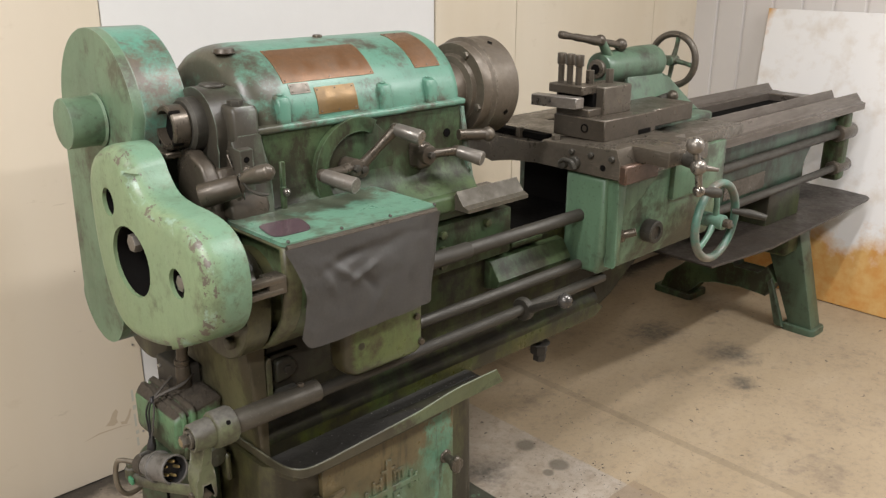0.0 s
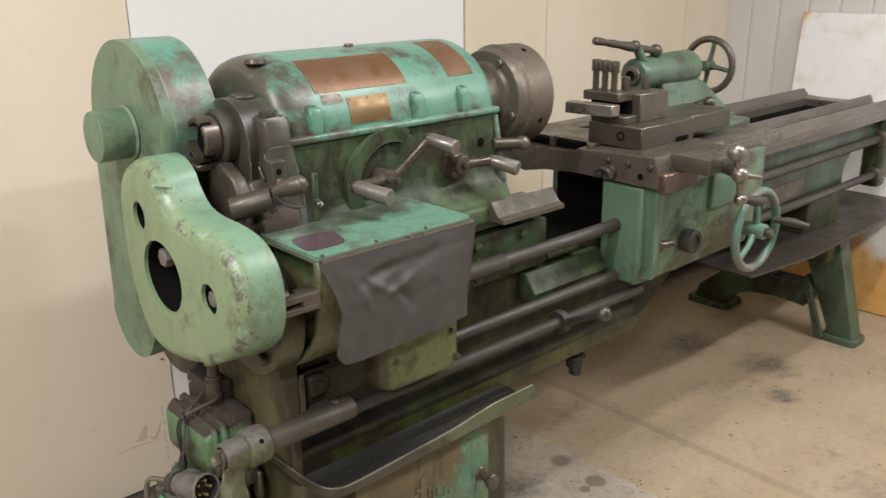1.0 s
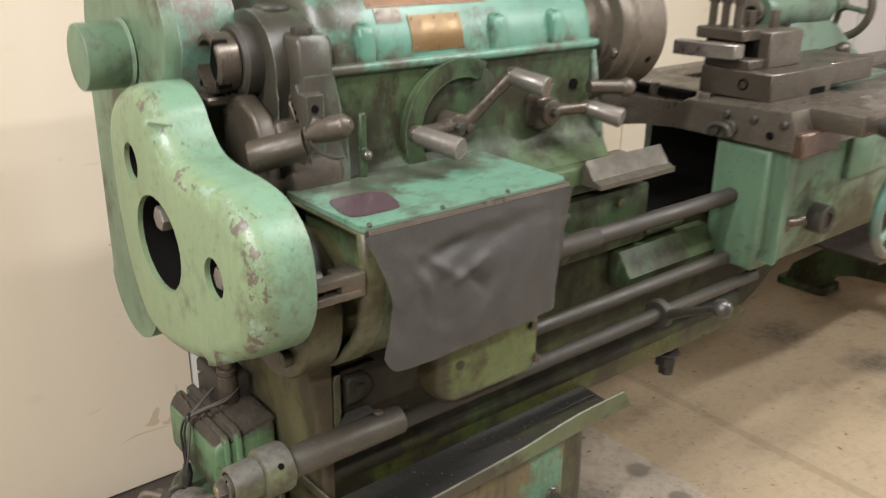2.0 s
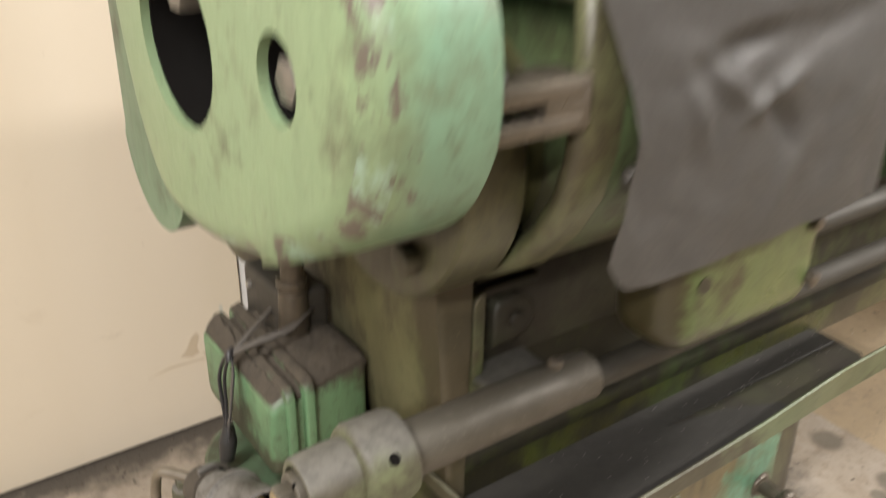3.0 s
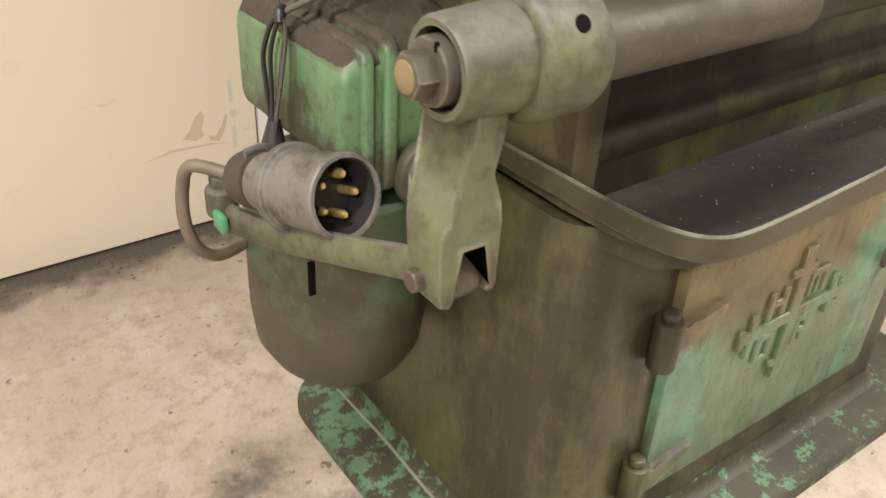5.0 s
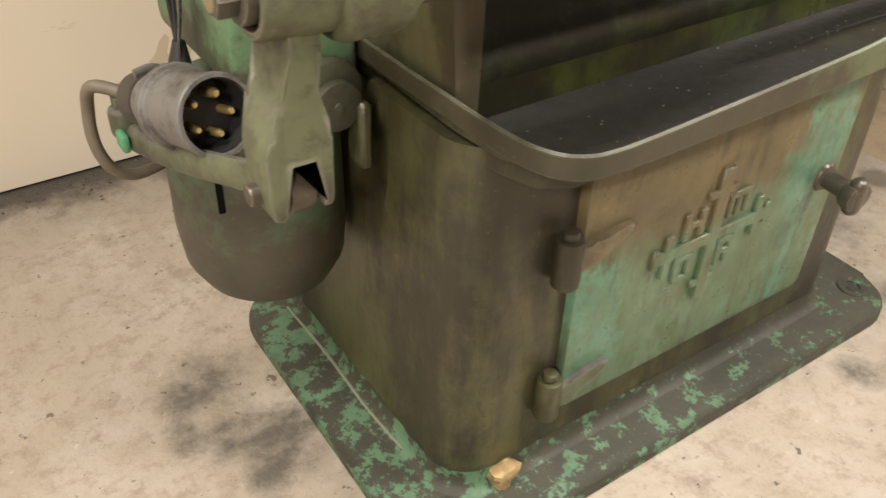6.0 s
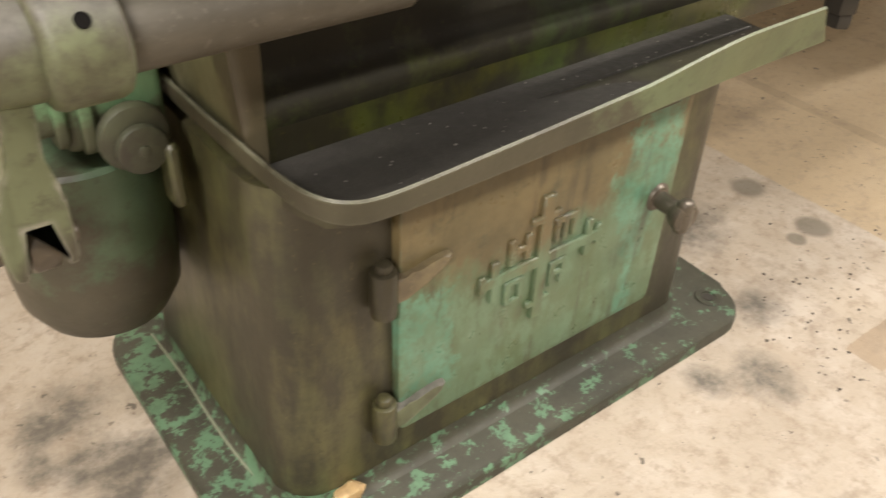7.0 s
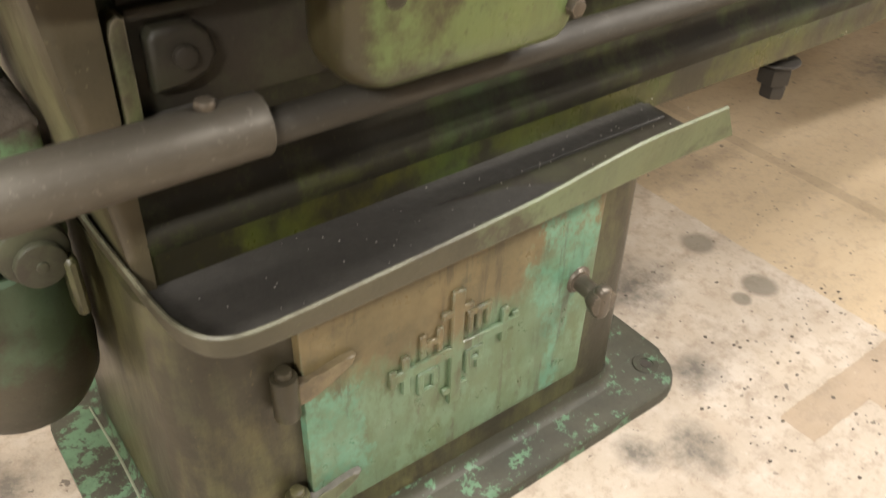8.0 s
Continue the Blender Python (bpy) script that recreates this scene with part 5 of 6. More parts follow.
grip_lever((1.125, 1.622, 1.108), (1.022, 1.592, 1.112), (1.045, 1.507, 1.101), "speed_lever")
grip_lever((1.150, 1.630, 1.100), (1.240, 1.606, 1.183), (1.258, 1.535, 1.170), "speed_lever")
grip_lever((1.345, 1.614, 1.106), (1.425, 1.590, 1.107), (1.450, 1.526, 1.094), "speed_lever", 0.024)
part("lever_block", box(B(), 1.322, 1.366, 1.612, 1.66, 1.070, 1.134, 0.012, 4), M["brown_iron"], lathe)
bm = B()
for x0, x1, z0, z1 in ((1.225, 1.335, 1.033, 1.037), (1.225, 1.335, 0.996, 1.0), (1.225, 1.229, 1.0, 1.033), (1.331, 1.335, 1.0, 1.033)):
    box(bm, x0, x1, 1.646, 1.662, z0, z1, 0.001, 1)
name_frame = part("name_frame", bm, M["olive"], headstock, "raised cast frame")
for k in range(5):
    part("letter_bar", box(B(), 1.237 + 0.019 * k, 1.250 + 0.019 * k, 1.647, 1.662, 1.004, 1.029, 0.003, 1), M["olive"], name_frame)
for p in ((1.45, 1.654, 1.14), (1.45, 1.654, 1.04), (1.28, 1.654, 1.07)):
    part("casting_hole", cyl(B(), p, (p[0], p[1] - 0.003, p[2]), 0.011, seg=16), M["black"], headstock)
bm = cyl(B(), (1.47, 1.63, 1.135), (1.545, 1.605, 1.131), 0.014, seg=16)
fl = part("feed_lever", bm, M["brown_iron"], lathe)
part("lever_knob", ball(B(), (1.55, 1.604, 1.13), 0.019, 16), M["iron"], fl)
bm = prism(B(), [(1.655, 1.20), (1.61, 0.99), (1.68, 0.99), (1.69, 1.20)], "x", 1.50, 1.515, 0.003, 1, True)
part("end_rib", bm, M["teal"], headstock)

# chuck
chuck = thing("lathe_chuck", (1.62, CY, CZ), "brown oily iron four-jaw lathe chuck on the spindle", "chuck")
bm = rev(B(), (1.510, CY, CZ), (1.7, CY, CZ), [(0, 0.072), (0.035, 0.072), (0.04, 0.088), (0.05, 0.093), (0.052, 0.119), (0.058, 0.122), (0.080, 0.122), (0.083, 0.126), (0.087, 0.131), (0.172, 0.131), (0.179, 0.125), (0.181, 0.03)], 64)
body = part("chuck_body", bm, M["chuck"], chuck)
part("chuck_ring", ring(B(), (1.598, CY, CZ), (1.603, CY, CZ), 0.12, 0.1325, 64, 0.001), M["iron"], chuck)
for a in (25, 115, 205, 295):
    d = Vector((0, math.cos(radians(a)), math.sin(radians(a))))
    c = Vector((1.645, CY, CZ)) + d * 0.1305
    part("key_socket", cyl(B(), c, c + d * 0.0015, 0.009, seg=4), M["black"], body)
for a in (-20, 70, 160, 250):
    m = Matrix.Translation((1.684, CY, CZ)) @ Matrix.Rotation(radians(a), 4, "X")
    part("jaw", box(B(), -0.02, 0.012, -0.012, 0.012, 0.065, 0.122, 0.003, 1, m=m), M["brown_iron"], chuck)
for a in (60, 120, 200, 300):
    c = Vector((1.566, CY + 0.106 * math.cos(radians(a)), CZ + 0.106 * math.sin(radians(a))))
    part("back_bolt", hexbolt(B(), c, c - Vector((0.014, 0, 0)), 0.010), M["iron"], chuck)

# change-gear guard
guard = thing("gear_guard", (0.68, 1.62, 0.8), "pale green change gear guard with chipped edges", "guard")
outline = rounded([(1.79, 1.203), (1.85, 1.178), (1.885, 1.132), (1.895, 1.06), (1.886, 0.955), (1.851, 0.857), (1.785, 0.800), (1.66, 0.806), (1.53, 0.850), (1.44, 0.897), (1.403, 0.945), (1.394, 0.99), (1.400, 1.04), (1.42, 1.072), (1.458, 1.096), (1.518, 1.107), (1.593, 1.110), (1.645, 1.121), (1.678, 1.150), (1.70, 1.182), (1.74, 1.203)], 4)
bm = holed_plate(B(), outline, [(1.785, 1.088, 0.027, 0.030), (1.706, 0.980, 0.083, 0.073), (1.512, 0.988, 0.029, 0.030)], "x", 0.628, 0.715, 0.031)
part("guard_shell", bm, M["pale"], guard, angle=60)
# Black sheet and liners stand in for the dark behind the guard holes.
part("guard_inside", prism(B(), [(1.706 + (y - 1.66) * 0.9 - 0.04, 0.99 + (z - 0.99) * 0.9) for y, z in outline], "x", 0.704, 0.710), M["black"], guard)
for hy, hz, ry, rz in ((1.785, 1.088, 0.027, 0.030), (1.706, 0.980, 0.083, 0.073), (1.512, 0.988, 0.029, 0.030)):
    bm = ring(B(), (0.636, 0, 0), (0.712, 0, 0), 0.955, 1.03, 30, 0.0005)
    for v in bm.verts:
        v.co = Vector((v.co.x, hy + v.co.y * ry, hz + v.co.z * rz))
    part("hole_liner", bm, M["black"], guard)
bm = cyl(B(), (0.72, 1.518, 0.984), (0.650, 1.518, 0.984), 0.0235, seg=24, b=0.002)
st = part("gear_stud", bm, M["grip"], guard)
part("stud_nut", hexbolt(B(), (0.652, 1.518, 0.984), (0.636, 1.518, 0.984), 0.0165, 0.003), M["grip"], st)
bm = cyl(B(), (0.72, 1.703, 1.019), (0.645, 1.703, 1.019), 0.013, seg=18, b=0.002)
st = part("gear_stud", bm, M["grip"], guard)
part("stud_nut", hexbolt(B(), (0.65, 1.703, 1.019), (0.630, 1.703, 1.019), 0.019, 0.003), M["grip"], st)
bm = ring(B(), (0.69, 1.69, 0.985), (0.70, 1.69, 0.985), 0.02, 0.05, 40, 0.001)
wheel = part("change_gear", bm, M["brown_iron"], guard)
for k in range(40):
    m = Matrix.Translation((0.695, 1.69, 0.985)) @ Matrix.Rotation(2 * math.pi * k / 40, 4, "X")
    part("gear_tooth", box(B(), -0.005, 0.005, -0.002, 0.002, 0.049, 0.055, m=m), M["iron"], wheel)

# belt guard: tall cover with a stub on top
belt = thing("belt_guard", (0.78, 2.0, 0.66), "tall sage green belt guard", "guard")
left = arc(1.970, 1.220, 0.196, -8, 172, 32)
low = arc(2.085, 0.775, 0.119, 190, 358, 20)
hull = [(y, z) for y, z in left] + [(y, z) for y, z in low]
bm = prism(B(), hull, "x", 0.70, 0.722, 0.012, 4)
part("guard_face", bm, M["belt"], belt, angle=50)
part("guard_body", prism(B(), hull, "x", 0.722, 0.818), M["belt_side"], belt, "worn teal side of the belt guard", 50)
bm = cyl(B(), (0.705, 1.962, 1.222), (0.622, 1.962, 1.222), 0.054, seg=40, b=0.004)
part("shaft_stub", bm, M["belt"], belt)
part("stub_fillet", ring(B(), (0.690, 1.962, 1.222), (0.702, 1.962, 1.222), 0.05, 0.059, 32, 0.006), M["belt"], belt)
part("guard_bracket", box(B(), 0.74, 0.83, 1.74, 1.86, 1.165, 1.178, 0.003, 1), M["brown_iron"], belt)
part("guard_strut", box(B(), 0.742, 0.80, 1.80, 1.914, 0.58, 0.664, 0.008, 3), M["grimy_black"], belt)
part("strut_bolt", hexbolt(B(), (0.745, 1.892, 0.642), (0.737, 1.892, 0.642), 0.0045, 0.001), M["screw"], belt)
bm = cyl(B(), (0.816, 2.14, 0.70), (0.90, 2.14, 0.70), 0.15, seg=48, b=0.012)
part("motor_cover", bm, M["stand"], belt, "olive round drive cover behind the belt guard")

# ---- control lever at the left end ----
ctl = thing("start_lever", (0.64, 1.5, 0.5), "dusty sage start lever on the control rod end", "lever")
bm = rev(B(), (0.652, 1.50, 0.668), (0.72, 1.50, 0.668), [(0, 0.030), (0.003, 0.036), (0.008, 0.0385), (0.042, 0.0385), (0.047, 0.0365), (0.05, 0.031), (0.052, 0.025)], 44)
collar = part("collar", bm, M["dusty"], ctl)
part("set_hole", cyl(B(), (0.677, 1.4701, 0.6900), (0.677, 1.4683, 0.6914), 0.0048, seg=16), M["black"], collar)
bm = rev(B(), (0.608, 1.50, 0.668), (0.67, 1.50, 0.668), [(0.006, 0.0), (0.006, 0.0215), (0, 0.0225), (0, 0.0262), (0.003, 0.0285), (0.030, 0.0300), (0.048, 0.0305)], 40)
hub = part("hub", bm, M["dusty"], ctl)
part("bore_shadow", ring(B(), (0.6125, 1.50, 0.668), (0.6138, 1.50, 0.668), 0.017, 0.0214, 30, 0.0003), M["black"], hub)
part("hub_washer", cyl(B(), (0.616, 1.50, 0.668), (0.602, 1.50, 0.668), 0.0185, seg=30, b=0.002), M["sleeve"], hub)
part("washer_split", box(B(), 0.6015, 0.6035, 1.4915, 1.4935, 0.681, 0.686), M["black"], hub)
part("hub_bolt", hexbolt(B(), (0.604, 1.50, 0.668), (0.589, 1.50, 0.668), 0.0130, 0.003), M["sleeve"], hub)
part("bolt_end", cyl(B(), (0.590, 1.50, 0.668), (0.5884, 1.50, 0.668), 0.0090, seg=20, b=0.0008), M["rust_end"], hub)
bm = prism(B(), [(0.622, 0.668), (0.6235, 0.632), (0.622, 0.604), (0.616, 0.594), (0.607, 0.584), (0.603, 0.574), (0.604, 0.538), (0.6065, 0.528), (0.6125, 0.526), (0.616, 0.532), (0.6165, 0.565), (0.6175, 0.567), (0.637, 0.567), (0.638, 0.565), (0.638, 0.533), (0.640, 0.529), (0.6445, 0.529), (0.647, 0.534), (0.648, 0.578), (0.643, 0.588), (0.642, 0.606), (0.643, 0.632), (0.645, 0.668)], "y", 1.482, 1.532, 0.003, 2, True)
for v in bm.verts:
    if v.co.y > 1.51:
        v.co.y -= 0.016 * max(0.0, min(1.0, (0.60 - v.co.z) / 0.03))
    elif 0.585 < v.co.z < 0.625:
        v.co.y += 0.005 * math.sin((v.co.z - 0.585) / 0.04 * math.pi)
arm = part("arm", bm, M["dusty"], ctl, "sage green forked arm")
part("link_eye", cyl(B(), (0.618, 1.504, 0.541), (0.6365, 1.504, 0.541), 0.0205, seg=22, b=0.003), M["brown_iron"], arm)
part("fork_pin", cyl(B(), (0.597, 1.503, 0.540), (0.652, 1.503, 0.540), 0.0075, seg=14, b=0.002), M["brown_iron"], arm)
bm = tube(B(), [(0.627, 1.500, 0.539), (0.618, 1.58, 0.509), (0.605, 1.70, 0.466), (0.597, 1.785, 0.444)], [0.0125, 0.0125, 0.0125, 0.0145], 10, 4, 0.55)
link = part("link_bar", bm, M["dusty"], ctl, "flat dusty green link bar")
bm = cyl(B(), (0.596, 1.788, 0.446), (0.596, 1.788, 0.472), 0.014, seg=18, b=0.003)
hexbolt(bm, (0.596, 1.788, 0.470), (0.596, 1.788, 0.484), 0.0095, 0.002)
part("link_bolt", bm, M["dusty"], link)
part("paint_dab", box(B(), 0.5825, 0.590, 1.760, 1.780, 0.441, 0.458, 0.003, 2), M["green_bit"], link)

ctl.location += Vector((0.008, 0.001, 0.002))

# ---- drum switch ----
sw = thing("drum_switch", (0.73, 1.8, 0.3), "green drum switch with dust-caked top", "switch")
def tilted_case(x0, x1, grow, zlow, ztop, slope, bevel, both=True):
    """A slice of the switch case: rounded across the width, its top falling towards the lid."""
    bm = prism(B(), rrect(1.722 - grow, 1.926 + grow, zlow - grow, ztop + grow, 0.016, 4), "x", x0, x1, bevel, 3, both)
    for v in bm.verts:
        if v.co.z > ztop - 0.03:
            v.co.z += slope * (v.co.x - x0)
    return bm


part("switch_lid", tilted_case(0.686, 0.706, 0.0, 0.488, 0.583, 0.55, 0.007, False), M["switch"], sw, "green lid caked with dust on top")
part("lid_flange", tilted_case(0.703, 0.7140, 0.006, 0.482, 0.591, 0.35, 0.003), M["switch"], sw)
part("switch_case", tilted_case(0.710, 0.806, -0.003, 0.462, 0.590, 0.24, 0.010), M["switch"], sw, "green case caked with brown dust")
part("case_flange", tilted_case(0.7245, 0.7370, 0.006, 0.47, 0.596, 0.35, 0.003), M["switch"], sw)
# dust lying over the case top, thick round the bosses
bumps = [(0.775, 1.900, 0.020, 0.020), (0.752, 1.880, 0.012, 0.016), (0.703, 1.905, 0.012, 0.022), (0.697, 1.868, 0.007, 0.014), (0.790, 1.768, 0.009, 0.018), (0.790, 1.850, 0.010, 0.022), (0.757, 1.806, 0.014, 0.034), (0.770, 1.750, 0.008, 0.016), (0.726, 1.760, 0.005, 0.020)]
def round_off(e, r):
    e = max(0.0, min(e, r))
    return r - math.sqrt(r * r - (r - e) ** 2)


bm = B()
crust = []
NX, NY = 52, 88
for i in range(NX + 1):
    x = 0.6875 + 0.1180 * i / NX
    base = min(0.583 + 0.55 * (x - 0.686), 0.587 + 0.24 * (x - 0.710) + 0.008 * max(0.0, 0.716 - x) / 0.01)
    row = []
    for k in range(NY + 1):
        y = 1.7262 + 0.1956 * k / NY
        z = base
        ey, ex = min(y - 1.725, 1.923 - y), min(x - 0.6865, 0.8065 - x)
        inside = max(0.0, min(1.0, min(ey, ex) / 0.014))
        inside *= 0.35 if 0.702 < x < 0.739 else 1.0
        for bx, by, h, r in bumps:
            z += inside * h * math.exp(-(((x - bx) / r) ** 2 + ((y - by) / r) ** 2) ** 1.3)
        lumps = 0.0030 * noise.noise((x * 60, y * 60, 0.4)) + 0.0020 * noise.noise((x * 150, y * 150, 3.1)) + 0.0010 * noise.noise((x * 330, y * 330, 7.1))
        z += 0.0012 + inside * (0.0030 + lumps) - round_off(ey, 0.015) - round_off(ex, 0.009)
        row.append(bm.verts.new((x, y, z)))
    crust.append(row)
for i in range(NX):
    for k in range(NY):
        bm.faces.new([crust[i][k], crust[i][k + 1], crust[i + 1][k + 1], crust[i + 1][k]])
rim_loop = [crust[i][0] for i in range(NX + 1)] + [crust[NX][k] for k in range(1, NY + 1)] + [crust[i][NY] for i in range(NX - 1, -1, -1)] + [crust[0][k] for k in range(NY - 1, 0, -1)]
under = [bm.verts.new((0.746 + (v.co.x - 0.746) * 0.94, 1.824 + (v.co.y - 1.824) * 0.96, v.co.z - 0.006)) for v in rim_loop]
for k in range(len(under)):
    j = (k + 1) % len(under)
    bm.faces.new([rim_loop[k], rim_loop[j], under[j], under[k]])
bm.faces.new(under)
part("dust_crust", bm, M["dustcake"], sw, "thick brown dust over the switch top", 70)
bm = rev(B(), (0.735, 1.812, 0.450), (0.735, 1.812, 0.2), [(0, 0.090), (0.004, 0.095), (0.147, 0.097), (0.185, 0.093), (0.208, 0.080), (0.218, 0.054), (0.220, 0)], 44)
for v in bm.verts:
    v.co.x = 0.727 + (v.co.x - 0.735) * 0.92
part("lower_pot", bm, M["pot"], sw, "oily brown-green lower pot")
bm = cyl(B(), (0.767, 1.724, 0.478), (0.767, 1.706, 0.478), 0.034, seg=30, b=0.006)
cap = part("front_cap", bm, M["cap"], sw)
part("cap_boss", cyl(B(), (0.769, 1.708, 0.470), (0.769, 1.696, 0.470), 0.0245, seg=26, b=0.003), M["cap"], cap)
part("cap_center", cyl(B(), (0.769, 1.697, 0.470), (0.769, 1.694, 0.470), 0.006, seg=12, b=0.001), M["cap"], cap)
bm = box(B(), 0.787, 0.80, 1.69, 1.72, 0.40, 0.47, 0.004, 1)
part("side_lug", bm, M["stand"], sw)
bm = cyl(B(), (0.757, 1.806, 0.615), (0.758, 1.806, 0.668), 0.0185, 0.0165, seg=20, b=0.002)
tube(bm, [(0.758, 1.806, 0.655), (0.759, 1.805, 0.70), (0.764, 1.800, 0.74), (0.770, 1.796, 0.79), (0.772, 1.795, 0.86)], 0.0135, 18, 6)
conduit = part("conduit", bm, M["brown_iron"], sw, "dirty iron conduit")
part("conduit_nut", ring(B(), (0.757, 1.806, 0.672), (0.757, 1.806, 0.684), 0.012, 0.0175, 20, 0.002), M["brown_iron"], conduit)
part("slot_mark", box(B(), 0.6600, 0.6660, 1.7420, 1.7450, 0.366, 0.402), M["black"], sw)

# ---- plug on the link bar, its cable and tie wires ----
plug = thing("power_plug", (0.61, 1.70, 0.5), "dusty grey five-pin industrial power plug", "plug")
b = Vector((0.6355, 1.628, 0.5310))
d = Vector((0.165, -0.945, 0.262)).normalized()
a = b - d * 0.140
d, u, w = frame_on(a, b)
L = (b - a).length
part("plug_grip", rev(B(), a, b, [(0, 0.012), (0.003, 0.019), (0.009, 0.0225), (0.026, 0.0240), (0.032, 0.0225), (0.034, 0.018)], 40), M["dustcake"], plug, "dusty brown rear grip")
bm = rev(B(), a, b, [(0.032, 0.0165), (0.038, 0.0175), (0.040, 0.0235), (0.046, 0.0245), (0.050, 0.0225), (0.066, 0.0238), (0.068, 0.0275), (0.071, 0.0325), (0.073, 0.0345), (0.080, 0.0345), (0.082, 0.0310), (0.085, 0.0300), (L - 0.006, 0.0310), (L - 0.005, 0.0322), (L - 0.001, 0.0322), (L, 0.0314), (L, 0.0284), (L - 0.036, 0.0278), (L - 0.036, 0)], 48)
shell = part("plug_shell", bm, M["plug"], plug)
part("socket_liner", ring(B(), a + d * (L - 0.035), a + d * (L - 0.0030), 0.0272, 0.0282, 36, 0.0003), M["rubber"], plug)
part("contact_block", cyl(B(), a + d * (L - 0.037), a + d * (L - 0.028), 0.0272, seg=32, b=0.002), M["rubber"], plug)
for ang, r in ((100, 0.0034), (172, 0.0034), (244, 0.0041), (316, 0.0034), (28, 0.0034)):
    p = a + (u * math.cos(radians(ang)) + w * math.sin(radians(ang))) * 0.0160
    part("contact_pin", rev(B(), p + d * (L - 0.030), p + d * (L - 0.003), [(0, r), (0.018, r), (0.021, r * 0.6), (0.0215, 0)], 14), M["brass"], plug, "brass pin")
# cover clip and slots on the neck of the shell
turn = d.to_track_quat("X", "Z").to_matrix().to_4x4()
for s0, ang, ln in ((0.020, 205, 0.030), (0.020, 232, 0.030), (0.058, 215, 0.010), (0.058, 250, 0.010)):
    r = 0.0240 if s0 < 0.05 else 0.0236
    c = a + d * s0 + (u * math.cos(radians(ang)) + w * math.sin(radians(ang))) * r
    part("shell_slot", box(B(), 0, ln, -0.0011, 0.0011, -0.0012, 0.0012, m=Matrix.Translation(c) @ turn), M["black"], shell)
bm = tube(B(), [a + d * 0.030 + (u * math.cos(radians(q)) + w * math.sin(radians(q))) * 0.0262 for q in (150, 185, 220, 255, 290)], 0.0042, 10, 4, 0.6)
part("neck_band", bm, M["plug"], shell)
cable = single("power_cable", tube(B(), [a + d * 0.005, a - d * 0.018, (0.584, 1.800, 0.494), (0.579, 1.814, 0.465), (0.578, 1.814, 0.432), (0.588, 1.816, 0.402), (0.612, 1.825, 0.383), (0.66, 1.85, 0.376)], 0.0058, 12, 6), M["dirty_cable"], "dusty power cable looped behind the plug", "cable")
ties = thing("tie_wires", (0.70, 1.80, 0.6), "black wires tied round the switch box", "wire")
KNOT = (0.681, 1.8120, 0.6050)
for pts, r in (([(0.790, 1.812, 0.634), (0.772, 1.797, 0.640), (0.745, 1.789, 0.632), (0.712, 1.798, 0.622), (0.692, 1.808, 0.612), KNOT], 0.0026),
               ([(0.788, 1.808, 0.636), (0.768, 1.792, 0.641), (0.742, 1.784, 0.631), (0.710, 1.795, 0.621), (0.690, 1.806, 0.611), KNOT], 0.0022),
               ([(0.785, 1.866, 0.634), (0.768, 1.852, 0.638), (0.744, 1.838, 0.634), (0.713, 1.824, 0.622), (0.692, 1.816, 0.612), KNOT], 0.0024),
               ([(0.782, 1.862, 0.635), (0.766, 1.848, 0.639), (0.742, 1.833, 0.634), (0.711, 1.820, 0.622), (0.691, 1.814, 0.611), KNOT], 0.0020),
               ([KNOT, (0.677, 1.825, 0.594), (0.673, 1.836, 0.566), (0.672, 1.833, 0.540), (0.671, 1.826, 0.510), (0.668, 1.818, 0.482)], 0.0024),
               ([KNOT, (0.678, 1.820, 0.590), (0.676, 1.828, 0.566), (0.674, 1.826, 0.535), (0.670, 1.820, 0.505), (0.667, 1.816, 0.480)], 0.0020)):
    part("wire", tube(B(), pts, r, 8, 6), M["dusty_wire" if pts[-1] == KNOT else "wire"], ties)
for pts in ([KNOT, (0.679, 1.804, 0.590), (0.675, 1.803, 0.566), (0.673, 1.810, 0.535), (0.669, 1.814, 0.505), (0.667, 1.814, 0.480)], [KNOT, (0.678, 1.801, 0.592), (0.674, 1.799, 0.570), (0.672, 1.806, 0.540), (0.669, 1.812, 0.508), (0.667, 1.813, 0.482)]):
    part("strap", tube(B(), pts, [0.003, 0.0062, 0.0068, 0.0060, 0.0054, 0.005], 10, 6, 0.28), M["strap_black"], ties, "glossy black flat strap")
part("knot", tube(B(), [(0.686, 1.8165, 0.609), (0.680, 1.813, 0.606), (0.677, 1.808, 0.599)], [0.004, 0.0058, 0.004], 10), M["wire"], ties)
part("wire_end", tube(B(), [(0.671, 1.818, 0.510), (0.668, 1.817, 0.488), (0.664, 1.816, 0.464)], [0.006, 0.011, 0.009], 10), M["rubber"], ties)

# loose grit and crumbs along the wall, and shavings in the pan
rng = random.Random(4)
bm = B()
for k in range(650):
    x = rng.uniform(0.35, 1.9)
    y = FACE - 0.004 - abs(rng.gauss(0, 0.035))
    if k % 3 == 0:
        x, y = rng.uniform(0.3, 2.3), rng.uniform(1.0, 2.45)
        if 0.73 < x < 1.62 and y > 1.475:
            continue
    r = rng.uniform(0.0008, 0.0030) * (1.2 if k % 3 else 0.45)
    vs = [bm.verts.new((x + r * math.cos(a) * rng.uniform(0.6, 1.3), y + r * math.sin(a) * rng.uniform(0.6, 1.3), 0.0005)) for a in (0, 1.3, 2.5, 3.8, 5.1)]
    top = bm.verts.new((x, y, 0.0005 + r * rng.uniform(0.4, 0.9)))
    for q in range(5):
        bm.faces.new([vs[q], vs[(q + 1) % 5], top])
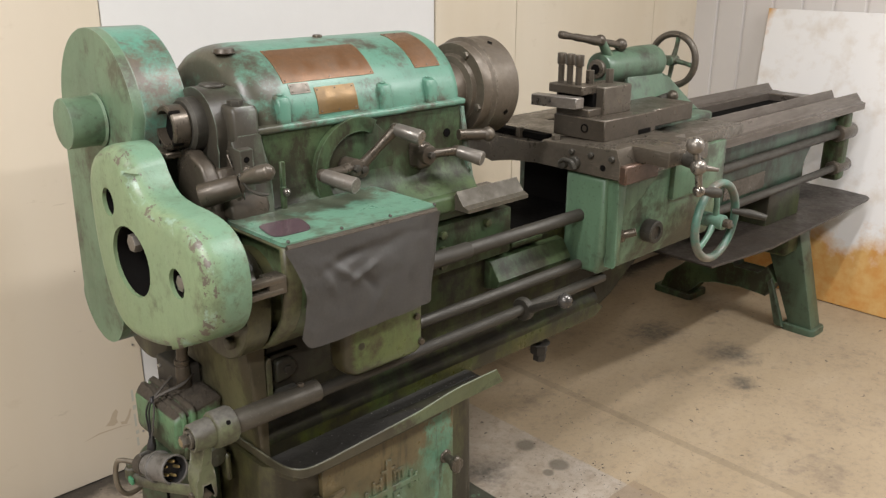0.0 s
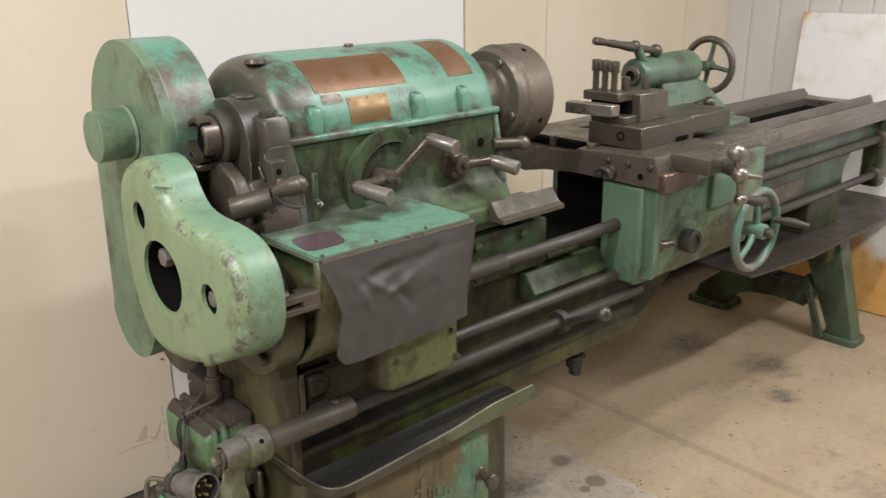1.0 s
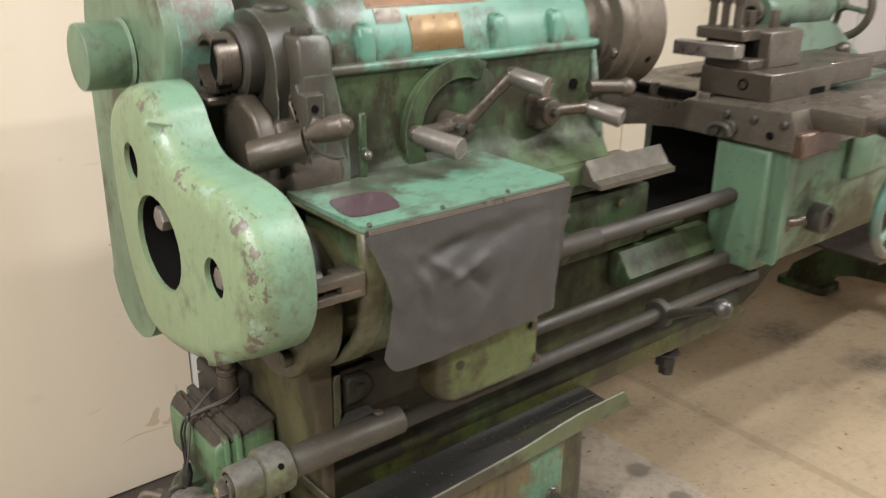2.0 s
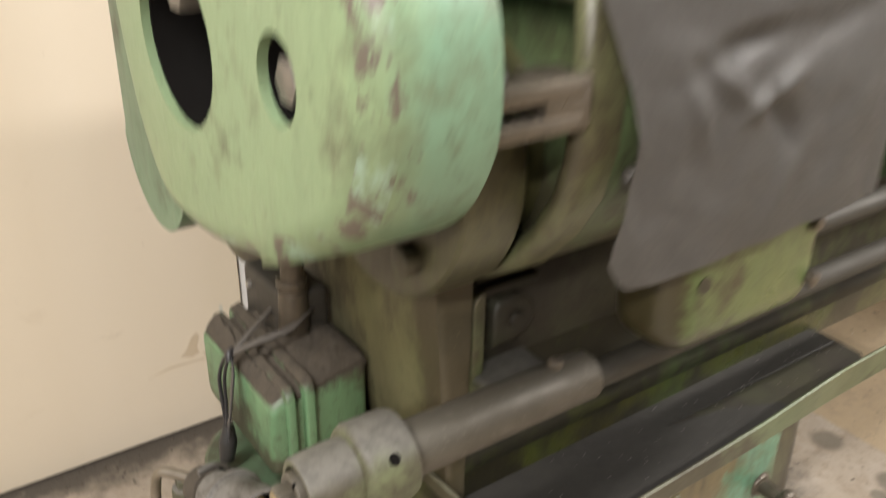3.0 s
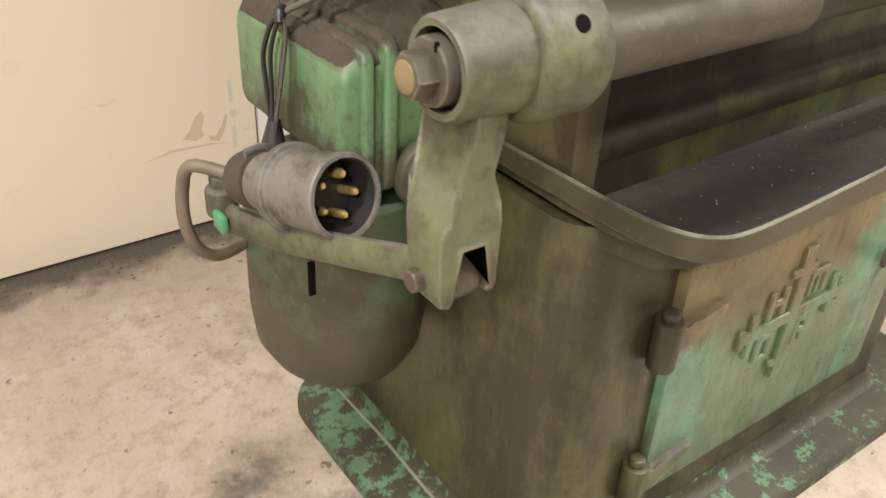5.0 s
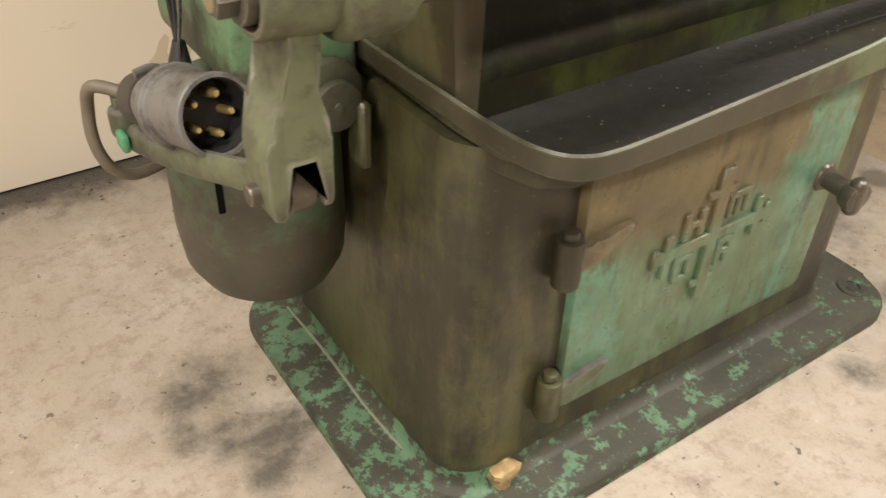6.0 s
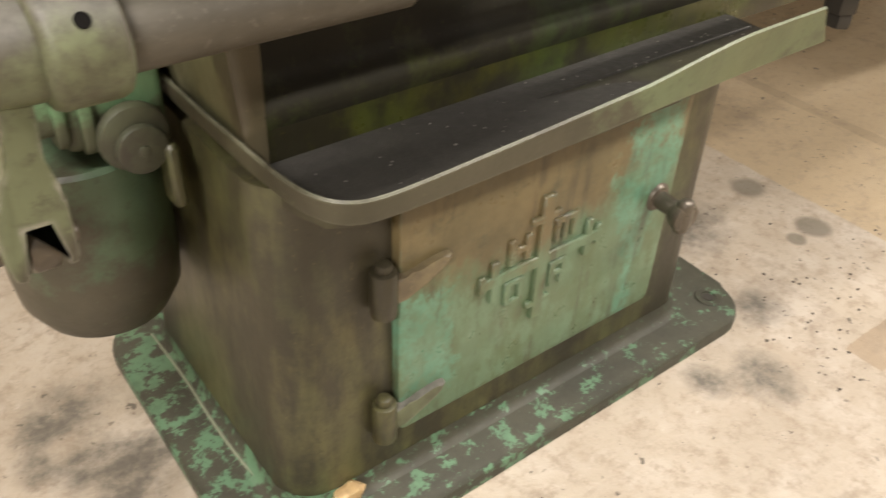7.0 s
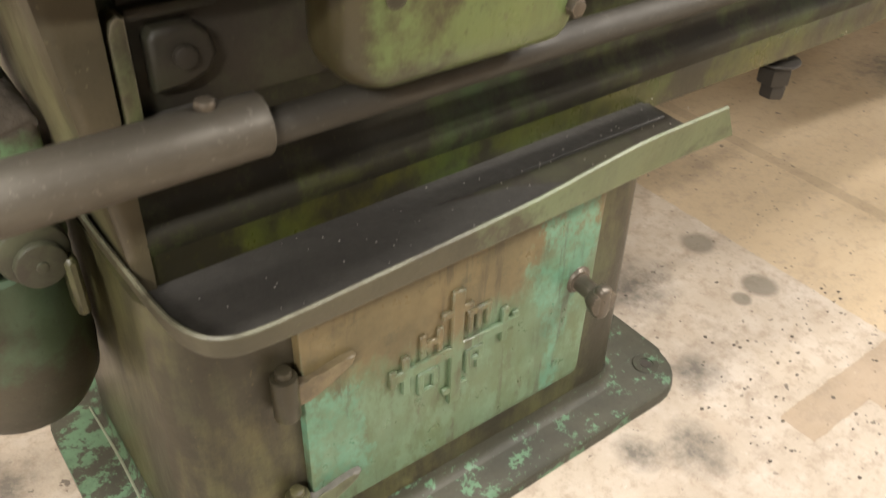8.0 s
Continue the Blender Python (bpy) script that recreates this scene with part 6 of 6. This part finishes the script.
for k in range(90):
    x, y = rng.uniform(1.56, 2.0), rng.gauss(1.42, 0.11)
    if x < 1.62 and y > 1.46:
        continue
    r = rng.uniform(0.0014, 0.0042)
    vs = [bm.verts.new((x + r * math.cos(a) * rng.uniform(0.6, 1.5), y + r * math.sin(a) * rng.uniform(0.5, 1.2), 0.0005)) for a in (0, 1.3, 2.5, 3.8, 5.1)]
    top = bm.verts.new((x, y, 0.0005 + r * 0.35))
    for q in range(5):
        bm.faces.new([vs[q], vs[(q + 1) % 5], top])
single("floor_grit", bm, plain("dark_grit", (0.06, 0.048, 0.036), 0.8), "dark grit and crumbs lying on the concrete", "grit", "stuff")
bm = B()
for k in range(70):
    x, y = rng.uniform(0.84, 1.5), rng.uniform(1.48, 1.59)
    r = rng.uniform(0.0006, 0.0018)
    vs = [bm.verts.new((x + r * math.cos(a), y + r * math.sin(a) * 0.6, 0.4933)) for a in (0, 2.1, 4.2)]
    top = bm.verts.new((x, y, 0.4938 + r * 0.7))
    for q in range(3):
        bm.faces.new([vs[q], vs[(q + 1) % 3], top])
single("metal_shavings", bm, M["screw"], "fine bright metal shavings in the oily pan", "shavings", "stuff")

# ---- carriage ----
car = thing("carriage", (2.1, 1.55, 0.7), "lathe carriage with green apron and oily iron slides", "carriage")
bm = prism(B(), [(1.405, 0.985), (1.405, 1.035), (1.42, 1.072), (1.68, 1.060), (1.69, 1.045), (2.00, 1.045), (2.02, 1.02), (2.0, 0.985), (1.88, 0.962), (1.80, 0.985), (1.70, 0.99)], "x", 1.86, 2.20, 0.005, 2, True)
saddle = part("saddle", bm, M["iron"], car, "oily brown iron saddle")
part("saddle_wing", box(B(), 2.0, 2.62, 1.45, 1.60, 1.005, 1.045, 0.008, 2), M["iron"], car)
part("saddle_wing", box(B(), 1.86, 2.55, 1.92, 2.05, 1.005, 1.05, 0.008, 2), M["iron"], car)
for y in (1.567, 1.50, 1.43):
    part("gib_screw", cyl(B(), (1.862, y, 1.045), (1.848, y, 1.045), 0.008, seg=12, b=0.002), M["shaft"], saddle)
part("saddle_hole", cyl(B(), (1.8595, 1.461, 1.015), (1.8585, 1.461, 1.015), 0.009, seg=16), M["black"], saddle)
bm = cyl(B(), (1.864, 1.555, 1.015), (1.845, 1.555, 1.015), 0.018, seg=16, b=0.003)
cyl(bm, (1.864, 1.595, 1.005), (1.845, 1.595, 1.005), 0.014, seg=16, b=0.003)
tube(bm, [(1.846, 1.60, 1.012), (1.842, 1.58, 1.022), (1.842, 1.555, 1.018), (1.844, 1.545, 1.0)], 0.006, 8)
part("oiler", bm, M["shaft"], saddle)
# front block of the cross slide with a red-brown end
part("slide_end_block", box(B(), 1.862, 2.02, 1.385, 1.41, 0.978, 1.03, 0.004, 1), M["red_iron"], saddle)
part("slide_front", box(B(), 1.93, 2.13, 1.30, 1.42, 1.03, 1.075, 0.005, 2), M["iron"], car)
# cross slide dovetail
part("dovetail", prism(B(), [(1.90, 1.03), (1.915, 1.055), (2.14, 1.055), (2.155, 1.03)], "y", 1.60, 1.99, 0.003, 1, True), M["iron"], car)
part("slot_dark", box(B(), 1.897, 1.93, 1.70, 1.985, 1.046, 1.066, 0.002, 1), M["black"], car)
# apron
bm = prism(B(), [(1.455, 0.985), (1.455, 0.76), (1.475, 0.695), (1.60, 0.695), (1.60, 0.985)], "x", 1.872, 2.50, 0.018, 3, True)
apron = part("apron", bm, M["apron"], car, "sage green apron with worn edges")
bm = prism(B(), [(1.885, 0.985), (1.93, 0.985), (1.915, 0.74), (1.895, 0.72)], "y", 1.422, 1.46, 0.008, 2)
part("apron_rib", bm, M["apron"], apron)
bm = prism(B(), [(1.92, 0.985), (2.13, 0.985), (1.92, 0.85)], "y", 1.428, 1.46, 0.006, 2)
part("apron_gusset", bm, M["apron"], apron)
part("apron_side", box(B(), 2.20, 2.50, 1.438, 1.56, 0.86, 1.012, 0.010, 2), M["apron"], apron)
bm = cyl(B(), (1.93, 1.46, 0.81), (1.93, 1.425, 0.81), 0.020, seg=6, b=0.003)
cyl(bm, (1.93, 1.44, 0.81), (1.955, 1.40, 0.825), 0.012, seg=14, b=0.002)
part("apron_knob", bm, M["brown_iron"], apron)
part("apron_dial", ring(B(), (2.09, 1.455, 0.79), (2.09, 1.415, 0.79), 0.02, 0.035, 26, 0.003), M["shaft"], apron)
part("dial_face", cyl(B(), (2.09, 1.43, 0.79), (2.09, 1.422, 0.79), 0.022, seg=20), M["brown_iron"], apron)
# handwheel
def handwheel(parent, c, axis, R, rim_r, spokes, mat_rim, mat_spoke, hub_len, turn=0):
    c, ax = Vector(c), Vector(axis).normalized()
    wheel = part("handwheel", torus(B(), c, ax, R, rim_r), M[mat_rim], parent, "worn handwheel")
    d, u, w = frame_on((0, 0, 0), ax)
    part("wheel_hub", cyl(B(), c - ax * hub_len, c + ax * hub_len * 0.6, R * 0.2, seg=20, b=0.003), M[mat_spoke], wheel)
    for k in range(spokes):
        a = 2 * math.pi * k / spokes + radians(turn)
        o = u * math.cos(a) + w * math.sin(a)
        part("spoke", tube(B(), [c + o * R * 0.12, c + o * R * 0.55 + ax * 0.004, c + o * R * 0.98], [rim_r * 0.85, rim_r * 0.65, rim_r * 0.75], 10, 4), M[mat_spoke], wheel)
    return wheel


hw = handwheel(car, (2.31, 1.35, 0.795), (0, -1, 0), 0.118, 0.013, 3, "rim", "teal", 0.05, 40)
part("wheel_grip", tube(B(), [(2.40, 1.345, 0.81), (2.42, 1.30, 0.808), (2.44, 1.25, 0.80)], [0.008, 0.014, 0.010], 12), M["shaft"], hw)
part("wheel_nut", cyl(B(), (2.31, 1.34, 0.795), (2.31, 1.30, 0.795), 0.014, seg=12, b=0.002), M["brown_iron"], hw)
# cross feed ball crank
bm = cyl(B(), (2.02, 1.34, 1.05), (2.0, 1.25, 1.04), 0.020, seg=20, b=0.003)
crank = part("cross_feed_crank", bm, M["shaft"], car)
part("crank_collar", cyl(B(), (2.03, 1.385, 1.052), (2.015, 1.325, 1.048), 0.028, seg=24, b=0.003), M["iron"], crank)
part("crank_ball", ball(B(), (1.985, 1.245, 1.036), 0.022), M["bright"], crank)
part("crank_ball", ball(B(), (1.975, 1.255, 1.094), 0.024), M["bright"], crank, "polished ball")
bm = cyl(B(), (1.975, 1.255, 1.094), (1.985, 1.245, 1.036), 0.009, seg=14)
cyl(bm, (1.985, 1.245, 1.036), (2.0, 1.245, 0.972), 0.010, seg=14)
cyl(bm, (1.985, 1.24, 1.036), (2.02, 1.205, 1.030), 0.010, 0.005, seg=12)
part("crank_arm", bm, M["bright"], crank)
part("crank_ball", ball(B(), (2.0, 1.245, 0.968), 0.017), M["bright"], crank)
bm = rev(B(), (2.0, 1.245, 0.968), (2.10, 1.235, 0.945), [(0, 0.008), (0.03, 0.010), (0.07, 0.015), (0.095, 0.013), (0.103, 0.0)], 18)
part("crank_grip", bm, M["shaft"], crank)

# compound slide and tool post
comp = thing("compound_slide", (2.0, 1.6, 1.06), "oily brown iron compound slide", "slide")
part("swivel_base", cyl(B(), (2.06, 1.62, 1.045), (2.06, 1.62, 1.068), 0.105, seg=36, b=0.004), M["brown_iron"], comp)
part("lower_slide", box(B(), 1.932, 2.19, 1.515, 1.70, 1.066, 1.128, 0.003, 1), M["brown_iron"], comp)
part("upper_slide", box(B(), 2.18, 2.42, 1.53, 1.69, 1.074, 1.128, 0.003, 1), M["brown_iron"], comp)
part("slide_slot", box(B(), 2.10, 2.16, 1.512, 1.517, 1.064, 1.082, 0.001, 1), M["black"], comp)
for x, y in ((2.20, 1.585), (1.885, 1.65), (1.90, 1.80)):
    part("slide_nut", hexbolt(B(), (x, y, 1.045), (x, y, 1.075), 0.013), M["iron"], comp)
part("slide_dial", ring(B(), (1.933, 1.585, 1.098), (1.9295, 1.585, 1.098), 0.009, 0.013, 20, 0.001), M["black"], comp)
part("slide_screw", cyl(B(), (2.44, 1.67, 1.115), (2.49, 1.67, 1.12), 0.014, seg=14), M["shaft"], comp)
part("screw_ball", ball(B(), (2.49, 1.65, 1.125), 0.020), M["brown_iron"], comp)
post = thing("tool_post", (1.97, 1.65, 1.12), "square iron tool post with bolts and tool bit", "tool post")
part("post_base", box(B(), 1.940, 2.03, 1.580, 1.70, 1.127, 1.150, 0.003, 1), M["brown_iron"], post)
part("post_body", box(B(), 2.0, 2.135, 1.572, 1.675, 1.127, 1.208, 0.003, 1), M["iron"], post)
part("post_slot", box(B(), 1.985, 2.002, 1.60, 1.66, 1.150, 1.190, 0.001, 1), M["black"], post)
part("clamp_plate", box(B(), 1.932, 2.0, 1.600, 1.725, 1.188, 1.214, 0.003, 1), M["brown_iron"], post)
part("tool_bit", box(B(), 1.903, 1.940, 1.602, 1.75, 1.152, 1.184, 0.002, 1, m=Matrix.Translation((1.92, 1.60, 0)) @ Matrix.Rotation(radians(9), 4, "Z") @ Matrix.Translation((-1.92, -1.60, 0))), M["bright"], post)
part("bit_tip", box(B(), 1.9035, 1.9395, 1.598, 1.6035, 1.153, 1.183, 0.002, 1), M["bright"], post)
part("post_core", box(B(), 1.952, 1.995, 1.63, 1.71, 1.149, 1.19, 0.002, 1), M["black"], post)
for k, (x, y) in enumerate(((1.968, 1.708), (1.963, 1.672), (1.958, 1.636))):
    bm = cyl(B(), (x, y, 1.21), (x, y, 1.278), 0.0095, seg=14)
    cyl(bm, (x, y, 1.266), (x, y, 1.298), 0.0135, seg=12, b=0.002)
    part("post_bolt", bm, M["brown_iron"], post)
for x, y in ((2.03, 1.65), (2.10, 1.63)):
    part("post_nut", hexbolt(B(), (x, y, 1.205), (x, y, 1.248), 0.013), M["iron"], post)

# ---- tailstock ----
tail = thing("tailstock", (2.4, CY, 1.0), "sage green tailstock with handwheel and lever", "tailstock")
bm = rev(B(), (2.205, CY, CZ), (2.7, CY, CZ), [(0, 0.030), (0.0, 0.046), (0.006, 0.050), (0.03, 0.052), (0.20, 0.058), (0.29, 0.058), (0.31, 0.050), (0.33, 0.038), (0.34, 0.028)], 36)
part("barrel", bm, M["tail_dark"], tail)
bm = cyl(B(), (2.190, CY, CZ), (2.26, CY, CZ), 0.030, seg=26, b=0.003)
q = part("quill", bm, M["iron"], tail)
part("quill_bore", cyl(B(), (2.1895, CY, CZ), (2.1885, CY, CZ), 0.016, seg=18), M["black"], q)
bm = prism(B(), [(2.28, 1.05), (2.30, 1.20), (2.50, 1.20), (2.53, 1.17), (2.72, 1.05)], "y", 1.70, 1.80, 0.012, 2, True)
for v in bm.verts:
    if v.co.z < 1.1:
        v.co.y = CY + (v.co.y - CY) * 1.7
part("tail_body", bm, M["tail_dark"], tail)
part("tail_base", box(B(), 2.25, 2.68, 1.60, 1.90, 1.0, 1.06, 0.010, 2), M["tail_dark"], tail)
handwheel(tail, (2.635, CY, 1.224), (1, 0, 0), 0.088, 0.0115, 4, "iron", "sage", 0.03, 10)
bm = cyl(B(), (2.235, 1.735, 1.262), (2.19, 1.735, 1.318), 0.016, 0.013, seg=16, b=0.003)
lv = part("clamp_lever", bm, M["tail_dark"], tail)
bm = rev(B(), (1.985, 1.735, 1.347), (2.30, 1.735, 1.296), [(0, 0.004), (0.005, 0.011), (0.02, 0.012), (0.06, 0.009), (0.085, 0.012), (0.12, 0.011), (0.18, 0.015), (0.20, 0.014), (0.215, 0.010), (0.25, 0.011), (0.305, 0.011)], 18)
part("lever_bar", bm, M["brown_iron"], lv)
part("lever_ball", ball(B(), (2.295, 1.735, 1.297), 0.021), M["brown_iron"], lv)
part("lever_ball", ball(B(), (2.185, 1.735, 1.318), 0.018), M["brown_iron"], lv)

# ---- tail end of the lathe ----
part("tail_leg_top", box(B(), 3.36, 3.60, 1.57, 1.93, 0.36, 0.545, 0.02, 3), M["olive"], lathe)
bm = prism(B(), [(1.585, 0.52), (1.680, 0.50), (1.690, 0.33), (1.560, 0.025), (1.455, 0.025)], "x", 3.47, 3.56, 0.006, 2, True)
leg = part("tail_leg", bm, M["tail_green"], lathe, "splayed green tail leg")
part("leg_web", prism(B(), [(1.655, 0.22), (1.672, 0.20), (1.615, 0.010), (1.575, 0.010)], "x", 3.45, 3.47, 0.003, 1, True), M["tail_green"], leg)
part("leg_foot", prism(B(), rrect(3.455, 3.58, 1.440, 1.59, 0.025, 4), "z", 0.030, 0.001, 0.006, 2), M["tail_green"], leg)
bm = prism(B(), [(1.84, 0.46), (1.90, 0.44), (2.06, 0.20), (2.185, 0.10), (2.21, 0.025), (2.06, 0.025), (2.00, 0.105), (1.93, 0.128), (1.80, 0.140), (1.68, 0.125), (1.64, 0.20), (1.685, 0.27), (1.72, 0.222), (1.84, 0.222), (1.875, 0.27), (1.86, 0.315), (1.735, 0.315), (1.68, 0.36), (1.68, 0.46)], "x", 3.46, 3.555, 0.005, 2, True)
part("leg_arch", bm, M["olive"], lathe, "dark green arched tail stand casting")
part("leg_foot", prism(B(), rrect(3.44, 3.60, 2.03, 2.24, 0.025, 4), "z", 0.030, 0.001, 0.006, 2), M["olive"], lathe)
bm = prism(B(), [(2.55, 1.47), (2.90, 1.425), (3.83, 1.445), (3.875, 1.452), (3.905, 1.475), (3.93, 1.60), (3.93, 1.99), (2.55, 1.99)], "z", 0.553, 0.545, 0.002, 1)
part("tail_tray", bm, M["tray"], lathe, "flat brown sheet tray under the bed end")
bm = prism(B(), [(3.12, 0.552), (3.40, 0.552), (3.40, 0.68), (3.375, 0.74), (3.37, 0.80), (3.385, 0.85), (3.42, 0.90), (3.12, 0.90)], "y", 1.56, 1.93, 0.010, 2, True)
part("tail_column", bm, M["dark"], lathe, "dark green column under the bed end")
bm = box(B(), 3.640, 3.715, 1.515, 1.60, 0.655, 0.955, 0.018, 3)
part("shaft_bracket", bm, M["olive"], lathe, "green end bracket for the shafts")
for z, r in ((0.862, 0.035), (0.713, 0.030)):
    part("bracket_boss", cyl(B(), (3.62, 1.538, z), (3.76, 1.538, z), r, seg=20, b=0.005), M["brown_iron"], lathe)
part("bed_plate", box(B(), 2.72, 3.02, 1.5455, 1.5515, 0.735, 0.800, 0.001, 1), M["brown_iron"], bed, "brown plate on the bed side")
